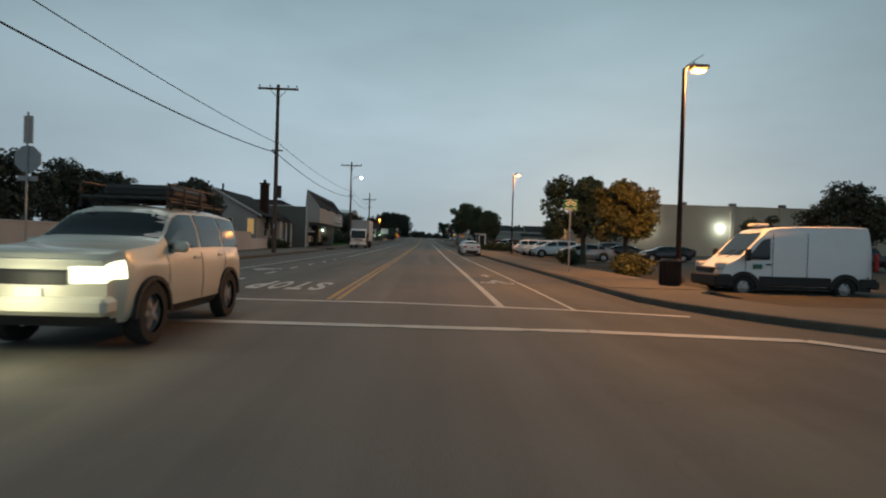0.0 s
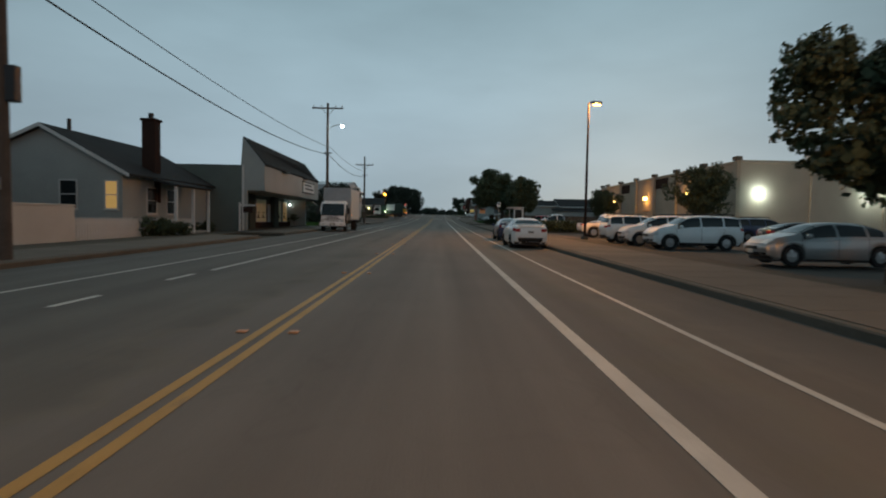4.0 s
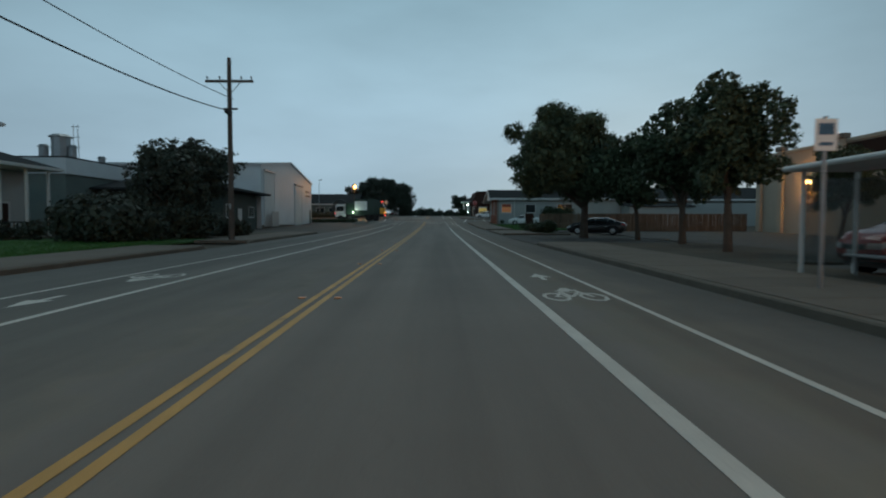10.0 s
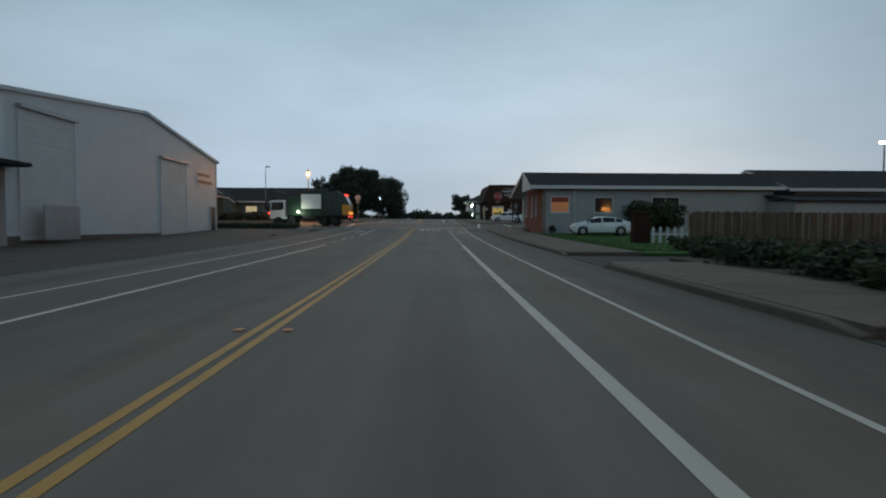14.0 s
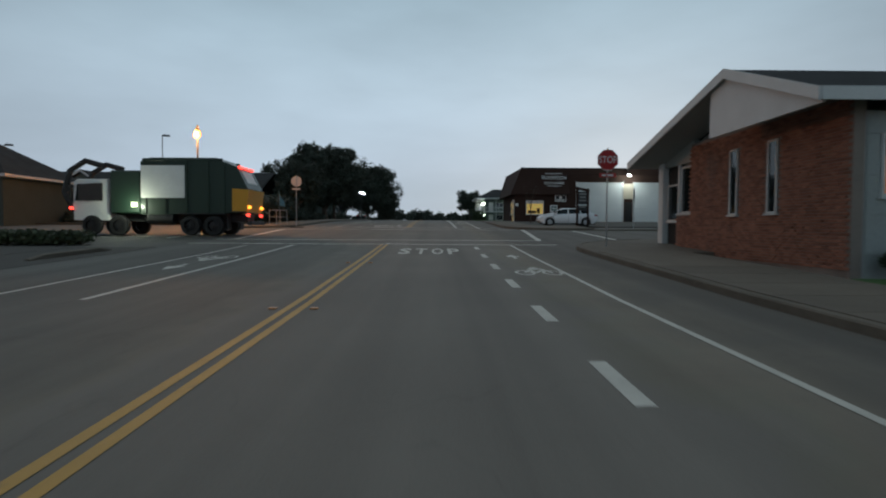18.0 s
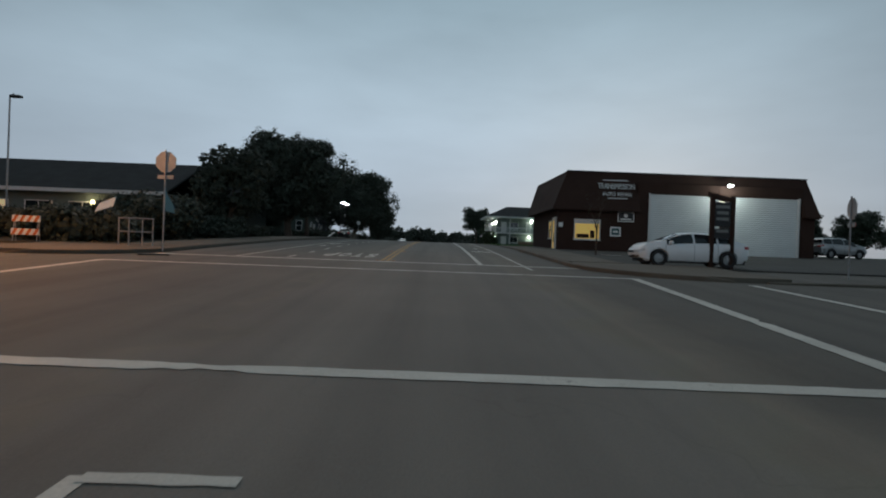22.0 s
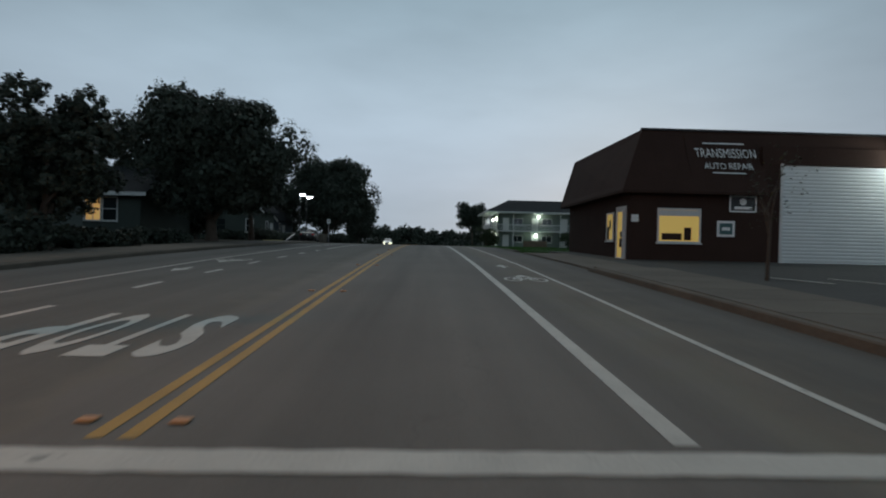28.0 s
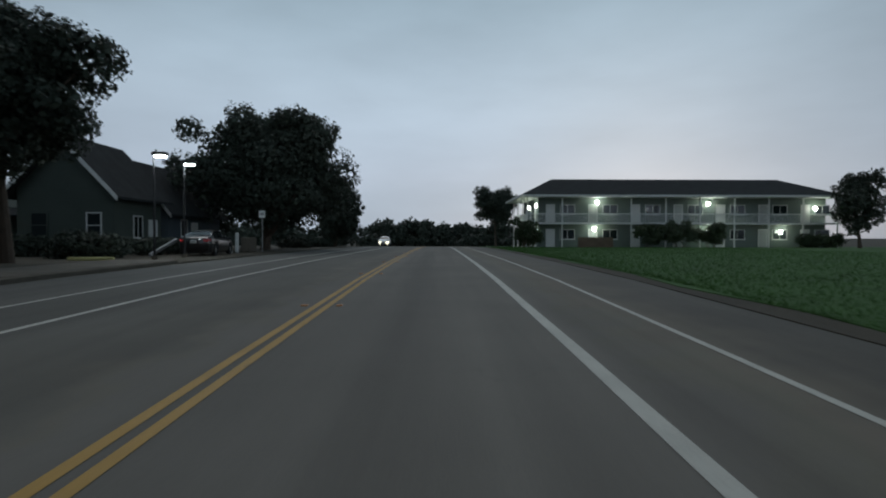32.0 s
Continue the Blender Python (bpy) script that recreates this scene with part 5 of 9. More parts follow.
for tri in ([(X0 - 0.5, -0.5, 3.0), (16.0, -0.5, 3.0), (16.0, 0.9, 5.76), (X0 + 0.75, 0.9, 5.76)], [(27.7, -0.5, 3.0), (X1 + 0.1, -0.5, 3.0), (X1 - 0.15, 0.9, 5.76), (27.7, 0.9, 5.76)],
            [(16.0, 0.17, 4.25), (27.7, 0.17, 4.25), (27.7, 0.9, 5.76), (16.0, 0.9, 5.76)],
            [(X0 - 0.5, D + 0.3, 3.0), (X0 - 0.5, -0.5, 3.0), (X0 + 0.75, 0.9, 5.76), (X0 + 0.3, D + 0.3, 5.69)], [(X1 + 0.1, -0.5, 3.0), (X1 + 0.1, D + 0.3, 3.0), (X1 - 0.15, D + 0.3, 5.76), (X1 - 0.15, 0.9, 5.76)],
            [(X1 + 0.1, D + 0.31, 3.0), (X0 - 0.5, D + 0.31, 3.0), (X0 + 0.3, D + 0.3, 5.69), (X1 - 0.15, D + 0.3, 5.76)]):
    part("mansard_slope", slope(tri, 0.12), DARKBROWN, ar)
part("roof", Shape().box(X0 + 0.75, 0.9, 5.3, X1 - 0.2, D + 0.2, 5.45), ROOF_DARK, ar)
part("roof_edge", Shape().box(X0 + 0.7, 0.8, 5.74, X1 - 0.1, 0.95, 5.82), DARKMETAL, ar)
part("door_surround", Shape().box(16.0, 0.03, 0.0, 16.78, 0.3, 4.26), DARKBROWN, ar)
part("door_surround", Shape().box(27.52, 0.03, 0.0, 27.7, 0.3, 4.26), DARKBROWN, ar)
for xc in (16.0, 27.7):
    part("mansard_cheek", Shape().prism([(-0.5, 2.95), (0.3, 2.95), (0.9, 5.74)], 0, xc - 0.03, xc + 0.03), DARKBROWN, ar)
part("soffit", Shape().box(X0 - 0.45, -0.45, 2.95, 16.0, D, 3.02), DARKBROWN, ar)
for a0, a1 in ((16.9, 21.7), (22.9, 27.4)):
    rd = part("roller_door", Shape().box(a0, 0.1, 0.0, a1, 0.16, 4.25), SHUTTER, ar, "pale closed roller door")
    sl = Shape()
    for i in range(28):
        sl.prism([(0.1, i * 0.15), (0.085, i * 0.15 + 0.04), (0.085, i * 0.15 + 0.11), (0.1, i * 0.15 + 0.15)], 0, a0, a1)
    part("door_slats", sl, SHUTTER, rd)
    part("door_jamb", Shape().box(a0 - 0.12, -0.02, 0, a0, 0.2, 4.3), TRIM, rd)
    part("door_jamb", Shape().box(a1, -0.02, 0, a1 + 0.12, 0.2, 4.3), TRIM, rd)
LITROOM = glow("lit_office", (1.0, 0.66, 0.17), 0.22)
wnd = window(ar, "y-", 0, 11.55, 13.4, 0.85, 2.3, LITROOM, (1, 1), label="office window lit yellow from inside")
part("blind", Shape().box(11.6, -0.024, 1.98, 13.35, -0.018, 2.22), TRIM, ar)
part("office_desk", Shape().box(11.75, -0.024, 0.97, 12.6, -0.018, 1.25).box(12.7, -0.024, 0.97, 13.0, -0.018, 1.5), DARKBROWN, ar)
door(ar, "x-", X0, 0.5, 1.5, 2.3, TRIM)
window(ar, "x-", X0 - 0.05, 0.62, 1.38, 0.14, 2.2, LITROOM, (1, 1), fw=0.04)
ROOMDARK = mat("room_shadow", (0.12, 0.10, 0.05), 0.8)
part("office_counter", Shape().box(X0 - 0.072, 0.68, 0.62, X0 - 0.066, 1.05, 1.0), DARKBROWN, ar)
part("office_poster", Shape().box(X0 - 0.072, 0.70, 1.05, X0 - 0.066, 1.0, 1.30), ROOMDARK, ar)
part("office_shelf", Shape().box(X0 - 0.022, 2.62, 0.97, X0 - 0.016, 2.94, 1.55), ROOMDARK, ar)
part("office_picture", Shape().box(X0 - 0.022, 2.40, 1.45, X0 - 0.016, 2.62, 1.85), ROOMDARK, ar)
window(ar, "x-", X0, 2.0, 3.0, 0.9, 2.2, LITROOM, (1, 1))
nt = part("notice", Shape().box(14.1, -0.03, 1.15, 14.85, 0, 1.82), SIGNWHITE, ar)
part("notice_mark", Shape().box(14.2, -0.036, 1.25, 14.75, -0.031, 1.72), mat("notice_teal", (0.05, 0.11, 0.11), 0.5), nt)
part("notice_bar", Shape().box(14.3, -0.041, 1.42, 14.65, -0.037, 1.55), SIGNWHITE, nt)
part("notice", Shape().box(10.45, -0.03, 1.7, 10.75, 0, 2.0), SIGNWHITE, ar)
ns = part("notice_board", Shape().box(14.6, -0.04, 2.2, 15.75, 0, 2.9), SIGNWHITE, ar)
part("notice_field", Shape().box(14.66, -0.045, 2.26, 15.69, -0.041, 2.84), DARKMETAL, ns)
part("notice_bar", Shape().box(14.8, -0.05, 2.32, 15.55, -0.046, 2.44), SIGNWHITE, ns)
part("notice_disc", Shape().tube((15.17, -0.045, 2.64), (15.17, -0.05, 2.64), 0.15, 0.15, 14), SIGNWHITE, ns)
part("door", Shape().box(21.95, -0.04, 0, 22.65, -0.012, 2.2), DARKVOID, ar)
part("wall_panel", Shape().box(21.78, -0.03, 2.5, 22.82, -0.012, 4.1), STUCCO_BEIGE, ar)
lamp = part("flood_lamp", Shape().bevel(22.07, -0.72, 4.88, 22.33, -0.42, 5.02, 0.04), LEDGLOW, ar, "lit white flood lamp")
part("lamp_arm", Shape().tube((22.2, -0.1, 5.0), (22.2, -0.5, 5.0), 0.03, 0.03, 6), DARKMETAL, lamp)
lamp_light((23.98, 228.9, G(230) + 5.05), 210, (0.93, 1.0, 0.92), 0.15)


def wall_word(parent, text, cx, y, z, size, depth_slope, m, stretch=1.0):
    s = lettering(text, size)
    s.v = [(cx + x * stretch, y + yy * depth_slope, z + yy) for x, yy, zz in s.v]
    # one piece for each letter
    root = list(range(len(s.v)))

    def top_of(i):
        while root[i] != i:
            i = root[i]
        return i
    for f in s.f:
        for i in f[1:]:
            root[top_of(i)] = top_of(f[0])
    groups = {}
    for f in s.f:
        groups.setdefault(top_of(f[0]), []).append(f)
    for fs in groups.values():
        ids = sorted({i for f in fs for i in f})
        at = {i: k for k, i in enumerate(ids)}
        q = Shape().add([s.v[i] for i in ids], [[at[i] for i in f] for f in fs])
        part("letter", q, m, parent)


sb = part("sign_panel", slope([(12.9, -0.12, 3.75), (16.1, -0.12, 3.75), (16.1, 0.62, 5.35), (12.9, 0.62, 5.35)], 0.03), DARKBROWN, ar)
wall_word(ar, "TRANSMISSION", 14.5, 0.20, 4.68, 0.58, 0.4625, SIGNWHITE, 0.66)
wall_word(ar, "AUTO REPAIR", 14.5, -0.09, 4.10, 0.40, 0.4625, SIGNWHITE, 0.84)
part("sign_line", slope([(13.8, -0.18, 3.80), (15.2, -0.18, 3.80), (15.2, -0.16, 3.84), (13.8, -0.16, 3.84)], 0.01), SIGNWHITE, ar)
part("sign_line", slope([(13.6, 0.42, 5.13), (15.4, 0.42, 5.13), (15.4, 0.45, 5.18), (13.6, 0.45, 5.18)], 0.01), SIGNWHITE, ar)

# -- two-storey motel with galleries
mo = thing("motel", "two-storey motel with white railings and lit galleries", "motel", 0, 300.7)
MX0, MX1 = 14.0, 48.5
part("wall", walls(MX0, 1.6, MX1, 13.0, 6.4), SIDING_GREEN, mo)
part("gallery_floor", Shape().box(MX0 - 1.6, 0.0, 2.75, MX1 + 0.5, 1.6, 2.95).box(MX0 - 1.6, 1.6, 2.75, MX0, 13.0, 2.95), TRIM, mo)
part("roof_slope", slope([(MX0 - 2.4, -0.7, 6.1), (MX1 + 1, -0.7, 6.1), (MX1 - 3, 6.5, 8.6), (MX0 + 2.5, 6.5, 8.6)], 0.16), ROOF_DARK, mo)
part("roof_slope", slope([(MX0 - 2.4, 13.8, 6.1), (MX0 - 2.4, -0.7, 6.1), (MX0 + 2.5, 6.5, 8.6)], 0.16), ROOF_DARK, mo)
part("roof_slope", slope([(MX1 + 1, -0.7, 6.1), (MX1 + 1, 13.8, 6.1), (MX1 - 3, 6.5, 8.6)], 0.16), ROOF_DARK, mo)
part("roof_slope", slope([(MX1 + 1, 13.8, 6.1), (MX0 - 2.4, 13.8, 6.1), (MX0 + 2.5, 6.5, 8.6), (MX1 - 3, 6.5, 8.6)], 0.16), ROOF_DARK, mo)
fascia(mo, [(MX0 - 2.4, 13.8, 6.12), (MX0 - 2.42, -0.72, 6.12), (MX1 + 1, -0.72, 6.12)], 0.22)
part("soffit", Shape().box(MX0 - 2.3, -0.6, 5.9, MX1 + 0.9, 13.5, 5.98), TRIM, mo)
for i in range(10):
    x = MX0 - 1.5 + i * (MX1 - MX0 + 1.9) / 9
    part("gallery_post", Shape().bevel(x - 0.07, 0.02, -0.3, x + 0.07, 0.16, 5.95, 0.01), TRIM, mo)
for i in range(1, 4):
    part("gallery_post", Shape().bevel(MX0 - 1.57, i * 4.0, -0.3, MX0 - 1.43, i * 4.0 + 0.14, 5.95, 0.01), TRIM, mo)
BALUSTER = Shape().box(-0.02, -0.02, 3.0, 0.02, 0.02, 3.9).mesh("baluster", TRIM)
for i in range(190):
    ob = new("baluster", BALUSTER)
    ob.parent, ob.location = mo, (MX0 - 1.5 + i * (MX1 - MX0 + 1.9) / 190, 0.08, 0)
for i in range(60):
    ob = new("baluster", BALUSTER)
    ob.parent, ob.location = mo, (MX0 - 1.51, 0.22 + i * 0.21, 0)
part("top_rail", Shape().box(MX0 - 1.6, 0.03, 3.9, MX1 + 0.5, 0.15, 4.0).box(MX0 - 1.58, 0.15, 3.9, MX0 - 1.46, 13.0, 4.0), TRIM, mo)
for fl in (0.0, 2.95):
    for i in range(7):
        x = MX0 + 1.0 + i * 5.1
        door(mo, "y-", 1.6, x, x + 0.9, fl + 2.1, SIDING_PALE if i % 2 else TRIM, fl + 0.05, knob=False)
        window(mo, "y-", 1.6, x + 1.6, x + 3.4, fl + 0.95, fl + 2.15, PANE, (2, 1))
    for i in range(3):
        door(mo, "x-", MX0, 3.0 + i * 3.4, 3.9 + i * 3.4, fl + 2.1, TRIM, fl + 0.05, knob=False)
MOGLOW = glow("gallery_lamp_glow", (0.93, 1.0, 0.84), 22)
for x, z in ((21.0, 5.35), (20.7, 2.2), (34.3, 5.2), (34.1, 1.9), (47.2, 4.7), (43.1, 1.85)):
    part("wall_lamp", Shape().bevel(x - 0.16, 1.35, z - 0.2, x + 0.16, 1.6, z + 0.2, 0.05), MOGLOW, mo)
    lamp_light((x, 301.5, G(300) + z), 55, (0.90, 1.0, 0.82), 0.15)
for y, z in ((2.2, 5.0), (7.4, 5.0), (2.2, 2.1), (7.4, 2.1)):
    part("wall_lamp", Shape().bevel(MX0 - 0.28, y - 0.14, z - 0.2, MX0 - 0.02, y + 0.14, z + 0.2, 0.05), MOGLOW, mo)
    if y < 5:
        lamp_light((MX0 - 0.8, 300.7 + y + 1, G(300) + z), 45, (0.90, 1.0, 0.82), 0.15)
part("low_fence", Shape().box(18.0, -1.6, 0.0, 22.0, -1.55, 1.2), WOODFENCE, mo)

# ---- vehicles ----
TYRE = mat("tyre_rubber", (0.022, 0.022, 0.023), 0.85, vary=0.2, scale=6, fine=40, bump=0.3)
RIM = mat("alloy_rim", (0.42, 0.43, 0.44), 0.35, 0.8, vary=0.1, scale=6, fine=30, bump=0.0)
CARGLASS = glass("car_glass", (0.012, 0.015, 0.017), 0.04)
BLACKTRIM = mat("black_plastic", (0.020, 0.020, 0.021), 0.6, vary=0.15, scale=4, fine=40, bump=0.15)
TAILRED = mat("tail_lens", (0.32, 0.012, 0.012), 0.2, vary=0.05, bump=0.0)
HEADLENS = mat("head_lens", (0.55, 0.57, 0.58), 0.12, vary=0.05, bump=0.0)
PLATE = mat("number_plate", (0.55, 0.56, 0.55), 0.5, vary=0.05)
WHITE = paint("white_car_paint", (0.76, 0.77, 0.78))
SILVER = paint("silver_car_paint", (0.33, 0.34, 0.345), 0.35, 0.6, 0.4)
BLUE = paint("dark_blue_car_paint", (0.020, 0.035, 0.095))
BLACK = paint("black_car_paint", (0.012, 0.013, 0.015))
RED = paint("red_car_paint", (0.30, 0.018, 0.015))
GOLD = paint("pale_gold_car_paint", (0.62, 0.60, 0.51), 0.35, 0.5, 0.1)
TRUCKGREEN = paint("dark_green_truck_paint", (0.014, 0.034, 0.022), 0.5, 0.25)
TRUCKYELLOW = paint("yellow_truck_paint", (0.62, 0.30, 0.02), 0.45, 0.2)
HEADON = glow("headlamp_on", (1.0, 0.90, 0.58), 5)
AMBER = glow("amber_lamp_on", (1.0, 0.34, 0.03), 3.0)
REDON = glow("red_lamp_on", (1.0, 0.06, 0.04), 3)
WHITEON = glow("work_lamp_on", (0.95, 1.0, 0.62), 5)


def wheel(parent, x, y, r, w, spokes=5, rim=None):
    """A tyre with a rim of spokes, facing out along y."""
    sg = 1 if y > 0 else -1
    s = Shape()
    prof = ((0.55 * r, -w / 2), (0.93 * r, -w / 2), (r, -w * 0.36), (r, w * 0.36), (0.93 * r, w / 2), (0.62 * r, w / 2))
    n = 20
    for i in range(n):
        t = 2 * math.pi * i / n
        for rad, off in prof:
            s.v.append((rad * math.cos(t), off, rad * math.sin(t)))
    k = len(prof)
    for i in range(n):
        j = (i + 1) % n
        for q in range(k - 1):
            s.f.append((i * k + q, i * k + q + 1, j * k + q + 1, j * k + q))
    wh_ = new("wheel")
    wh_.empty_display_size = 0.1
    wh_.parent = parent
    wh_.matrix_local = pose(x, y, r, 0, 0, 0 if sg > 0 else 180)
    part("tyre", s, TYRE, wh_, smooth=False)
    rm = Shape()
    rm.tube((0, -w * 0.1, 0), (0, w * 0.30, 0), r * 0.62, r * 0.60, 20, False)
    rm.tube((0, w * 0.28, 0), (0, w * 0.42, 0), r * 0.15, r * 0.13, 10)
    rm.add([(0.58 * r * math.cos(2 * math.pi * i / 20), w * 0.05, 0.58 * r * math.sin(2 * math.pi * i / 20)) for i in range(20)], [tuple(range(20))])
    for i in range(spokes):
        t = 2 * math.pi * i / spokes
        c, q = math.cos(t), math.sin(t)
        a, b = 0.06 * r, 0.09 * r
        rm.add([(c * 0.1 * r - q * b, w * 0.38, q * 0.1 * r + c * b), (c * 0.1 * r + q * b, w * 0.38, q * 0.1 * r - c * b),
                (c * 0.6 * r + q * a, w * 0.30, q * 0.6 * r - c * a), (c * 0.6 * r - q * a, w * 0.30, q * 0.6 * r + c * a)], [(0, 1, 2, 3)])
    part("rim", rm, rim or RIM, wh_)
    return wh_


def side_outline(L, base, top_pts, wheels, r, n=7):
    """A side outline of a body with round wheel openings; the car's front is at +x."""
    pts = [(-L / 2 + 0.05, base + 0.08), (-L / 2 + 0.18, base)]
    for wx in sorted(wheels):
        a = math.acos(max(-1, min(1, (base - r * 0.98) / (r * 1.16)))) if abs(base - r * 0.98) < r * 1.16 else math.pi / 2
        for i in range(n + 1):
            t = -a + 2 * a * i / n
            pts.append((wx + r * 1.16 * math.sin(t), r * 0.98 + r * 1.16 * math.cos(t)))
    pts += [(L / 2 - 0.22, base), (L / 2 - 0.06, base + 0.1)]
    return pts + top_pts


def rounded(pts, times=2):
    """Corner cutting of an open line."""
    for _ in range(times):
        out = [pts[0]]
        for p, q in zip(pts, pts[1:]):
            out += [(p[0] * 0.75 + q[0] * 0.25, p[1] * 0.75 + q[1] * 0.25), (p[0] * 0.25 + q[0] * 0.75, p[1] * 0.25 + q[1] * 0.75)]
        pts = out + [pts[-1]]
    return pts


def ease(a, b, x):
    k = min(1.0, max(0.0, (x - a) / (b - a)))
    return k * k * (3 - 2 * k)


def loft_sides(outline, W, tuck=0.10, bow=0.16):
    """A body from its side outline: bowed ends, rounded shoulders, sides drawn in towards the top."""
    s = Shape()
    zs = [p[1] for p in outline]
    z0, z1 = min(zs), max(zs)
    xs = [p[0] for p in outline]
    xm, half = (min(xs) + max(xs)) / 2, (max(xs) - min(xs)) / 2
    n = len(outline)
    rings = ((-1, 0.085), (-0.985, 0.045), (-0.94, 0.015), (-0.8, 0.0), (-0.4, -0.008), (0, -0.012), (0.4, -0.008), (0.8, 0.0), (0.94, 0.015), (0.985, 0.045), (1, 0.085))
    for f, pull in rings:
        for x, z in outline:
            k, e = (z - z0) / (z1 - z0), abs(x - xm) / half
            yy = f * W / 2 * (1 - tuck * 0.5 * ease(0.6, 1.0, k)) * (1 - 0.10 * ease(0.72, 1.0, e)) * (1 - 0.03 * ease(0.25, 0.0, k))
            xx = x - math.copysign((pull + bow * f * f) * ease(0.80, 1.0, e), x - xm)
            s.v.append((xx, yy, z - pull * 0.8 * ease(0.7, 0.95, k)))
    m = len(rings)
    for q in range(m - 1):
        for i in range(n):
            j = (i + 1) % n
            s.f.append((q * n + i, q * n + j, (q + 1) * n + j, (q + 1) * n + i))
    s.f += [tuple(range(n)), tuple(reversed(range((m - 1) * n, m * n)))]
    return s


CARS = {
    # length, width, height, wheel radius, front axle, rear axle, ground clearance, roof half width
    "sedan": (4.80, 1.79, 1.46, 0.335, 1.45, -1.36, 0.20, 0.56),
    "sport": (4.60, 1.80, 1.47, 0.335, 1.36, -1.29, 0.20, 0.55),
    "hatch": (4.52, 1.80, 1.43, 0.335, 1.32, -1.38, 0.20, 0.56),
    "suv": (4.65, 1.86, 1.70, 0.36, 1.38, -1.32, 0.26, 0.60),
    "offroad": (4.65, 1.80, 1.80, 0.39, 1.36, -1.31, 0.34, 0.64),
    "pickup": (5.60, 1.95, 1.85, 0.40, 1.75, -1.75, 0.34, 0.66),
}
# roofline and belt line from the tail to the nose
ROOFLINE = {
    "sedan": [(-2.40, 0.98), (-2.25, 1.05), (-1.85, 1.08), (-1.05, 1.38), (-0.45, 1.45), (0.15, 1.45), (0.55, 1.40), (1.30, 1.05), (1.75, 0.98), (2.20, 0.86), (2.40, 0.72)],
    "sport": [(-2.30, 1.02), (-2.15, 1.09), (-1.70, 1.10), (-0.95, 1.40), (-0.40, 1.47), (0.15, 1.46), (0.50, 1.41), (1.20, 1.07), (1.65, 1.00), (2.10, 0.88), (2.30, 0.74)],
    "hatch": [(-2.26, 0.98), (-2.15, 1.10), (-1.80, 1.18), (-0.95, 1.38), (-0.35, 1.43), (0.20, 1.42), (0.55, 1.36), (1.25, 1.02), (1.65, 0.95), (2.08, 0.84), (2.26, 0.70)],
    "suv": [(-2.32, 1.06), (-2.24, 1.22), (-1.98, 1.58), (-1.75, 1.66), (-0.60, 1.70), (0.20, 1.68), (0.52, 1.61), (1.18, 1.19), (1.60, 1.12), (2.12, 1.00), (2.32, 0.86)],
    "offroad": [(-2.32, 1.12), (-2.27, 1.30), (-2.12, 1.70), (-1.92, 1.78), (-0.60, 1.80), (0.25, 1.78), (0.52, 1.72), (1.02, 1.27), (1.55, 1.22), (2.20, 1.16), (2.32, 1.06)],
    "pickup": [(-2.80, 1.08), (-2.70, 1.12), (-1.12, 1.12), (-1.04, 1.20), (-0.92, 1.72), (-0.70, 1.83), (-0.10, 1.85), (0.35, 1.80), (1.12, 1.28), (1.60, 1.20), (2.60, 1.08), (2.80, 0.92)],
}
BELT = {"sedan": (0.98, 0.92, 0.66), "sport": (1.00, 0.94, 0.68), "hatch": (1.02, 0.91, 0.64), "suv": (1.12, 1.05, 0.80), "offroad": (1.13, 1.13, 1.0), "pickup": (1.07, 1.12, 0.84)}


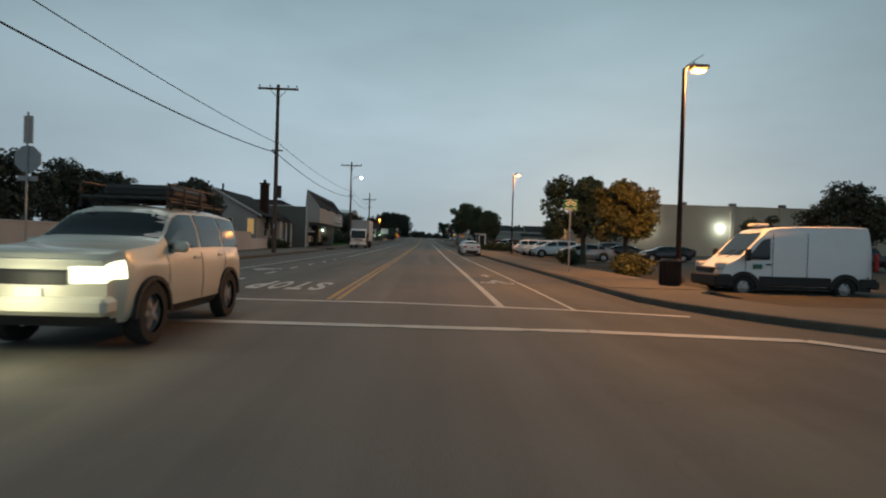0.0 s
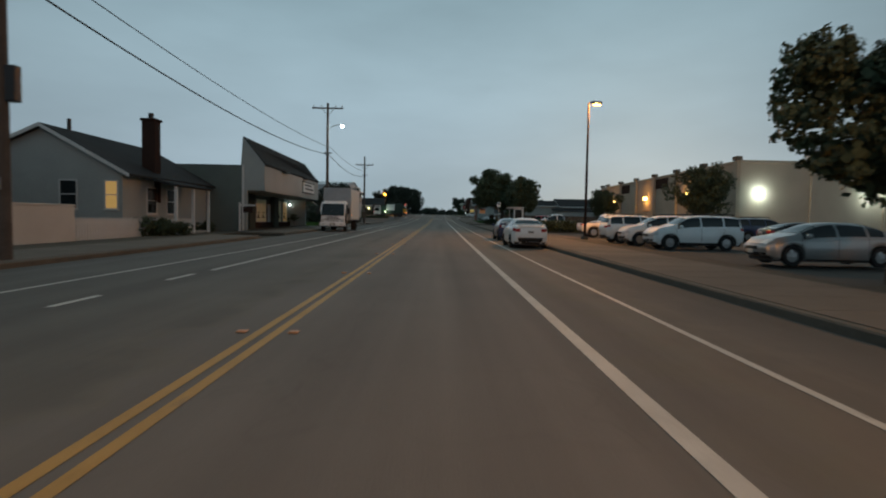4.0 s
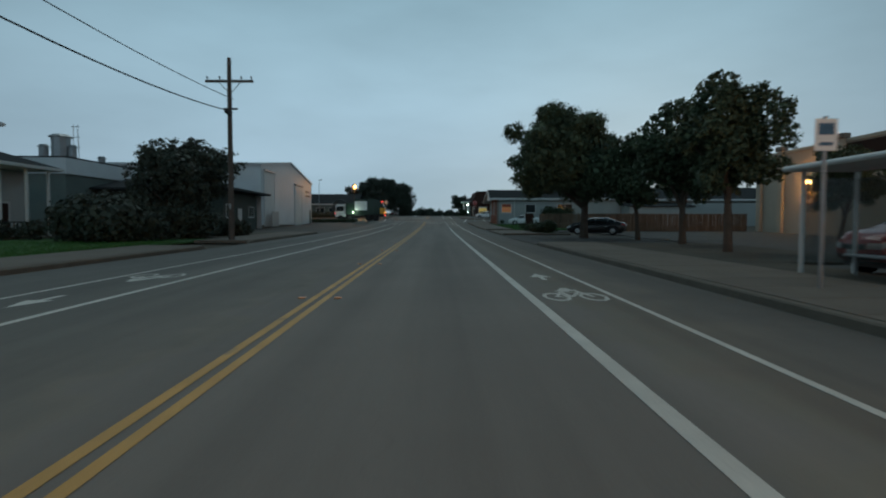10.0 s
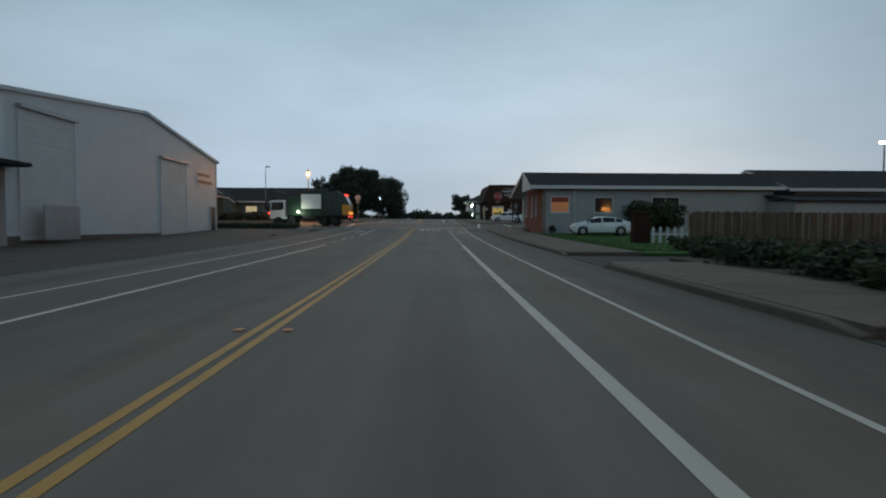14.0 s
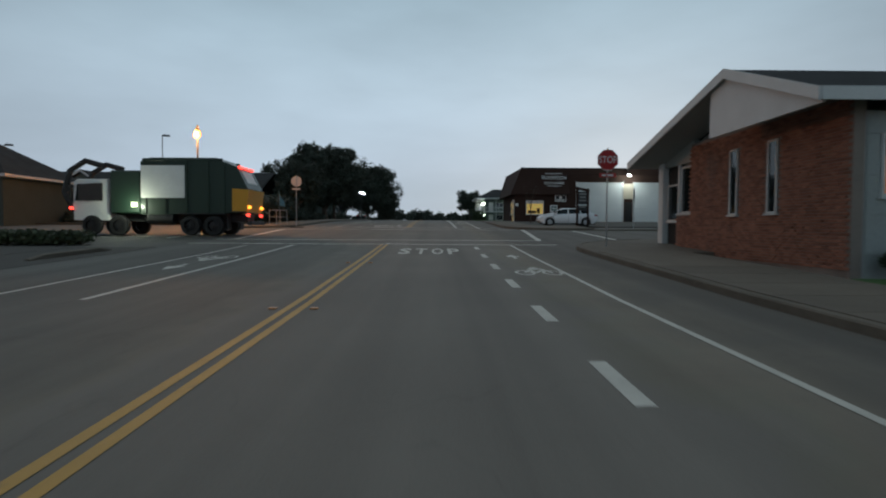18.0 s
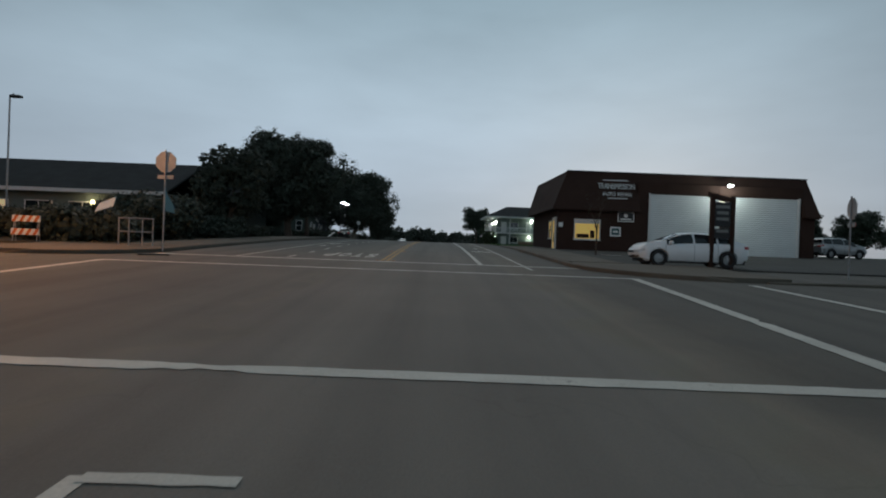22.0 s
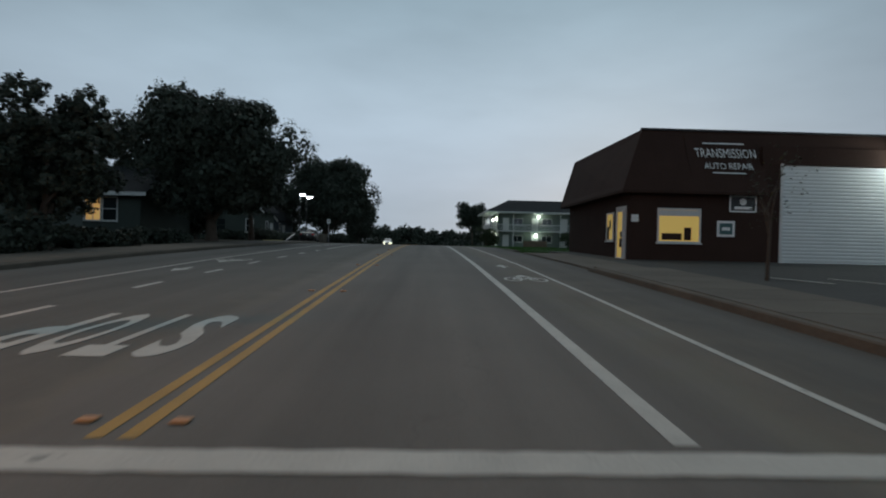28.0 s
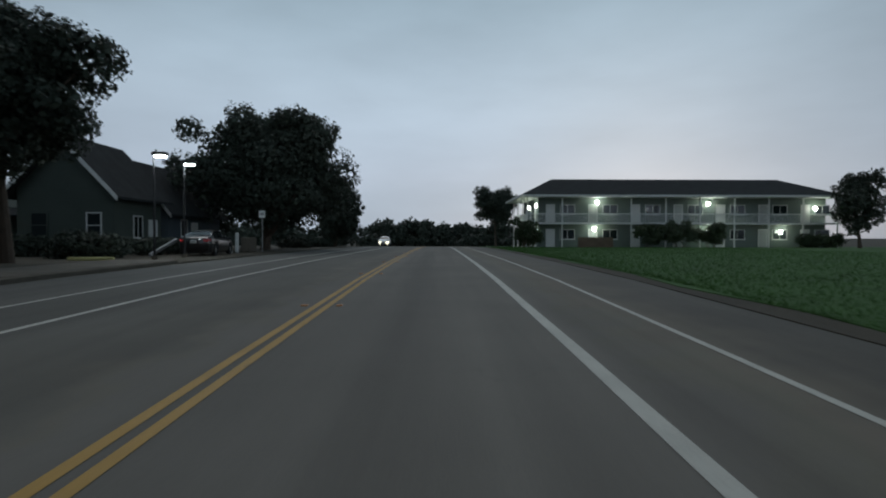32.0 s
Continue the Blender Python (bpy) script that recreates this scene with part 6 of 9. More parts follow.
class Body:
    """A car's skin as a surface over the way along the car and round its section (0 sill, 4 belt, 8 roof, 16 other sill)."""

    def __init__(self, kind):
        self.L, self.W, self.H, self.r, self.wf, self.wr, self.base, self.roof = CARS[kind]
        self.top = rounded(ROOFLINE[kind], 3)
        tail, mid, nose = BELT[kind]
        h = self.L / 2
        self.belt = rounded([(-h, tail - 0.06), (-h + 0.5, tail), (0.2, mid), (h * 0.55, mid - 0.06), (h - 0.2, nose + 0.08), (h, nose)], 2)

    def low(self, x):
        z = self.base + 0.10 * ease(0.86, 1.0, abs(x) / (self.L / 2))
        for wx in (self.wf, self.wr):
            d = abs(x - wx) / (self.r * 1.14)
            if d < 1:
                z = max(z, self.r + self.r * 1.14 * math.sqrt(1 - d * d) - 0.02)
        return z

    def at(self, x, k, lift=0.0):
        """The point of the skin at x and k, pushed out by lift."""
        zt = float(np.interp(x, [p[0] for p in self.top], [p[1] for p in self.top]))
        zb = min(float(np.interp(x, [p[0] for p in self.belt], [p[1] for p in self.belt])), zt - 0.03)
        zl = min(self.low(x), zb - 0.12)
        e = abs(x) / (self.L / 2)
        w = self.W / 2 * (1 - 0.05 * e * e - 0.12 * ease(0.80, 1.0, e))
        h = zt - zb
        rw = 0.90 * w + (self.roof - 0.90 * w) * ease(0.08, 0.95, h / (self.H - 0.95))
        b = 0.945 * w
        d = zb - zl
        pts = [(0.89 * w, zl), (0.975 * w, zl + 0.14 * d), (w, zl + 0.52 * d), (0.985 * w, zb - 0.16 * d), (b, zb), ((b + rw) / 2 + 0.018 * min(1, h * 3), zb + 0.50 * h), (rw, zb + 0.88 * h), (rw * 0.70, zb + 0.975 * h), (0, zt)]
        sg = 1
        if k > 8:
            k, sg = 16 - k, -1
        i = min(7, int(k))
        q = k - i
        y, z = pts[i][0] * (1 - q) + pts[i + 1][0] * q, pts[i][1] * (1 - q) + pts[i + 1][1] * q
        pull = float(np.interp(k, range(9), (0.12, 0.04, 0.0, 0.0, 0.03, 0.05, 0.06, 0.06, 0.06)))
        fx = ease(0.78, 1.0, e) * (0.16 * (y / w) ** 2 + pull)
        return Vector((x - math.copysign(fx, x) + math.copysign(lift, x) * (e > 0.96), sg * (y + (lift if k < 6 else 0)), z + (lift if k > 4.5 else 0)))

    def end(self, side, s, k, lift=0.0):
        """The point of the nose (side 1) or tail (-1) at s (-1 to 1 across) and k (0 sill to 7 top)."""
        x = side * self.L / 2
        p = self.at(x, k)
        y = abs(p.y) * s
        w = self.W / 2 * 0.83
        base = abs(p.x) + 0.16 * (p.y / w) ** 2
        return Vector((side * (base - 0.16 * (y / w) ** 2 + lift), -y, p.z))

    def shell(self):
        s = Shape()
        h = self.L / 2
        xs = {round(-h + self.L * i / 44, 3) for i in range(45)} | {-h + 0.02, h - 0.02}
        for wx in (self.wf, self.wr):
            xs |= {round(wx + self.r * 1.14 * math.sin(radians(a)), 3) for a in (-90.5, -89, -75, -55, -30, 0, 30, 55, 75, 89, 90.5)}
        xs |= {round(p[0], 3) for p in self.top[4:-4:3]}
        xs = sorted(xs)
        for x in xs:
            s.v += [tuple(self.at(x, k)) for k in range(17)]
        for i in range(len(xs) - 1):
            s.f += [(i * 17 + k, i * 17 + k + 1, i * 17 + k + 18, i * 17 + k + 17) for k in range(16)]
        for side in (-1, 1):
            s.add(*grid([[self.end(side, -1 + q / 4, k) for q in range(9)] for k in range(8)]))
        return s

    def patch(self, shape, x0, x1, k0, k1, nx=5, nk=3, lift=0.008, thick=0.02, lean=0.0):
        """A thin piece that follows the skin, on both faces closed; lean shifts its upper edge along the car."""
        rows = [[(x0 + (x1 - x0) * i / nx + lean * j / nk, k0 + (k1 - k0) * j / nk) for i in range(nx + 1)] for j in range(nk + 1)]
        return slab(shape, [[self.at(x, k, lift) for x, k in r] for r in rows], [[self.at(x, k, lift - thick) for x, k in r] for r in rows])

    def end_patch(self, shape, side, s0, s1, k0, k1, lift=0.010, thick=0.03):
        rows = [[(s0 + (s1 - s0) * i / 4, k0 + (k1 - k0) * j / 3) for i in range(5)] for j in range(4)]
        return slab(shape, [[self.end(side, s, k, lift) for s, k in r] for r in rows], [[self.end(side, s, k, lift - thick) for s, k in r] for r in rows])


def grid(rows):
    m = len(rows[0])
    return [tuple(p) for r in rows for p in r], [(j * m + i, j * m + i + 1, (j + 1) * m + i + 1, (j + 1) * m + i) for j in range(len(rows) - 1) for i in range(m - 1)]


def slab(shape, outer, inner):
    """A closed thin piece between two like grids of points."""
    n, m = len(outer), len(outer[0])
    v, f = grid(outer)
    v2, f2 = grid(inner)
    o = len(v)
    rim = [(0, i) for i in range(m)] + [(j, m - 1) for j in range(1, n)] + [(n - 1, i) for i in range(m - 2, -1, -1)] + [(j, 0) for j in range(n - 2, 0, -1)]
    ids = [j * m + i for j, i in rim]
    side = [(a, b, b + o, a + o) for a, b in zip(ids, ids[1:] + ids[:1])]
    return shape.add(v + v2, f + [tuple(i + o for i in reversed(q)) for q in f2] + side)


def car(kind, x, y, turn, body, label, category="car", lift=0.0, lights=False, group=""):
    """A parked car; its front looks along +x before it is turned."""
    c = Body(kind)
    L, W, Hh, r, wf, wr, base = c.L, c.W, c.H, c.r, c.wf, c.wr, c.base
    h = L / 2
    tall = kind in ("suv", "offroad", "pickup")
    t = thing(category.replace(" ", "_"), label, category, x, y, G(y) + lift, turn, group)
    part("body", c.shell(), body, t, smooth=True)
    part("underside", Shape().box(-h + 0.30, -W / 2 + 0.16, base - 0.05, h - 0.35, W / 2 - 0.16, 0.62), BLACKTRIM, t)
    tops = ROOFLINE[kind]
    scr = {"sedan": (0.60, 1.24), "sport": (0.56, 1.14), "hatch": (0.62, 1.19), "suv": (0.58, 1.12), "offroad": (0.56, 0.98), "pickup": (0.42, 1.06)}[kind]
    back = {"sedan": (-1.78, -1.10), "sport": (-1.64, -1.02), "hatch": (-1.80, -1.02), "suv": (-2.22, -2.01), "offroad": (-2.25, -2.13), "pickup": (-1.03, -0.93)}[kind]
    part("windscreen", c.patch(Shape(), *scr, 6.15, 9.85, 6, 6), CARGLASS, t)
    part("rear_window", c.patch(Shape(), *back, 6.2, 9.8, 6, 6), CARGLASS, t)
    front = {"sedan": 1.12, "sport": 1.02, "hatch": 1.08, "suv": 1.02, "offroad": 0.90, "pickup": 0.98}[kind]
    spans = {"sedan": ((-1.45, -0.98), (-0.90, -0.02), (0.06, front)), "sport": ((-1.36, -0.92), (-0.84, -0.02), (0.06, front)), "hatch": ((-1.50, -0.98), (-0.90, 0.02), (0.10, front)),
             "suv": ((-1.98, -1.22), (-1.14, -0.14), (-0.06, front)), "offroad": ((-2.06, -1.14), (-1.06, -0.18), (-0.10, front)), "pickup": ((-0.86, -0.22), (-0.14, front))}[kind]
    for sg in (0, 1):
        for a, b in spans:
            k0, k1 = (4.22, 5.85) if not sg else (11.78, 10.15)
            part("side_window", c.patch(Shape(), a, b, k0, k1, 7, 4), CARGLASS, t)
    for wx in (wf, wr):
        for sg in (-1, 1):
            wheel(t, wx, sg * (W / 2 - 0.115), r, 0.21, 5 if kind != "suv" else 6)
    lampm = HEADON if lights else HEADLENS
    for sg in (-1, 1):
        def side(k):
            return k if sg > 0 else 16 - k
        s0, s1 = sorted((-sg * 0.56, -sg * 1.0))
        k0, k1 = (2.6, 3.75) if not tall else (2.45, 3.85)
        hl = c.end_patch(Shape(), 1, s0, s1, k0, k1)
        c.patch(hl, h - 0.34, h - 0.005, side(k0 + 0.1), side(k1), 4, 2)
        part("headlight", hl, lampm, t)
        tk0, tk1 = (2.75, 4.0) if not tall else (3.0, 4.15)
        s0, s1 = sorted((-sg * 0.68, -sg * 1.0))
        tl = c.end_patch(Shape(), -1, s0, s1, tk0, tk1)
        c.patch(tl, -h + 0.005, -h + 0.30, side(tk0 + 0.15), side(tk1 - 0.1), 4, 2)
        part("tail_light", tl, TAILRED, t)
        fg = c.end_patch(Shape(), 1, *sorted((-sg * 0.70, -sg * 0.95)), 0.8, 1.5)
        part("fog_lamp", fg, BLACKTRIM if not lights else HEADON, t)
        mx = front - 0.10
        p = c.at(mx, side(4.1))
        mr = Shape().bevel(mx - 0.10, p.y + sg * 0.12 - 0.11, p.z + 0.02, mx + 0.06, p.y + sg * 0.12 + 0.09, p.z + 0.17, 0.045)
        mr.tube((mx, p.y - sg * 0.02, p.z + 0.01), (mx, p.y + sg * 0.06, p.z + 0.07), 0.028, 0.028, 6)
        part("mirror", mr, body, t)
        for a in [b for _, b in spans[:-1]] + [front + 0.02]:
            part("door_seam", c.patch(Shape(), a + 0.035, a + 0.047, side(1.0), side(4.0), 1, 6, 0.004), BLACKTRIM, t)
        for a, b in spans[-2:]:
            p = c.at(a + 0.16, side(3.45))
            part("door_handle", Shape().bevel(a + 0.06, p.y - 0.02, p.z - 0.02, a + 0.26, p.y + 0.025, p.z + 0.02, 0.01), body, t)
        part("sill_trim", c.patch(Shape(), wr + r * 1.25, wf - r * 1.25, side(0.05), side(0.9 if tall else 0.35), 4, 2), BLACKTRIM, t)
        if tall:
            for wx in (wf, wr):
                lip = Shape()
                ring = [(wx + r * 1.10 * math.cos(math.pi * i / 12), r - 0.02 + r * 1.10 * math.sin(math.pi * i / 12)) for i in range(13)]
                ring += [(wx + r * 1.24 * math.cos(math.pi * i / 12), r - 0.02 + r * 1.24 * math.sin(math.pi * i / 12)) for i in range(12, -1, -1)]
                lo, hi = sg * (W / 2 - 0.06), sg * (W / 2 + 0.006)
                lip.v = [(px, lo, pz) for px, pz in ring] + [(px, hi, pz) for px, pz in ring]
                for k in (0, 26):
                    lip.f += [(k + i, k + i + 1, k + 24 - i, k + 25 - i) for i in range(12)]
                lip.f += [(i, (i + 1) % 26, 26 + (i + 1) % 26, 26 + i) for i in range(26)]
                part("arch_lip", lip, BLACKTRIM, t)
    part("grille", c.end_patch(Shape(), 1, -0.52, 0.52, 2.3, 3.45), BLACKTRIM, t)
    part("front_intake", c.end_patch(Shape(), 1, -0.62, 0.62, 0.35, 1.55), BLACKTRIM, t)
    part("rear_bumper", c.end_patch(Shape(), -1, -0.80, 0.80, 0.1, 1.5 if kind in ("sport", "hatch") else 1.1), BLACKTRIM, t)
    pk = 2.15 if tall else 2.75
    pz = c.end(-1, 0, pk).z
    px = c.end(-1, 0, pk).x
    part("number_plate", Shape().bevel(px - 0.018, -0.155, pz - 0.075, px + 0.05, 0.155, pz + 0.075, 0.005), PLATE, t)
    part("plate_bar", Shape().box(px - 0.023, -0.115, pz - 0.03, px - 0.019, 0.115, pz + 0.02), BLACKTRIM, t)
    fx, fz = c.end(1, 0, 1.8).x, c.end(1, 0, 1.8).z
    part("front_plate", Shape().bevel(fx - 0.04, -0.155, fz - 0.07, fx + 0.022, 0.155, fz + 0.07, 0.005), PLATE, t)
    if kind in ("sport", "hatch"):
        zz = c.at(-h + 0.22, 8).z
        up = 0.07 if kind == "sport" else 0.09
        sp = Shape().bevel(-h + 0.03, -W / 2 + (0.22 if kind == "sport" else 0.34), zz + up - 0.035, -h + 0.27, W / 2 - (0.22 if kind == "sport" else 0.34), zz + up, 0.015)
        for q in (-0.5, 0.5):
            sp.bevel(-h + 0.10, q - 0.03, zz - 0.03, -h + 0.20, q + 0.03, zz + up - 0.02, 0.008)
        part("rear_spoiler", sp, body, t)
        for q in (-0.5, 0.5):
            part("exhaust_tip", Shape().tube((-h + 0.02, q, base + 0.06), (-h + 0.22, q, base + 0.06), 0.045, 0.045, 10), GREYMETAL, t)
    if kind == "pickup":
        part("bed_liner", Shape().box(-h + 0.10, -W / 2 + 0.24, 1.09, -1.16, W / 2 - 0.24, 1.135), BLACKTRIM, t)
        for sg in (-1, 1):
            part("bed_rail", Shape().bevel(-h + 0.08, sg * (W / 2 - 0.17) - 0.05, 1.07, -1.14, sg * (W / 2 - 0.17) + 0.05, 1.15, 0.015), BLACKTRIM, t)
    if kind in ("suv", "offroad"):
        for sg in (-1, 1):
            rk = Shape()
            rk.tube((-1.75, sg * 0.56, Hh + 0.045), (0.30, sg * 0.56, Hh + 0.045), 0.02, 0.02, 6)
            for q in (-1.7, -0.7, 0.25):
                rk.tube((q, sg * 0.56, Hh - 0.08), (q, sg * 0.56, Hh + 0.045), 0.018, 0.018, 5)
            part("roof_rail", rk, BLACKTRIM, t)
    return t


# oncoming off-road car beside the crossing
ov = car("offroad", -2.2, 17.2, -90, GOLD, "pale gold off-road car with lit headlamps and a roof rack", "car", 0, lights=True)
for yy in (-0.55, -0.28, 0, 0.28, 0.55):
    part("rack_slat", Shape().tube((-1.3, yy, 1.89), (0.45, yy, 1.89), 0.018, 0.018, 5), BLACKTRIM, ov)
for xx in (-1.3, -0.7, -0.1, 0.45):
    part("rack_bar", Shape().tube((xx, -0.6, 1.88), (xx, 0.6, 1.88), 0.02, 0.02, 5), BLACKTRIM, ov)
    for yy in (-0.6, 0.6):
        part("rack_foot", Shape().tube((xx, yy, 1.74), (xx, yy, 2.08), 0.015, 0.015, 5), BLACKTRIM, ov)
for yy in (-0.6, 0.6):
    part("rack_rail", Shape().tube((-1.3, yy, 2.08), (0.45, yy, 2.08), 0.02, 0.02, 5), BLACKTRIM, ov)
part("roof_box", Shape().bevel(-1.25, -0.5, 1.90, 0.1, 0.5, 2.10, 0.06), BLACKTRIM, ov, "dark load strapped on the roof rack")
part("front_bumper", Shape().bevel(2.12, -0.86, 0.46, 2.42, 0.86, 0.66, 0.05), GOLD, ov)

car("sport", 6.4, 64.7, 90, WHITE, "white sports saloon with a low boot spoiler at the kerb", group="cars parked at the east kerb")
car("hatch", 6.63, 72.9, 90, BLUE, "dark blue hatchback parked at the kerb", group="cars parked at the east kerb")
LOTCARS = [("sedan", 15.0, 54.6, 178, SILVER, "silver saloon in the parking lot"), ("suv", 14.6, 63.6, 178, WHITE, "white sport utility car in the parking lot"),
           ("suv", 14.4, 67.0, 176, WHITE, "white crossover in the parking lot, tail to the street"), ("suv", 14.2, 70.2, 2, WHITE, "white crossover in the parking lot, tail to the street"),
           ("sedan", 24.0, 60.0, 178, BLACK, "dark saloon deep in the parking lot"), ("suv", 30.0, 58.0, 175, SILVER, "grey crossover deep in the parking lot"), ("sedan", 23.5, 69.0, 0, BLACK, "dark saloon by the building"),
           ("suv", 24.5, 75.0, 0, BLUE, "dark crossover by the building"), ("pickup", 15.6, 79.6, 0, WHITE, "white pickup with its tail to the street"), ("sedan", 34.0, 80.0, 180, BLACK, "dark saloon beneath a wall lamp"),
           ("pickup", 36.0, 52.0, 180, BLACK, "dark pickup in the parking lot")]
for k, x, y, tn, m, lb in LOTCARS:
    car(k, x, y, tn, m, lb, "pickup truck" if k == "pickup" else "car", 0.05, group="cars in the parking lot")
car("pickup", 14.5, 97.0, 178, WHITE, "white pickup behind a bus shelter", "pickup truck", 0.02)
car("suv", 14.2, 104.3, 178, RED, "red crossover in the parking lot", "car", 0.05)
car("sedan", 14.5, 100.4, 178, WHITE, "white saloon between a pickup and a crossover", "car", 0.05)
car("suv", 24.5, 112.0, 176, WHITE, "white crossover in the parking lot", "car", 0.05)
car("sedan", 15.4, 138.2, 158, BLACK, "black saloon under a tree", "car", 0.02)
car("sedan", 14.9, 173.4, 174, WHITE, "white saloon on the grass beside a house", "car", 0.14)
car("sedan", 12.6, 210.8, 178, WHITE, "white saloon before the repair shop", "car", 0.06)
car("suv", 34.8, 233.0, 10, SILVER, "silver crossover beside the repair shop", "car", 0.06)
car("sedan", -11.2, 267.5, 95, BLACK, "dark saloon parked off the street", "car", 0.05)
car("suv", -6.9, 330.0, -90, WHITE, "white car at the far roadside with lit headlamps", "car", 0, lights=True)


# delivery van
def cargo_van(x, y, turn):
    t = thing("cargo_van", "white high-roof delivery van in the corner lot", "van", x, y, G(y) - 0.25, turn)
    L, W, r = 5.40, 2.05, 0.36
    top = [(L / 2, 0.62), (L / 2 - 0.03, 0.92), (L / 2 - 0.30, 1.12), (L / 2 - 0.75, 1.28), (L / 2 - 1.55, 2.20), (L / 2 - 1.95, 2.44), (-L / 2 + 0.35, 2.50), (-L / 2 + 0.06, 2.40), (-L / 2, 0.6)]
    part("body", loft_sides(side_outline(L, 0.42, rounded(top), (-1.58, 1.78), r), W, 0.16), WHITE, t, smooth=True)
    part("underside", Shape().box(-L / 2 + 0.2, -W / 2 + 0.12, 0.30, L / 2 - 0.25, W / 2 - 0.12, 0.8), BLACKTRIM, t)
    part("front_bumper", Shape().bevel(L / 2 - 0.55, -W / 2 + 0.02, 0.36, L / 2 + 0.05, W / 2 - 0.02, 0.78, 0.06), BLACKTRIM, t)
    part("grille", Shape().bevel(L / 2 - 0.25, -0.6, 0.80, L / 2 + 0.01, 0.6, 1.0, 0.03), BLACKTRIM, t)
    q = Shape()
    q.add([(L / 2 - 0.78, -0.86, 1.30), (L / 2 - 0.78, 0.86, 1.30), (L / 2 - 1.55, 0.80, 2.19), (L / 2 - 1.55, -0.80, 2.19)], [(0, 1, 2, 3)])
    q.v = [(a + 0.02, b, c + 0.02) for a, b, c in q.v]
    part("windscreen", q, CARGLASS, t)
    for sg in (-1, 1):
        w2 = Shape()
        yy = sg * (W / 2 - 0.012)
        w2.prism([(L / 2 - 1.75, 1.30), (L / 2 - 0.98, 1.30), (L / 2 - 1.5, 1.95), (L / 2 - 1.75, 2.02)], 1, yy - 0.012, yy + 0.016)
        part("side_window", w2, CARGLASS, t)
        part("headlight", Shape().bevel(L / 2 - 0.5, sg * 0.78 - 0.12, 0.92, L / 2 - 0.06, sg * 0.78 + 0.14, 1.18, 0.05), HEADLENS, t)
        part("mirror", Shape().bevel(L / 2 - 1.02, sg * (W / 2 + 0.16) - 0.1, 1.25, L / 2 - 0.86, sg * (W / 2 + 0.16) + 0.1, 1.65, 0.04), BLACKTRIM, t)
        sm = Shape()
        for k in (L / 2 - 0.95, L / 2 - 1.85, L / 2 - 3.0):
            sm = Shape().box(k, sg * (W / 2) - 0.006, 0.55, k + 0.015, sg * (W / 2) + 0.004, 2.2 if k < 1.5 else 1.25)
            part("door_seam", sm, BLACKTRIM, t)
        part("side_strip", Shape().bevel(-2.6, sg * W / 2 - 0.05, 0.43, -2.05, sg * W / 2 + 0.012, 0.74, 0.02).bevel(-1.1, sg * W / 2 - 0.05, 0.43, 1.3, sg * W / 2 + 0.012, 0.74, 0.02), BLACKTRIM, t)
        for wx in (-1.58, 1.78):
            ar_ = Shape()
            for i in range(10):
                a0, a1 = math.pi * i / 10, math.pi * (i + 1) / 10
                ar_.prism([(wx + 0.39 * math.cos(a0), 0.36 + 0.39 * math.sin(a0)), (wx + 0.53 * math.cos(a0), 0.36 + 0.53 * math.sin(a0)), (wx + 0.53 * math.cos(a1), 0.36 + 0.53 * math.sin(a1)), (wx + 0.39 * math.cos(a1), 0.36 + 0.39 * math.sin(a1))], 1, sg * W / 2 - 0.04, sg * W / 2 + 0.014)
            part("wheel_arch", ar_, BLACKTRIM, t)
        part("door_handle", Shape().bevel(L / 2 - 1.8, sg * W / 2 - 0.01, 1.12, L / 2 - 1.62, sg * W / 2 + 0.03, 1.17, 0.01), BLACKTRIM, t)
        part("tail_light", Shape().bevel(-L / 2 - 0.01, sg * 0.9 - 0.08, 1.0, -L / 2 + 0.1, sg * 0.9 + 0.08, 1.6, 0.03), TAILRED, t)
        for wx in (-1.58, 1.78):
            wheel(t, wx, sg * (W / 2 - 0.12), r, 0.23, 6)
    part("roof_vent", Shape().bevel(0.6, -0.25, 2.46, 1.1, 0.25, 2.56, 0.03), SIGNWHITE, t)
    part("wiper", Shape().tube((L / 2 - 0.74, -0.6, 1.35), (L / 2 - 1.0, 0.1, 1.62), 0.012, 0.012, 5).tube((L / 2 - 0.74, 0.1, 1.35), (L / 2 - 1.0, 0.7, 1.62), 0.012, 0.012, 5), BLACKTRIM, t)
    part("rear_bumper", Shape().bevel(-L / 2 - 0.06, -W / 2 + 0.05, 0.40, -L / 2 + 0.15, W / 2 - 0.05, 0.66, 0.04), BLACKTRIM, t)
    part("logo_patch", Shape().box(1.2, -W / 2 - 0.006, 0.98, 1.5, -W / 2 + 0.01, 1.14).box(1.2, W / 2 - 0.01, 0.98, 1.5, W / 2 + 0.006, 1.14), mat("logo_green", (0.05, 0.16, 0.10), 0.5), t)
    return t


cargo_van(14.6, 28.3, 177)


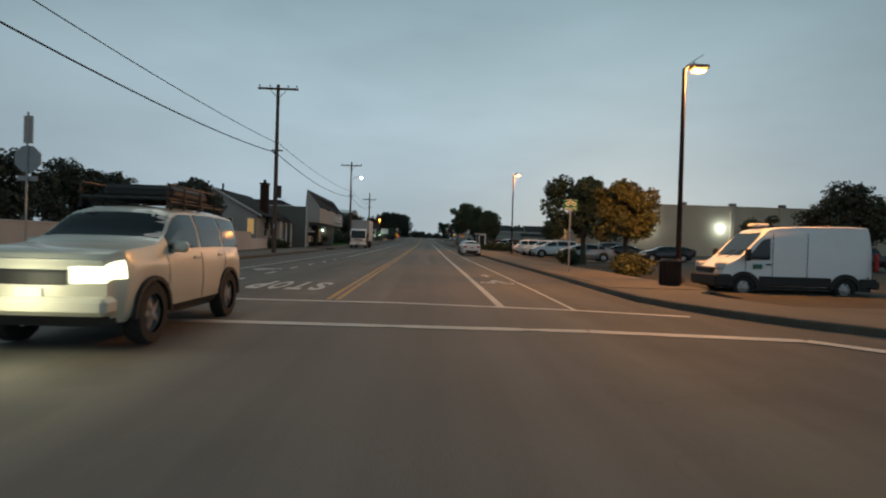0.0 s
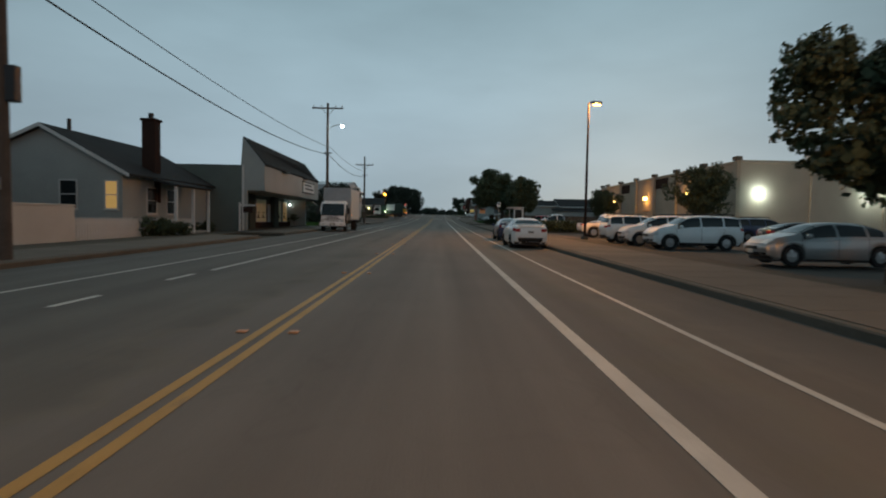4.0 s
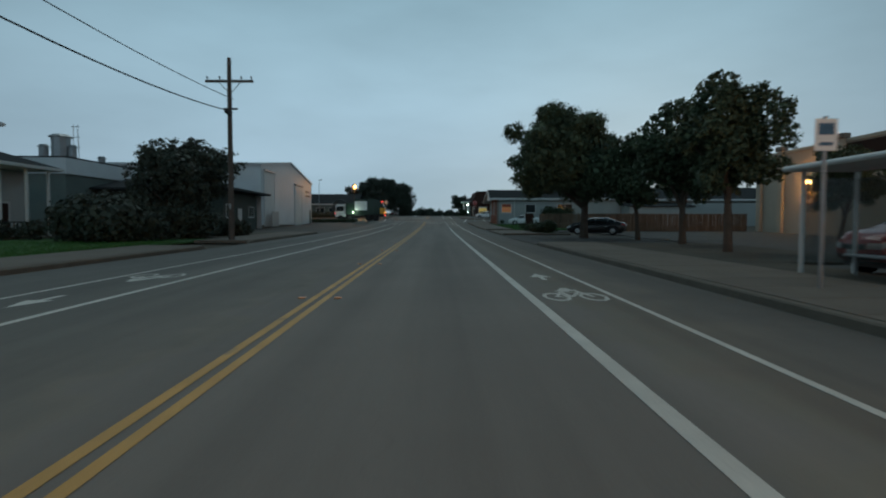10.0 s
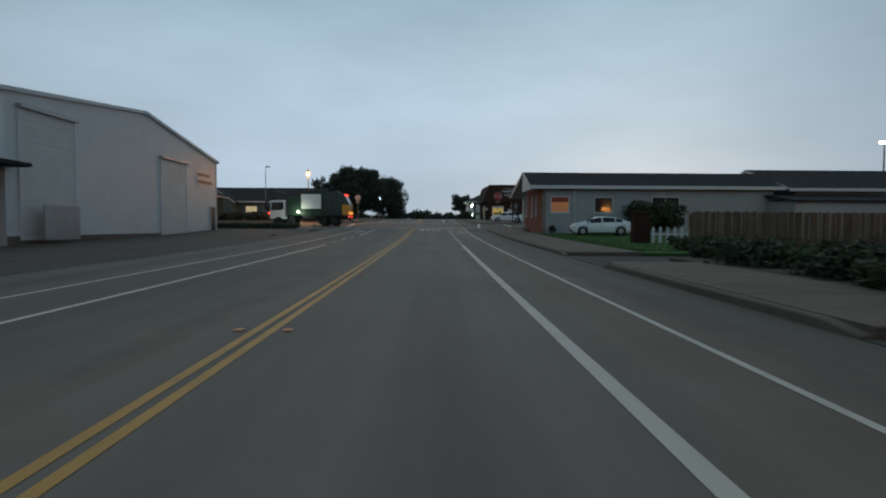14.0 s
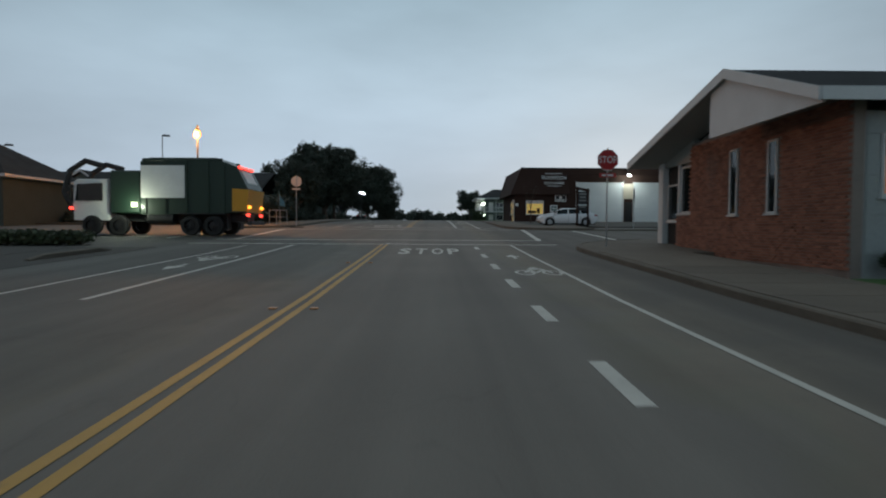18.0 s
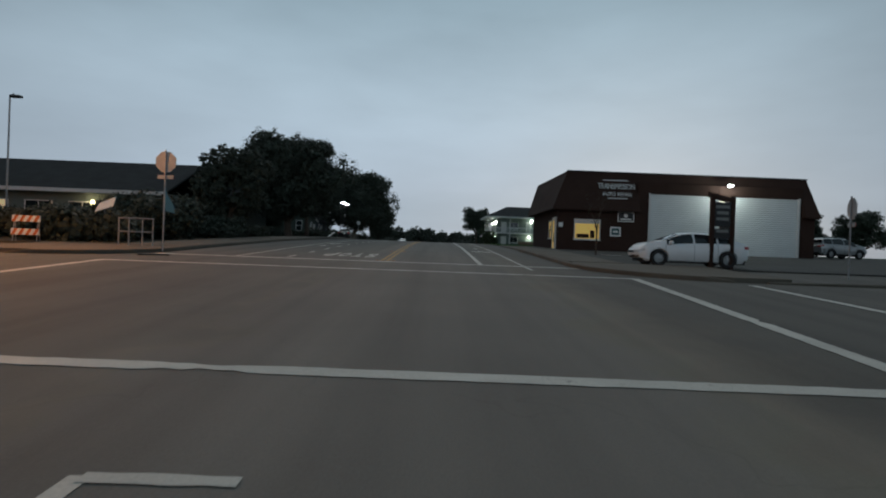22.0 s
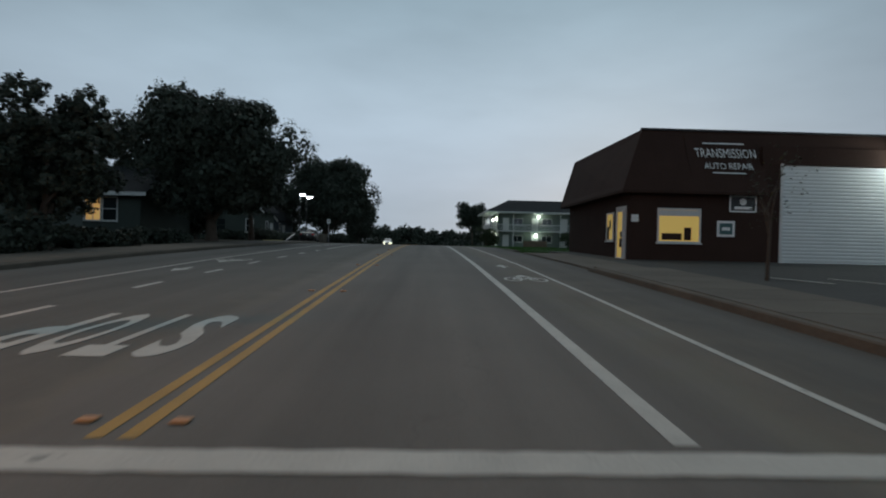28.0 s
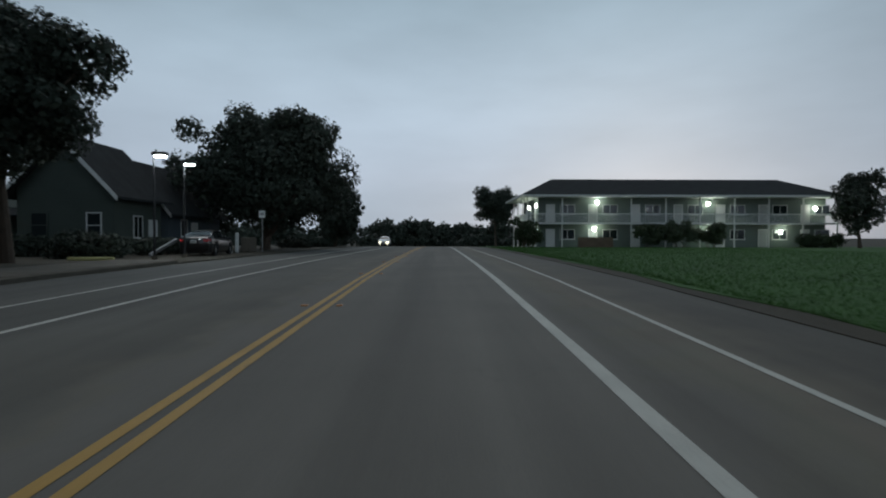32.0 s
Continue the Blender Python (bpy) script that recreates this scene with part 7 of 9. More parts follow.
# box truck at the west kerb, facing the camera's way in
def box_truck(x, y, turn):
    t = thing("box_truck", "white box truck parked at the kerb", "truck", x, y, None, turn)
    W = 2.35
    cabp = [(1.95, 0.55), (3.85, 0.55), (3.88, 1.15), (3.80, 1.35), (3.45, 2.35), (3.2, 2.48), (2.05, 2.48), (1.95, 2.35)]
    part("cab", loft_sides(cabp[:2] + rounded(cabp[2:]), W * 0.93, 0.10, 0.05), WHITE, t, smooth=True)
    part("cargo_box", Shape().bevel(-3.6, -W / 2, 0.98, 1.75, W / 2, 3.72, 0.03), SIGNWHITE, t, "white cargo box")
    part("box_frame", Shape().box(-3.61, -W / 2 - 0.012, 0.96, -3.5, W / 2 + 0.012, 3.74).box(1.66, -W / 2 - 0.012, 0.96, 1.78, W / 2 + 0.012, 3.74).box(-3.6, -W / 2 - 0.012, 3.66, 1.75, W / 2 + 0.012, 3.74).box(-3.6, -W / 2 - 0.012, 0.94, 1.75, W / 2 + 0.012, 1.06), GREYMETAL, t)
    part("chassis", Shape().box(-3.4, -0.45, 0.6, 3.6, 0.45, 0.95), BLACKTRIM, t)
    q = Shape()
    q.add([(3.84, -0.96, 1.30), (3.84, 0.96, 1.30), (3.47, 0.90, 2.30), (3.47, -0.90, 2.30)], [(0, 1, 2, 3)])
    q.v = [(a + 0.03, b, c) for a, b, c in q.v]
    part("windscreen", q, CARGLASS, t)
    part("wiper", Shape().tube((3.86, -0.5, 1.44), (3.72, 0.1, 1.8), 0.012, 0.012, 5).tube((3.86, 0.25, 1.44), (3.72, 0.7, 1.8), 0.012, 0.012, 5), BLACKTRIM, t)
    for zz, hw in ((1.20, 0.42), (1.10, 0.56), (1.00, 0.66), (0.86, 0.5)):
        part("grille_slot", Shape().bevel(3.86, -hw, zz - 0.025, 3.905, hw, zz + 0.025, 0.012), BLACKTRIM, t)
    part("number_plate_holder", Shape().bevel(3.9, -0.22, 0.48, 3.982, 0.22, 0.70, 0.01), BLACKTRIM, t)
    part("roof_deflector", Shape().bevel(2.1, -0.9, 2.46, 3.1, 0.9, 2.56, 0.04), WHITE, t)
    part("door_seam", Shape().box(3.42, -W * 0.465 - 0.004, 0.75, 3.435, W * 0.465 + 0.004, 1.45), BLACKTRIM, t)
    part("front_bumper", Shape().bevel(3.7, -W / 2 + 0.1, 0.42, 3.98, W / 2 - 0.1, 0.76, 0.05), WHITE, t)
    part("number_plate", Shape().bevel(3.98, -0.16, 0.52, 3.995, 0.16, 0.66, 0.004), PLATE, t)
    for sg in (-1, 1):
        part("headlight", Shape().bevel(3.78, sg * 0.82 - 0.16, 0.80, 3.93, sg * 0.82 + 0.16, 1.05, 0.04), HEADLENS, t)
        part("fog_lamp", Shape().bevel(3.97, sg * 0.75 - 0.1, 0.54, 3.99, sg * 0.75 + 0.1, 0.64, 0.02), HEADLENS, t)
        w2 = Shape()
        yy = sg * (W * 0.44 - 0.012)
        w2.prism([(2.3, 1.45), (3.55, 1.45), (3.28, 2.22), (2.3, 2.25)], 1, yy - 0.012, yy + 0.014)
        part("side_window", w2, CARGLASS, t)
        mr = Shape().bevel(3.50, sg * 1.28 - 0.1, 1.45, 3.62, sg * 1.28 + 0.1, 1.95, 0.03)
        mr.tube((3.5, sg * 1.0, 1.95), (3.55, sg * 1.25, 1.98), 0.015, 0.015, 5).tube((3.5, sg * 1.0, 1.4), (3.55, sg * 1.25, 1.42), 0.015, 0.015, 5)
        part("mirror", mr, BLACKTRIM, t)
        wheel(t, 3.0, sg * 0.92, 0.41, 0.24, 6)
        wheel(t, -1.75, sg * 0.93, 0.41, 0.42, 6)
        part("mud_flap", Shape().box(-2.35, sg * 0.92 - 0.2, 0.25, -2.33, sg * 0.92 + 0.2, 0.95), BLACKTRIM, t)
        part("side_marker", Shape().bevel(1.2, sg * W / 2 - 0.01, 1.35, 1.3, sg * W / 2 + 0.014, 1.41, 0.005), AMBER, t)
    part("step", Shape().bevel(2.4, -W / 2 + 0.1, 0.4, 2.9, W / 2 - 0.1, 0.46, 0.02), GREYMETAL, t)
    return t


box_truck(-6.9, 86.8, -90)


# refuse truck turning into the side street
def refuse_truck(x, y, turn):
    t = thing("refuse_truck", "dark green refuse truck with a yellow tailgate and lit lamps", "truck", x, y, None, turn)
    W = 2.45
    part("cab", loft_sides([(2.6, 0.75), (4.55, 0.75), (4.58, 1.6), (4.45, 2.75), (4.2, 2.88), (2.65, 2.88)], W * 0.95, 0.06, 0.05), SIGNWHITE, t, "white cab")
    q = Shape()
    q.add([(4.60, -1.0, 1.7), (4.60, 1.0, 1.7), (4.48, 0.95, 2.65), (4.48, -0.95, 2.65)], [(0, 1, 2, 3)])
    part("windscreen", q, CARGLASS, t)
    part("hopper", Shape().bevel(0.9, -W / 2, 1.1, 2.5, W / 2, 3.3, 0.08), TRUCKGREEN, t)
    part("body", Shape().prism([(-3.4, 1.15), (0.9, 1.05), (0.9, 3.75), (0.4, 3.95), (-3.0, 3.95), (-3.4, 3.7)], 1, -W / 2, W / 2), TRUCKGREEN, t)
    for xx in (-2.6, -1.5, -0.4, 0.6):
        part("body_rib", Shape().box(xx, -W / 2 - 0.06, 1.15, xx + 0.12, W / 2 + 0.06, 3.85), TRUCKGREEN, t)
    part("tailgate", Shape().prism([(-3.4, 1.15), (-3.4, 3.75), (-4.0, 3.5), (-4.55, 2.4), (-4.4, 1.2)], 1, -W / 2 + 0.05, W / 2 - 0.05), TRUCKGREEN, t)
    part("rear_panel", Shape().prism([(-4.42, 1.25), (-4.56, 2.35), (-4.62, 2.35), (-4.48, 1.2)], 1, -W / 2 + 0.02, W / 2 - 0.02), TRUCKYELLOW, t, "yellow lower tailgate")
    part("tailgate_side", Shape().prism([(-3.75, 1.25), (-4.45, 1.25), (-4.56, 2.35), (-3.75, 2.4)], 1, -W / 2 + 0.03, W / 2 - 0.03), TRUCKYELLOW, t)
    part("rear_notice", Shape().prism([(-4.06, 3.35), (-4.38, 2.72), (-4.40, 2.72), (-4.08, 3.35)], 1, -0.7, 0.7), SIGNWHITE, t)
    for sg in (-1, 1):
        part("side_panel", Shape().bevel(-1.38, sg * (W / 2 + 0.07) - 0.01, 1.9, 0.85, sg * (W / 2 + 0.07) + 0.01, 3.55, 0.008), SIGNWHITE, t, "plain white board on the body's side")
        w2 = Shape()
        yy = sg * (W * 0.475 - 0.012)
        w2.prism([(2.9, 1.75), (4.3, 1.75), (4.2, 2.6), (2.9, 2.65)], 1, yy - 0.012, yy + 0.014)
        part("side_window", w2, CARGLASS, t)
        for wx, w_ in ((3.5, 0.28), (2.1, 0.28), (-1.6, 0.45), (-2.8, 0.45)):
            wheel(t, wx, sg * (W / 2 - 0.2), 0.50, w_, 8, DARKMETAL)
        part("tail_lamp", Shape().bevel(-4.56, sg * 1.0 - 0.12, 0.98, -4.44, sg * 1.0 + 0.12, 1.12, 0.02), REDON, t)
        part("turn_lamp", Shape().bevel(-4.62, sg * 0.95 - 0.13, 1.38, -4.48, sg * 0.95 + 0.13, 1.54, 0.03), AMBER, t)
        part("mud_flap", Shape().box(-3.5, sg * 0.9 - 0.25, 0.3, -3.46, sg * 0.9 + 0.25, 1.1), BLACKTRIM, t)
        part("mirror", Shape().bevel(4.35, sg * 1.4 - 0.1, 1.8, 4.45, sg * 1.4 + 0.1, 2.5, 0.03).tube((4.3, sg * 1.1, 2.5), (4.4, sg * 1.4, 2.5), 0.02, 0.02, 5), BLACKTRIM, t)
    for yy in (-0.9, -0.6, 0.0, 0.6, 0.9):
        part("roof_lamp", Shape().bevel(-4.12, yy - 0.09, 3.44, -3.98, yy + 0.09, 3.56, 0.02), REDON, t)
    part("chassis", Shape().box(-4.3, -0.5, 0.7, 4.4, 0.5, 1.1), BLACKTRIM, t)
    part("rear_bumper", Shape().bevel(-4.7, -1.1, 0.55, -4.5, 1.1, 0.75, 0.03), BLACKTRIM, t)
    part("work_lamp", Shape().bevel(1.05, -W / 2 - 0.18, 1.45, 1.3, -W / 2 - 0.02, 1.65, 0.03).bevel(1.05, W / 2 + 0.02, 1.45, 1.3, W / 2 + 0.18, 1.65, 0.03), WHITEON, t, "lit work lamp")
    for sg in (-0.9, 0.9):
        arm = Shape().pipe([(4.5, sg, 1.2), (5.0, sg, 2.2), (4.7, sg, 3.3), (3.9, sg, 3.8), (3.0, sg, 3.55)], 0.15, 10)
        part("lift_arm", arm, DARKMETAL, t, "curved front lift arm")
    part("cab_marker", Shape().bevel(4.50, -1.17, 1.30, 4.62, -1.0, 1.45, 0.02).bevel(4.50, 1.0, 1.30, 4.62, 1.17, 1.45, 0.02), REDON, t, "lit red cab lamp")
    part("roof_edge", Shape().bevel(-3.3, -W / 2 - 0.04, 3.78, 0.8, -W / 2 + 0.08, 3.92, 0.03).bevel(-3.3, W / 2 - 0.08, 3.78, 0.8, W / 2 + 0.04, 3.92, 0.03), TRUCKGREEN, t)
    for sg in (-1, 1):
        part("fuel_tank", Shape().tube((-0.7, sg * 0.95, 0.85), (0.6, sg * 0.95, 0.85), 0.3, 0.3, 12), DARKMETAL, t)
        part("mudguard", Shape().bevel(-3.4, sg * 1.0 - 0.25, 1.06, -1.0, sg * 1.0 + 0.25, 1.14, 0.02), BLACKTRIM, t)
    return t


refuse_truck(-12.0, 195.9, 179)
lamp_light((-13.2, 194.0, G(195) + 1.5), 70, (0.95, 1.0, 0.75), 0.1)
lamp_light((-2.2, 14.3, G(17) + 0.85), 40, (1.0, 0.88, 0.6), 0.1)

# ---- plants ----
BARK = mat("bark", (0.085, 0.065, 0.05), 0.95, vary=0.35, scale=3, fine=25, bump=0.9)


def leaf_mat(name, colour):
    m = mat(name, colour, 0.6, vary=0.3, scale=0.9, fine=9, bump=0.0, island=0.4, spec=0.2)
    m.node_tree.nodes["Principled BSDF"].inputs["Transmission Weight"].default_value = 0.0
    return m


LEAF = leaf_mat("leaf", (0.068, 0.088, 0.050))
# street lamp's light painted into the leaf colour: lighter and yellower than LEAF
LAMPLITLEAF = leaf_mat("lamplit_leaf", (0.105, 0.105, 0.040))
PINE = leaf_mat("pine_needles", (0.046, 0.057, 0.043))
HEDGE = leaf_mat("hedge_leaf", (0.048, 0.064, 0.034))
SHRUB = leaf_mat("shrub_leaf", (0.055, 0.058, 0.035))


def leaves(clumps, count, size, seed, flat=0.6, core=0.0, tufts=26):
    """Small leaf faces gathered in tufts over rounded clumps (x, y, z, rx, ry, rz), round a dense inner mass."""
    rng = np.random.RandomState(seed)
    c = np.array(clumps, float)
    area = c[:, 3] * c[:, 4] + c[:, 4] * c[:, 5] + c[:, 3] * c[:, 5]
    pick = rng.choice(len(c), count, p=area / area.sum())
    twig = rng.normal(size=(len(c), tufts, 3))
    twig /= np.linalg.norm(twig, axis=2)[:, :, None]
    reach = rng.uniform(0.78, 1.0, (len(c), tufts))
    k = rng.randint(0, tufts, count)
    d = twig[pick, k]
    off = rng.normal(size=(count, 3))
    off *= (rng.rand(count) ** 0.45 / np.linalg.norm(off, axis=1))[:, None]
    p = c[pick, :3] + (d * reach[pick, k][:, None] + off * 0.24) * c[pick, 3:6]
    nrm = d * 0.4 + off * flat + rng.normal(0, 0.45, (count, 3)) + np.array([0, 0, 0.25])
    nrm /= np.linalg.norm(nrm, axis=1)[:, None]
    u = np.cross(nrm, rng.normal(size=(count, 3)))
    u /= np.linalg.norm(u, axis=1)[:, None] + 1e-9
    w = np.cross(nrm, u)
    sz = size * rng.uniform(0.6, 1.4, count)[:, None]
    quad = np.stack([p - u * sz - w * sz * 0.35, p + u * sz * 0.2 - w * sz * 0.6, p + u * sz + w * sz * 0.3, p - u * sz * 0.1 + w * sz * 0.65], 1).reshape(-1, 3)
    if core:
        # broad inner leaves close the crown
        per = 230 if c[:, 3].max() > 1.5 else 120
        n2 = len(c) * per
        pk = np.repeat(np.arange(len(c)), per)
        e = rng.normal(size=(n2, 3))
        e /= np.linalg.norm(e, axis=1)[:, None]
        p2 = c[pk, :3] + e * c[pk, 3:6] * (core * rng.uniform(0.55, 1.05, n2))[:, None]
        m2 = e + rng.normal(0, 0.45, (n2, 3))
        m2 /= np.linalg.norm(m2, axis=1)[:, None]
        u2 = np.cross(m2, rng.normal(size=(n2, 3)))
        u2 /= np.linalg.norm(u2, axis=1)[:, None] + 1e-9
        w2 = np.cross(m2, u2)
        s2 = np.minimum(c[pk, 3] * rng.uniform(0.09, 0.17, n2), rng.uniform(0.12, 0.20, n2) * max(1.0, size / 0.12))[:, None]
        more = np.stack([p2 - u2 * s2 - w2 * s2 * 0.4, p2 + u2 * s2 * 0.3 - w2 * s2 * 0.8, p2 + u2 * s2 + w2 * s2 * 0.5, p2 - u2 * s2 * 0.2 + w2 * s2 * 0.9], 1).reshape(-1, 3)
        quad = np.concatenate([quad, more])
    verts = quad
    loops = np.arange(len(quad))
    total = np.full(len(quad) // 4, 4)
    me = bpy.data.meshes.new("crown")
    me.vertices.add(len(verts))
    me.vertices.foreach_set("co", verts.ravel())
    me.loops.add(len(loops))
    me.loops.foreach_set("vertex_index", loops)
    me.polygons.add(len(total))
    me.polygons.foreach_set("loop_start", np.concatenate([[0], np.cumsum(total)[:-1]]))
    me.update(calc_edges=True)
    me.validate()
    return me


def crown(name, parent, clumps, count, size, m, seed, flat=0.6, core=0.80):
    me = leaves(clumps, count, size, seed, flat, core)
    me.materials.append(m)
    ob = new(name, me)
    ob.parent = parent
    return ob


def tree(x, y, height, width, label, m=LEAF, trunk=0.35, bole=0.28, count=9000, size=0.16, seed=1, lift=0.12, tall=1.0, pine=False, name="tree", clump_n=44, shift=0.0, lump=0.85, core=0.78):
    """A tapered trunk that forks into limbs under an uneven crown with gaps."""
    rng = random.Random(seed)
    t = thing(name, label, "tree", x, y, G(y) + lift)
    h0 = height * bole
    s = Shape()
    lean = (rng.uniform(-0.25, 0.25), rng.uniform(-0.2, 0.2))
    top = (lean[0], lean[1], h0)
    s.tube((0, 0, -0.15), (lean[0] * 0.3, lean[1] * 0.3, h0 * 0.35), trunk * 0.62, trunk * 0.46, 9)
    s.tube((lean[0] * 0.3, lean[1] * 0.3, h0 * 0.35), top, trunk * 0.46, trunk * 0.4, 9)
    clumps = []
    rz, rx = (height - h0) / 2, width / 2
    cz = h0 + rz * 0.95
    for i in range(clump_n):
        for _ in range(30):
            a = rng.uniform(0, 2 * math.pi)
            q = rng.uniform(0.2, 0.86)
            zz = rng.uniform(-0.85, 0.86)
            if math.hypot(q, zz * 0.9) < 0.95:
                break
        wob = 1 + 0.22 * math.sin(3 * a + seed) + 0.15 * math.sin(5 * a + seed * 2)
        k = rx * q * wob
        r = rng.uniform(0.14, 0.26) * lump * width * (0.8 if zz > 0.4 else 1)
        clumps.append((top[0] + k * math.cos(a), top[1] + k * math.sin(a), cz + rz * zz * 0.88, r, r, r * rng.uniform(0.55, 0.85) * tall))
    # fit the crown to its width and height
    ex = max(max(abs(c[0] - top[0]), abs(c[1] - top[1])) + c[3] * 0.92 for c in clumps)
    zt, zb = max(c[2] + c[5] * 0.95 for c in clumps), min(c[2] - c[5] * 0.9 for c in clumps)
    kx, kz = rx / ex, (height - h0 * 0.86) / (zt - zb)
    clumps = [(top[0] + (c[0] - top[0]) * kx + shift * (0.4 + 0.6 * (c[2] - zb) / (zt - zb)), top[1] + (c[1] - top[1]) * kx, h0 * 0.86 + (c[2] - zb) * kz, c[3] * kx, c[3] * kx, c[5] * kz) for c in clumps]
    # limbs: a few thick ones that fork again under the crown
    order = sorted(clumps, key=lambda c: c[2])
    for i in range(4 if not pine else 6):
        cx, cy, czz = order[(i * 7 + 3) % len(order)][:3]
        st = (top[0] * 0.7, top[1] * 0.7, h0 * rng.uniform(0.66, 0.86))
        mid = (top[0] + (cx - top[0]) * 0.34, top[1] + (cy - top[1]) * 0.34, h0 * 1.05 + max(0.0, czz - h0) * 0.25)
        s.tube(st, mid, trunk * 0.30, trunk * 0.20, 7)
        for j in range(3):
            ex_, ey_, ez_ = order[(i * 7 + 3 + j * 11) % len(order)][:3]
            if (ex_ - top[0]) * (cx - top[0]) + (ey_ - top[1]) * (cy - top[1]) > 0 or j == 0:
                s.tube(mid, (ex_, ey_, ez_), trunk * 0.17, trunk * 0.05, 5)
    part("trunk", s, BARK, t)
    crown("crown", t, clumps, int(count * 1.45), size * 0.54, m, seed, core=core if count > 500 else 0.0)
    return t


def bush(x, y, rx, ry, h, label, m=SHRUB, count=1800, size=0.09, seed=3, lift=0.12, name="bush", cat="bush"):
    rng = random.Random(seed)
    t = thing(name, label, cat, x, y, G(y) + lift)
    cl = []
    for i in range(max(6, int(rx * ry * 5))):
        a, q = rng.uniform(0, 2 * math.pi), math.sqrt(rng.uniform(0, 0.8))
        r = rng.uniform(0.35, 0.55) * min(rx, ry, h)
        cl.append((rx * q * math.cos(a) * 0.8, ry * q * math.sin(a) * 0.8, rng.uniform(0.35, 1.0) * (h - r), r * 1.2, r * 1.2, r))
    s = Shape()
    for i in range(5):
        cx, cy, cz = cl[i][:3]
        s.tube((cx * 0.25, cy * 0.25, -0.05), (cx, cy, max(cz, 0.15)), 0.03, 0.012, 5)
    part("stem", s, BARK, t)
    crown("foliage", t, cl, int(count * 1.3), size * 0.62, m, seed)
    return t


def hedge_row(x0, y0, x1, y1, w, h, label, m=HEDGE, density=420, size=0.07, seed=5, lift=0.12):
    """A clipped hedge between two points."""
    ln = math.hypot(x1 - x0, y1 - y0)
    n = max(3, int(ln / (w * 0.32)))
    rng = random.Random(seed)
    t = thing("hedge", label, "hedge", (x0 + x1) / 2, (y0 + y1) / 2, G((y0 + y1) / 2) + lift)
    cl, s = [], Shape()
    for i in range(n + 1):
        k = i / n - 0.5
        cx, cy = (x1 - x0) * k, (y1 - y0) * k
        dz = G((y0 + y1) / 2 + cy) - G((y0 + y1) / 2)
        for j in range(2):
            cl.append((cx + rng.uniform(-0.1, 0.1) * w, cy + rng.uniform(-0.04, 0.04) * w, dz + h * (0.36 + 0.28 * j) + rng.uniform(-.02, .02) * h, w * 0.5, w * 0.5, h * 0.38))
        s.tube((cx, cy, dz - 0.05), (cx + 0.05, cy, dz + h * 0.6), 0.03, 0.015, 5)
    part("stem", s, BARK, t)
    crown("foliage", t, cl, int(density * 1.4 * ln * h), size * 0.7, m, seed, 0.9, core=0.96)
    return t


# east side
tree(13.5, 49.6, 6.4, 5.9, "rounded dark green street tree with a forked trunk", LEAF, 0.42, 0.34, 13000, 0.15, 11, clump_n=34, shift=-0.4)
tree(12.7, 38.6, 4.9, 3.8, "small rounded tree lit orange by a street lamp", LAMPLITLEAF, 0.26, 0.36, 9000, 0.12, 12)
bush(11.5, 34.3, 1.3, 1.1, 1.1, "low clipped bush beside the pavement", LAMPLITLEAF, 3200, 0.08, 21)
tree(34.0, 62.0, 4.7, 4.8, "small dark tree deep in the parking lot", LEAF, 0.25, 0.3, 7000, 0.13, 23)
tree(29.6, 94.2, 7.3, 7.6, "broad rounded tree in front of a store", LEAF, 0.36, 0.28, 16000, 0.14, 13, clump_n=60)
tree(28.6, 128.0, 6.2, 6.4, "round tree lit orange by a wall lamp", LEAF, 0.28, 0.30, 12000, 0.13, 15, clump_n=56)
tree(13.3, 112.8, 7.0, 4.8, "broad street tree with a thin trunk", LEAF, 0.32, 0.36, 12000, 0.15, 16)
tree(14.5, 119.6, 7.4, 5.6, "tall rounded street tree", LEAF, 0.34, 0.34, 12000, 0.15, 17)
tree(15.1, 127.6, 6.9, 5.2, "rounded street tree with a thin trunk", LEAF, 0.3, 0.34, 10000, 0.15, 18)
tree(12.6, 131.5, 9.6, 10.2, "tall uneven street tree with open limbs", LEAF, 0.56, 0.28, 70000, 0.085, 19, clump_n=120, shift=-1.65, lump=0.76, core=0.78)
tree(36.5, 54.0, 7.2, 8.0, "dark rounded tree at the lot's far edge", PINE, 0.35, 0.2, 8000, 0.17, 20)
bush(11.5, 45.8, 1.0, 1.1, 1.0, "dark low bush at a street tree's foot", HEDGE, 2600, 0.08, 31)
hedge_row(11.2, 91.1, 15.7, 90.9, 1.7, 1.22, "long dark clipped hedge at the lot's entrance", seed=32, lift=0.08, size=0.06, density=700)
bush(10.95, 98.7, 0.62, 0.7, 0.8, "low dark shrub by a bus shelter", HEDGE, 3000, 0.08, 34)
for i, (x, y, r, h) in enumerate(((11.4, 140.5, 1.3, 1.2), (12.0, 143.5, 1.5, 0.9), (11.6, 147.2, 1.4, 1.0), (12.6, 150.8, 1.3, 0.8), (13.5, 154.0, 1.2, 0.8), (14.6, 158.5, 1.0, 0.6))):
    bush(x, y, r, r * 1.1, h, "dark scrubby shrub beside the pavement", HEDGE, 2600, 0.08, 40 + i)
bush(20.5, 177.0, 2.9, 1.6, 3.1, "large dark shrub against a house wall", HEDGE, 7000, 0.10, 48)
bush(12.0, 177.6, 0.5, 0.4, 0.7, "small bush by a brick corner", HEDGE, 700, 0.06, 49)
tree(11.2, 219.6, 3.9, 2.2, "thin nearly bare young tree", SHRUB, 0.10, 0.4, 160, 0.07, 50)
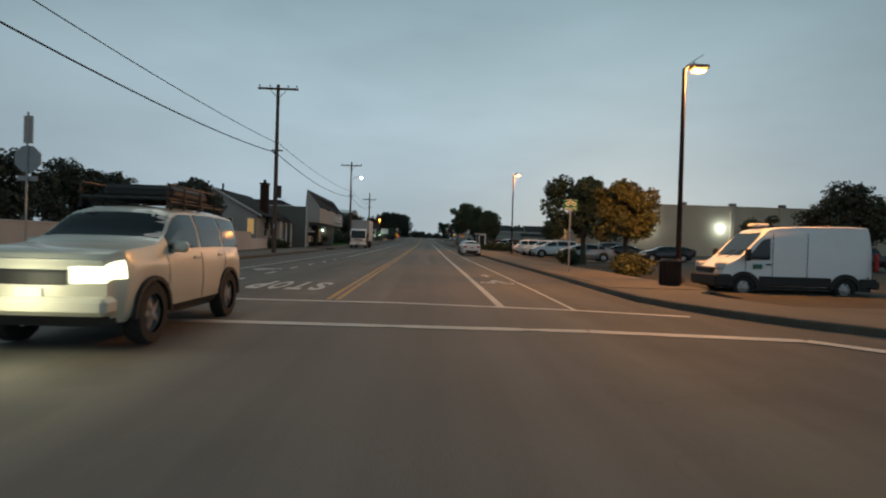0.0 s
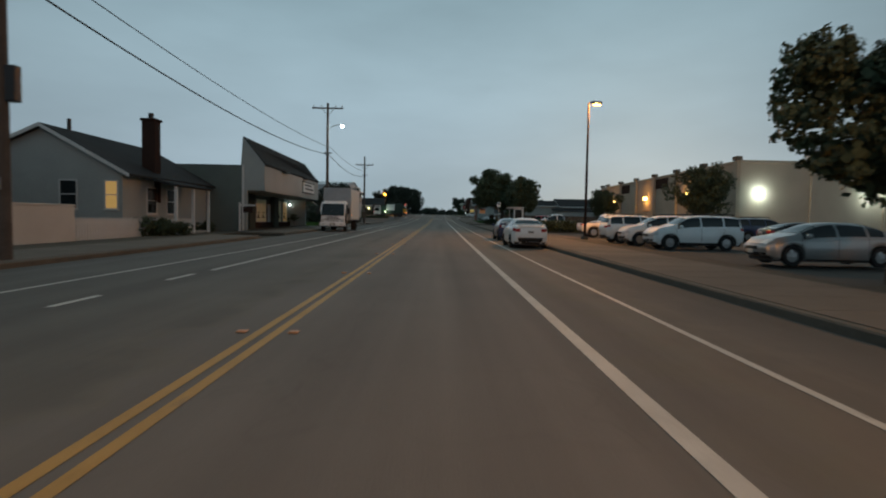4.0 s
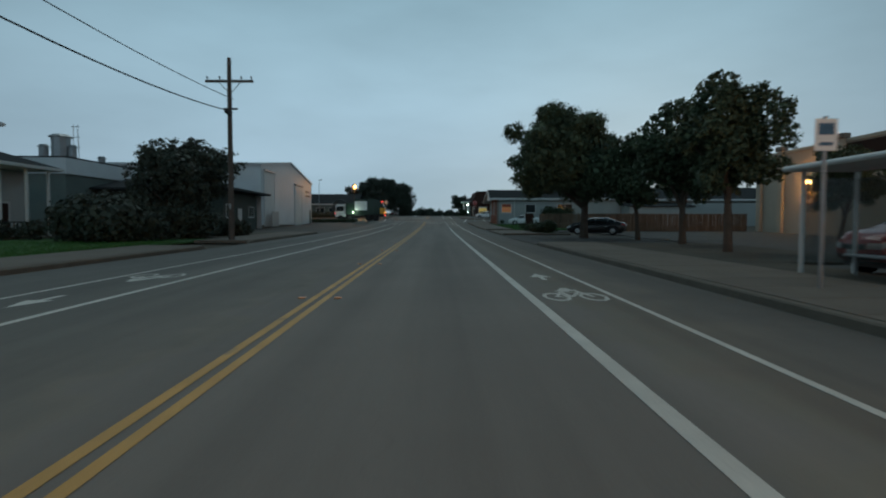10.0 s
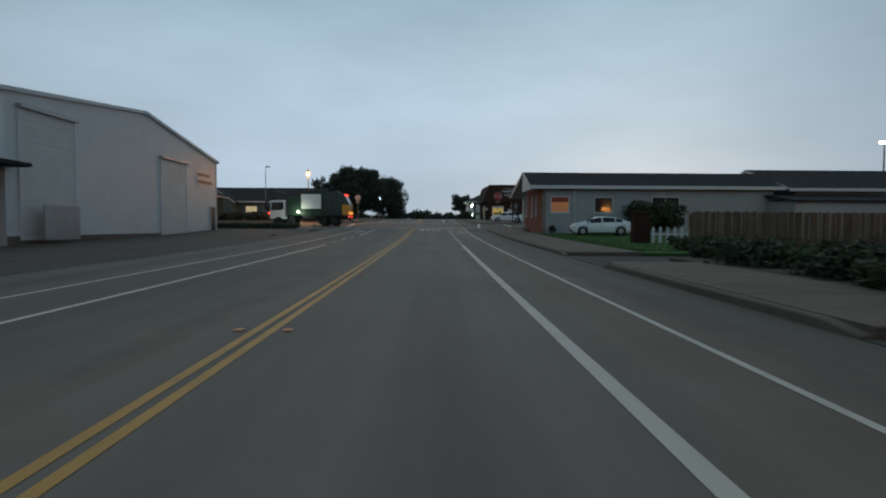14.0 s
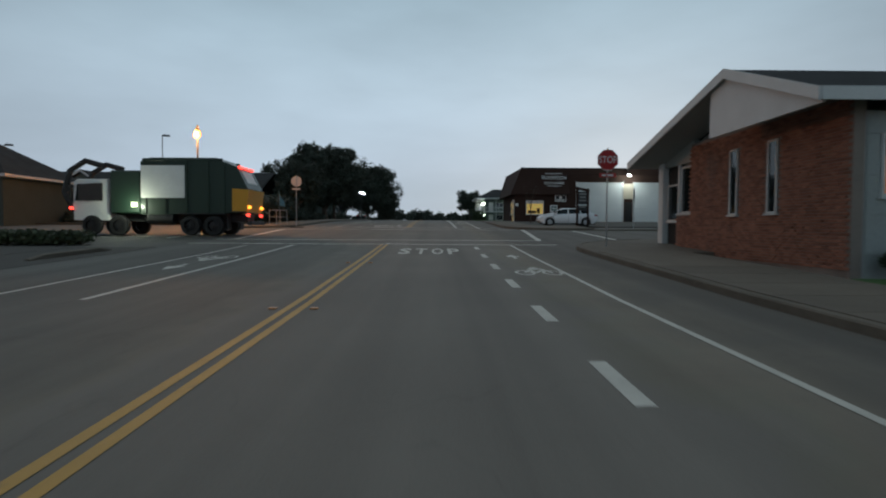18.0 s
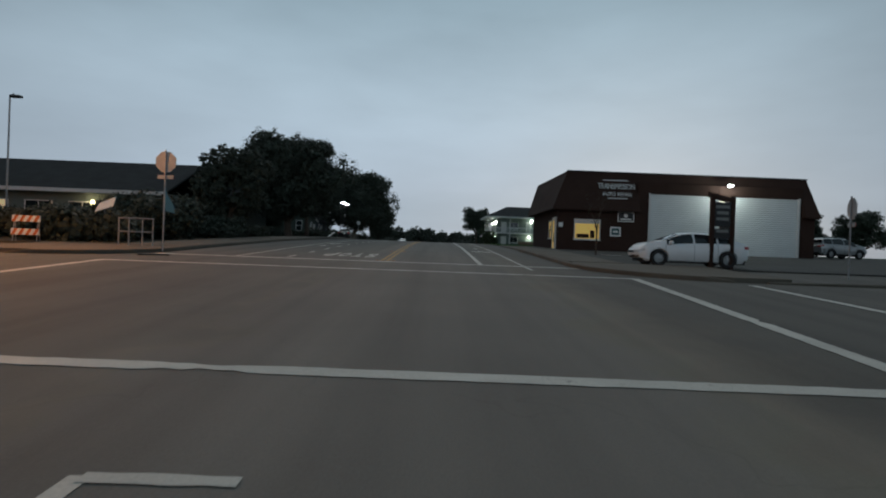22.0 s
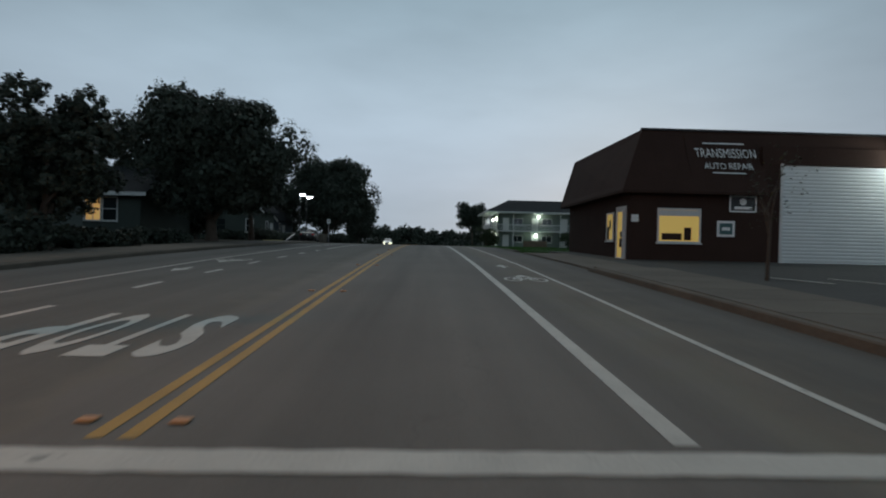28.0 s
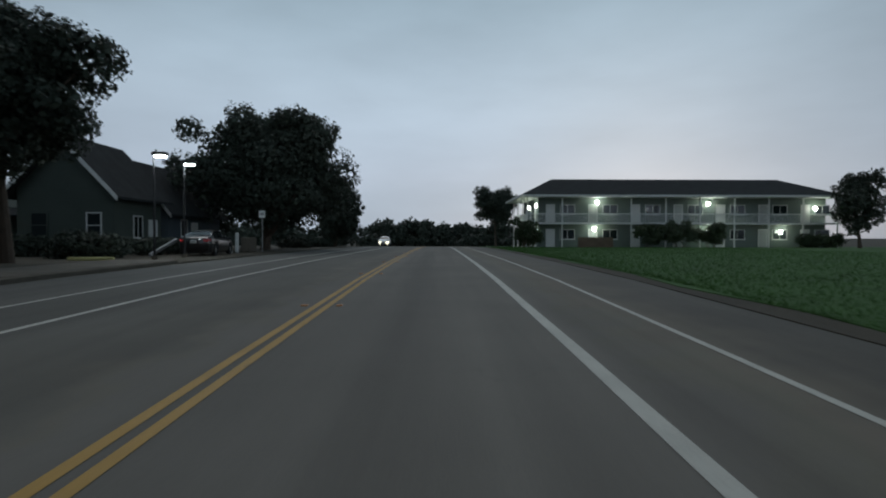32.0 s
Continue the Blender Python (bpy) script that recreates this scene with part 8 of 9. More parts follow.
for i, (x, y, rx, h) in enumerate(((25.5, 297.5, 2.2, 2.9), (28.8, 297.3, 2.4, 3.2), (32.5, 297.4, 2.2, 3.0), (12.6, 299.0, 1.6, 2.4), (11.3, 297.0, 1.4, 3.6), (45.0, 298.0, 3.0, 1.8))):
    bush(x, y, rx, 1.4, h, "dark shrub before the motel", HEDGE, 4200, 0.11, 60 + i, 0.03)
tree(48.0, 296.0, 8.6, 7.5, "dark tree beside the motel", PINE, 0.4, 0.2, 9000, 0.2, 66, 0.03)
tree(12.4, 336.0, 11.0, 10.0, "dark spreading tree beyond the motel", PINE, 0.4, 0.42, 8000, 0.24, 67, 0.0)
tree(45.5, 253.0, 5.2, 5.0, "dark tree behind the repair shop", PINE, 0.25, 0.12, 7000, 0.16, 68, 0.03)
tree(54.5, 257.0, 6.0, 8.0, "dark spreading tree behind the yard gate", PINE, 0.3, 0.14, 9000, 0.17, 69, 0.03)
# west side
tree(-16.5, 54.5, 6.0, 5.2, "dark round tree behind a low wall", PINE, 0.35, 0.15, 8000, 0.15, 71)
tree(-26.3, 58.0, 7.1, 10.0, "broad dark tree behind a wall", PINE, 0.35, 0.2, 8000, 0.18, 72)
tree(-19.5, 60.5, 3.6, 5.0, "dark low shrub tree before a house", PINE, 0.2, 0.1, 6000, 0.13, 73)
tree(-25.5, 45.0, 6.6, 9.0, "dark tree in the yard", PINE, 0.3, 0.15, 6000, 0.17, 74)
bush(-13.6, 67.6, 1.4, 2.4, 1.1, "dark shrub over a low wall", HEDGE, 2600, 0.09, 75)
bush(-14.0, 75.2, 0.9, 1.2, 0.8, "small dark shrub over a low wall", HEDGE, 1200, 0.08, 76)
bush(-13.6, 96.4, 1.0, 1.2, 1.4, "dark shrub by a shop", HEDGE, 1500, 0.09, 77)
for i, (x, y, rx, ry, h) in enumerate(((-15.5, 122.0, 2.8, 3.0, 2.6), (-13.6, 127.0, 1.8, 2.4, 2.3), (-18.5, 127.0, 3.0, 3.0, 3.0), (-13.0, 132.5, 1.6, 2.2, 1.3), (-22.5, 123.5, 2.5, 1.6, 1.2))):
    bush(x, y, rx, ry, h, "dense dark hedge-like shrub before a building", PINE, 5200, 0.11, 80 + i)
tree(-15.0, 128.9, 6.7, 8.4, "dark spreading tree beside a utility pole", PINE, 0.4, 0.2, 13000, 0.16, 86)
hedge_row(-24.0, 187.4, -12.0, 188.2, 1.3, 0.6, "low dark ground-cover strip", seed=87, lift=0.0)
# north-west corner: shrubs and large pines
for i, (x, y, rx, ry, h) in enumerate(((-14.5, 213.0, 2.6, 2.4, 1.75), (-18.5, 215.0, 3.0, 2.6, 1.6), (-13.4, 218.5, 2.2, 3.0, 2.6), (-16.5, 222.5, 3.0, 3.5, 2.6), (-23.5, 215.0, 3.4, 2.6, 1.35), (-13.0, 236.0, 1.6, 3.4, 0.9), (-28.0, 214.0, 2.6, 2.0, 1.2), (-12.5, 223.4, 2.0, 2.6, 1.5), (-12.5, 229.5, 1.8, 3.4, 0.9), (-17.6, 253.0, 2.6, 1.6, 3.4))):
    bush(x, y, rx, ry, h, "dense dark shrub at the street corner", PINE, 5200, 0.12, 90 + i)
tree(-12.7, 226.3, 6.2, 5.8, "large dark pine with a rounded crown", PINE, 0.6, 0.2, 30000, 0.12, 101, pine=True)
tree(-13.3, 244.8, 10.3, 14.6, "tall dark pine with a broad billowing crown", PINE, 0.8, 0.17, 80000, 0.11, 102, pine=True, clump_n=150, lump=0.74, core=0.90)
tree(-14.0, 256.0, 10.2, 8.8, "dark pine with open limbs beside a gabled house", PINE, 0.5, 0.34, 30000, 0.13, 114, pine=True, clump_n=72, lump=0.85, core=0.85)
tree(-20.0, 250.0, 9.4, 8.5, "tall dark pine behind another", PINE, 0.7, 0.08, 30000, 0.14, 103, pine=True)
tree(-12.2, 281.5, 12.0, 15.2, "broad dark cypress with a billowing crown", PINE, 0.8, 0.12, 46000, 0.14, 104, pine=True, clump_n=120, lump=0.70, lift=0.0, core=0.9)
tree(-10.4, 302.0, 8.6, 8.0, "broad dark cypress sloping to the street", PINE, 0.8, 0.1, 40000, 0.15, 105, pine=True, clump_n=70, lift=0.0)
tree(-20.5, 287.0, 8.6, 9.0, "broad dark cypress behind the parked cars", PINE, 0.8, 0.1, 30000, 0.16, 106, pine=True, lift=0.0)
bush(-14.6, 262.0, 1.8, 1.6, 1.5, "dark shrub before a gabled house", PINE, 3500, 0.10, 111, 0.05)
bush(-18.5, 264.5, 2.2, 1.4, 1.3, "dark shrub before a gabled house", PINE, 3500, 0.10, 112, 0.05)
hedge_row(-14.2, 266.0, -13.0, 274.0, 1.3, 1.0, "dark hedge with sloping timber edging", PINE, seed=107, lift=0.05)
bush(-12.0, 290.0, 1.4, 3.0, 1.2, "dark shrub beside the street", PINE, 3500, 0.12, 108, 0.05)
bush(-11.5, 300.0, 1.5, 4.0, 1.1, "dark shrub beside the street", PINE, 3500, 0.12, 109, 0.05)

# far woods that close the street
rng = np.random.RandomState(5)
far = []
for i in range(90):
    a = rng.uniform(-1, 1)
    y = rng.uniform(400, 470)
    x = a * 130
    r = rng.uniform(3, 6)
    far.append((x, y, G(y) + rng.uniform(1.5, 5.5), r * 1.3, r, r * 0.8))
for i in range(50):
    y = rng.uniform(335, 400)
    x = rng.uniform(9, 60) if i % 3 else rng.uniform(-60, -14)
    far.append((x, y, G(y) + rng.uniform(1, 4.0), 3.2, 3, 2.6))
for i in range(46):
    y = rng.uniform(392, 428)
    r = rng.uniform(1.6, 2.9)
    far.append((rng.uniform(-16, 16), y, G(y) + rng.uniform(1.0, 7.2), r * 1.2, r, r))
fw = new("far_woods", leaves(far, 60000, 0.42, 8, core=0.8))
fw.data.materials.append(PINE)
tagged(fw, "dark far woods that close the street", "woods", kind="stuff")
south = []
for i in range(60):
    x = rng.uniform(-140, -30)
    y = rng.uniform(40, 180)
    south.append((x - 20, y, G(y) + rng.uniform(1, 4), 4, 4, 3))
for i in range(40):
    south.append((rng.uniform(75, 140), rng.uniform(30, 300), rng.uniform(1, 5), 5, 5, 4))
fs = new("far_trees", leaves(south, 16000, 0.5, 9))
fs.data.materials.append(PINE)
tagged(fs, "dark far trees behind the buildings", "woods", kind="stuff")

# ---- poles, wires, lamps, signs ----
POLEWOOD = mat("pole_wood", (0.085, 0.07, 0.06), 0.95, vary=0.3, scale=2, fine=22, bump=0.5)
SIGNRED = mat("sign_red", (0.42, 0.02, 0.022), 0.4, vary=0.06, bump=0.0)
SIGNGREEN = mat("sign_green", (0.02, 0.14, 0.06), 0.4, vary=0.06, bump=0.0)
SIGNBACK = mat("sign_back", (0.34, 0.34, 0.34), 0.5, 0.3, vary=0.15, scale=3)
ORANGE = mat("barricade_orange", (0.62, 0.16, 0.04), 0.5, vary=0.1)
BLUECLOTH = mat("blue_cloth", (0.05, 0.16, 0.24), 0.8, vary=0.15)
CABLE = mat("cable", (0.012, 0.012, 0.013), 0.7, vary=0.1, bump=0.0)
LAMPSOD = glow("street_lamp_sodium", (1.0, 0.50, 0.13), 9)
LAMPLED = glow("street_lamp_led", (0.88, 0.96, 1.0), 60)


def utility_pole(x, y, h, arm_z, arm_half, extras="", lamp=False):
    t = thing("utility_pole", "tall wooden utility pole with a crossarm and insulators", "utility pole", x, y, G(y) + 0.13, group="utility poles")
    part("pole", Shape().tube((0, 0, -0.3), (0, 0, h), 0.17, 0.11, 10), POLEWOOD, t)
    part("crossarm", Shape().bevel(-arm_half, -0.06, arm_z - 0.07, arm_half, 0.06, arm_z + 0.07, 0.01), POLEWOOD, t)
    br = Shape().tube((-0.6, 0.07, arm_z - 0.05), (0, 0.1, arm_z - 0.7), 0.02, 0.02, 5).tube((0.6, 0.07, arm_z - 0.05), (0, 0.1, arm_z - 0.7), 0.02, 0.02, 5)
    part("arm_brace", br, DARKMETAL, t)
    for k in (-0.92, -0.4, 0.5, 0.92):
        part("insulator", Shape().tube((arm_half * k, 0, arm_z + 0.07), (arm_half * k, 0, arm_z + 0.16), 0.025, 0.025, 6).tube((arm_half * k, 0, arm_z + 0.16), (arm_half * k, 0, arm_z + 0.27), 0.06, 0.045, 8), GREYMETAL, t)
    part("number_tag", Shape().box(-0.05, -0.19, 1.8, 0.05, -0.165, 2.1), GREYMETAL, t)
    if "can" in extras:
        part("junction_box", Shape().bevel(0.14, -0.12, 4.0, 0.42, 0.12, 4.9, 0.02), DARKMETAL, t)
    if "splice" in extras:
        part("splice_case", Shape().tube((0.1, -0.9, 7.15), (0.1, -0.35, 7.1), 0.10, 0.10, 8), CABLE, t)
        part("cable_bracket", Shape().bevel(-0.35, -0.08, 7.4, 0.45, 0.05, 7.5, 0.02), DARKMETAL, t)
    if lamp:
        part("lamp_arm", Shape().path([(0.1, 0, 9.75), (0.5, -0.03, 10.1), (1.0, -0.06, 10.25), (1.35, -0.08, 10.25)], 0.035, 7), GREYMETAL, t)
        hd = part("lamp_head", Shape().bevel(1.2, -0.22, 10.17, 1.75, 0.06, 10.33, 0.05), GREYMETAL, t)
        part("lamp_lens", Shape().ball((1.48, -0.08, 10.12), 0.17, 10, 6, 0.7), LAMPLED, hd, "lit white lamp lens")
        lamp_light((x + 1.48, y - 0.08, G(y) + 10.0), 420, LED, 0.15)
    return t


utility_pole(-9.1, 8.0, 12.2, 11.9, 1.5, "can")
utility_pole(-8.98, 50.0, 12.2, 11.9, 1.45, "can splice")
utility_pole(-9.35, 92.9, 12.4, 11.9, 1.55, "splice", True)
utility_pole(-9.7, 123.6, 10.3, 9.0, 1.35, "splice")


def wire(p, q, sag, r, label):
    pts = []
    for i in range(17):
        k = i / 16
        pts.append((p[0] + (q[0] - p[0]) * k, p[1] + (q[1] - p[1]) * k, p[2] + (q[2] - p[2]) * k - sag * 4 * k * (1 - k)))
    return solid("overhead_wire", Shape().path(pts, r, 5), CABLE, label, "wire", group="overhead wires", kind="structure")


PZ = [(-9.1, 8.0), (-9.2, 50.0), (-9.35, 92.9), (-9.7, 123.6)]
for (xa, ya), (xb, yb) in zip(PZ, PZ[1:]):
    za, zb = G(ya) + 0.13, G(yb) + 0.13
    wire((xa + 0.2, ya, za + 8.1), (xb + 0.2, yb, zb + 8.0), 0.5, 0.020, "thin black overhead wire between poles")
    wire((xa + 0.15, ya, za + 7.3), (xb + 0.15, yb, zb + 7.3), 0.8, 0.030, "thick black overhead telephone cable")


def lamp_post(x, y, h, arm, m, watts, colour, label, lift=0.13, r=0.10, on=True, square=False, name="street_lamp"):
    t = thing(name, label, "street lamp", x, y, G(y) + lift)
    part("base_plate", Shape().tube((0, 0, -0.05), (0, 0, 0.18), r * 2.4, r * 2.2, 10), CONCRETE, t)
    part("pole", Shape().tube((0, 0, 0.1), (0, 0, h), r, r * 0.65, 10), (GREYMETAL if h > 5 else DARKMETAL) if not square else DARKBROWN, t)
    if arm:
        part("arm", Shape().path([(0, 0, h - 0.05), (arm * 0.5, -0.02, h + 0.12), (arm, -0.04, h + 0.1)], 0.045, 7), DARKMETAL, t)
    hd = part("lamp_head", Shape().bevel(arm - 0.05, -0.2, h - 0.02, arm + 0.62, 0.2, h + 0.14, 0.05), DARKMETAL, t)
    part("photocell", Shape().tube((arm + 0.1, 0, h + 0.14), (arm + 0.1, 0, h + 0.24), 0.04, 0.04, 6), DARKMETAL, hd)
    if on:
        part("lamp_lens", Shape().bevel(arm + 0.06, -0.15, h - 0.09, arm + 0.52, 0.15, h - 0.015, 0.03), m, hd, "lit lamp lens")
        lamp_light((x + arm + 0.3, y, G(y) + lift + h - 0.25), watts, colour, 0.18)
    return t


lampA = lamp_post(11.3, 29.15, 7.8, 0.25, LAMPSOD, 5200, SODIUM, "tall street lamp with a lit orange sodium head", square=True)
part("tilted_shield", slope([(0.15, -0.15, 7.97), (0.62, -0.15, 8.3), (0.62, 0.15, 8.3), (0.15, 0.15, 7.97)], 0.03), DARKMETAL, lampA)
lamp_post(11.9, 73.8, 9.05, 0.25, LAMPSOD, 5600, SODIUM, "tall street lamp with a lit orange sodium head", square=True)
lamp_post(-10.7, 260.4, 4.7, 0.0, LAMPLED, 40, LED, "lit white car-park lamp on a dark post", 0.05, 0.06)
lamp_post(-10.7, 263.4, 4.7, 0.0, LAMPLED, 40, LED, "lit white car-park lamp on a dark post", 0.05, 0.06)
lamp_post(-21.5, 293.0, 9.3, 0.0, LAMPLED, 150, LED, "lit white lamp on a tall dark post", 0.05, 0.07)
lamp_post(-25.1, 222.5, 8.4, 0.1, LAMPLED, 0, LED, "unlit lamp on a tall dark post", 0.05, 0.07, on=False)
lamp_post(-38.0, 219.0, 7.0, 0.1, LAMPLED, 0, LED, "unlit lamp on a tall dark post", 0.05, 0.06, on=False)
gl = thing("globe_lamp", "dark post with a lit orange acorn lamp", "street lamp", -14.4, 205.2, G(205) + 0.15)
part("pole", Shape().tube((0, 0, 0), (0, 0, 6.1), 0.09, 0.06, 8), DARKMETAL, gl)
part("lamp_globe", Shape().ball((0, 0, 6.35), 0.24, 12, 8, 1.2), glow("acorn_lamp_glow", (1.0, 0.42, 0.08), 2.0), gl, "lit orange lamp globe")
part("finial", Shape().tube((0, 0, 6.6), (0, 0, 7.0), 0.16, 0.03, 8), DARKMETAL, gl)
lamp_light((-14.4, 204.8, G(205) + 6.4), 2600, SODIUM, 0.2)
fl = thing("flood_mast", "tall mast with lit white flood lamps far behind roofs", "flood lamp", 62.0, 205.0)
part("mast", Shape().tube((0, 0, 0), (0, 0, 11.0), 0.12, 0.08, 8), DARKMETAL, fl)
part("lamp", Shape().bevel(-0.7, -0.2, 10.9, -0.1, 0.1, 11.2, 0.04).bevel(0.1, -0.2, 10.9, 0.7, 0.1, 11.2, 0.04), LAMPLED, fl)


def octagon(r):
    return [(r * math.cos(radians(22.5 + 45 * i)), r * math.sin(radians(22.5 + 45 * i))) for i in range(8)]


def stop_sign(x, y, z, facing, lift=0.15, plate=True, tall=0.0, name="stop_sign"):
    """An octagonal sign on a post; it faces -y before it is turned."""
    t = thing(name, "red octagonal STOP sign on a galvanised post", "sign", x, y, G(y) + lift, facing, "stop signs")
    part("post", Shape().tube((0, 0.03, -0.1), (0, 0.03, z + 0.45 + tall), 0.03, 0.03, 8), GREYMETAL, t)
    R = 0.41
    b = Shape().prism(octagon(R), 1, -0.004, 0.006)
    b.v = [(a, c, d + z) for a, c, d in b.v]
    pl = part("sign_plate", b, SIGNBACK, t)
    f = Shape().prism(octagon(R), 1, -0.010, -0.005)
    f.v = [(a, c, d + z) for a, c, d in f.v]
    part("white_border", f, SIGNWHITE, pl)
    f = Shape().prism(octagon(R * 0.95), 1, -0.016, -0.011)
    f.v = [(a, c, d + z) for a, c, d in f.v]
    part("red_face", f, SIGNRED, pl)
    s = lettering("STOP", 0.36)
    s.v = [(a * 0.78, -0.020, z + c) for a, c, d in s.v]
    part("lettering", s, SIGNWHITE, pl)
    if plate:
        p2 = part("plaque", Shape().bevel(-0.3, -0.012, z - 0.64, 0.3, 0.0, z - 0.49, 0.004), SIGNRED, t)
        part("plaque_back", Shape().box(-0.295, 0.001, z - 0.635, 0.295, 0.005, z - 0.495), SIGNBACK, p2)
        part("plaque_bar", Shape().box(-0.22, -0.016, z - 0.60, -0.06, -0.0125, z - 0.53).box(-0.02, -0.016, z - 0.60, 0.2, -0.0125, z - 0.53), SIGNWHITE, p2)
    return t


stop_sign(8.5, 186.6, 3.2, 0)
stop_sign(-8.3, 208.1, 3.25, 180)
stop_sign(16.55, 206.6, 2.4, 75)
s0 = stop_sign(-9.6, 25.5, 3.25, 180, tall=0.9)
part("name_blade", Shape().bevel(-0.13, -0.02, 3.7, 0.13, 0.02, 4.5, 0.005), SIGNBACK, s0)


def plain_sign(x, y, w, h, z, label, m, lift=0.15, bars=2, face=0, post=None):
    t = thing("road_sign", label, "sign", x, y, G(y) + lift, face)
    part("post", Shape().bevel(-0.03, 0.0, -0.1, 0.03, 0.05, z + h / 2 + 0.05, 0.006), post or GREYMETAL, t)
    p = part("sign_plate", Shape().bevel(-w / 2, -0.012, z - h / 2, w / 2, -0.001, z + h / 2, 0.004), m, t)
    return t, p


t, p = plain_sign(8.3, 33.2, 0.62, 0.46, 2.95, "green bike route sign with a white bicycle", SIGNGREEN)
s = Shape()
for cx in (-0.14, 0.14):
    k = len(s.v)
    for i in range(14):
        a = 2 * math.pi * i / 14
        for r in (0.085, 0.062):
            s.v.append((cx + r * math.cos(a), -0.016, 2.99 + r * math.sin(a)))
    for i in range(14):
        j = (i + 1) % 14
        s.f.append((k + 2 * i, k + 2 * j, k + 2 * j + 1, k + 2 * i + 1))
for a, b in (((-0.14, 2.99), (-0.06, 3.1)), ((-0.06, 3.1), (0.08, 3.1)), ((0.08, 3.1), (0.0, 2.99)), ((0.0, 2.99), (-0.06, 3.1)), ((0.14, 2.99), (0.07, 3.14))):
    s.tube((a[0], -0.016, a[1]), (b[0], -0.016, b[1]), 0.010, 0.010, 4)
part("bicycle", s, SIGNWHITE, p)
q = lettering("BIKE ROUTE", 0.11)
q.v = [(a * 0.8, -0.016, 2.80 + c) for a, c, d in q.v]
part("lettering", q, SIGNWHITE, p)
part("border", Shape().box(-0.30, -0.015, 3.155, 0.30, -0.0125, 3.17).box(-0.30, -0.015, 2.73, 0.30, -0.0125, 2.745), SIGNWHITE, p)
t, p = plain_sign(8.85, 101.0, 0.40, 0.56, 2.72, "white bus stop sign on a post", SIGNWHITE)
part("sign_bar", Shape().box(-0.14, -0.016, 2.72, 0.14, -0.0125, 2.92).box(-0.12, -0.016, 2.53, 0.12, -0.0125, 2.59), mat("bus_blue", (0.05, 0.12, 0.2), 0.5), p)
t, p = plain_sign(-10.4, 275.0, 0.45, 0.5, 2.65, "small white road sign on a post", SIGNWHITE, 0.05)
part("sign_bar", Shape().box(-0.14, -0.016, 2.57, 0.14, -0.0125, 2.75), SIGNBACK, p)

# bus shelter
bs = thing("bus_shelter", "glazed bus shelter with a pale frame and flat roof", "bus shelter", 11.05, 103.3, G(103.3) + 0.14)
for px in (-0.55, 0.7):
    for py in ((0.8,) if px < 0 else (-1.9, -0.55, 0.8)):
        part("post", Shape().bevel(px - 0.04, py - 0.04, 0, px + 0.04, py + 0.04, 2.35, 0.008), TRIM, bs)
part("roof", Shape().bevel(-0.95, -2.15, 2.36, 0.78, 1.02, 2.48, 0.04), TRIM, bs)
SHGLASS = glass("shelter_glass", (0.10, 0.12, 0.12), 0.08, 0.35)
for a, b in ((-1.86, -0.59), (-0.51, 0.76)):
    part("glass_panel", Shape().box(0.69, a, 0.25, 0.70, b, 2.2), SHGLASS, bs)
part("glass_panel", Shape().box(-0.5, 0.79, 0.25, 0.66, 0.80, 2.2), SHGLASS, bs)
ad = part("poster_case", Shape().bevel(-0.40, -2.0, 0.0, 0.66, -1.86, 2.3, 0.02), TRIM, bs, "pale-framed poster case")
part("poster", Shape().box(-0.25, -2.006, 0.22, 0.52, -2.001, 2.18), DARKVOID, ad)
part("bench", Shape().bevel(0.2, -1.5, 0.42, 0.6, 0.5, 0.47, 0.01).box(0.35, -1.3, 0, 0.4, -1.25, 0.43).box(0.35, 0.3, 0, 0.4, 0.35, 0.43), GREYMETAL, bs)

# litter bin, hydrant, railing, barricade
lb = thing("litter_bin", "dark round litter bin beside the pavement", "litter bin", 9.9, 26.6, G(26.6) + 0.15)
part("bin", Shape().tube((0, 0, 0), (0, 0, 0.78), 0.30, 0.32, 14), DARKBROWN, lb)
part("rim", Shape().tube((0, 0, 0.78), (0, 0, 0.86), 0.33, 0.28, 14), DARKMETAL, lb)
for i in range(14):
    a = 2 * math.pi * i / 14
    part("slat", Shape().box(0.31 * math.cos(a) - 0.02, 0.31 * math.sin(a) - 0.02, 0.05, 0.31 * math.cos(a) + 0.02, 0.31 * math.sin(a) + 0.02, 0.75), DARKBROWN, lb)
cg = thing("guard_railing", "galvanised corner guard railing on the kerb", "railing", -10.1, 209.6, G(209.6) + 0.15)
for px, py in ((-0.6, -0.2), (0.1, 0.25), (0.75, -0.2), (0.1, -0.75)):
    part("post", Shape().tube((px, py, 0), (px, py, 1.1), 0.03, 0.03, 7), GREYMETAL, cg)
for z in (0.55, 1.08):
    part("rail", Shape().path([(-0.6, -0.2, z), (0.1, 0.25, z), (0.75, -0.2, z), (0.1, -0.75, z), (-0.6, -0.2, z)], 0.03, 7), GREYMETAL, cg)
bar_ = thing("barricade", "folding road barricade with orange and white stripes", "barricade", -15.2, 210.6, G(210.6) + 0.12, 20)
for sg in (-1, 1):
    part("leg", Shape().tube((sg * 0.42, -0.2, 0), (sg * 0.42, 0.0, 1.1), 0.02, 0.02, 6), SIGNBACK, bar_)
    part("leg", Shape().tube((sg * 0.42, 0.22, 0), (sg * 0.42, 0.0, 1.1), 0.02, 0.02, 6), SIGNBACK, bar_)
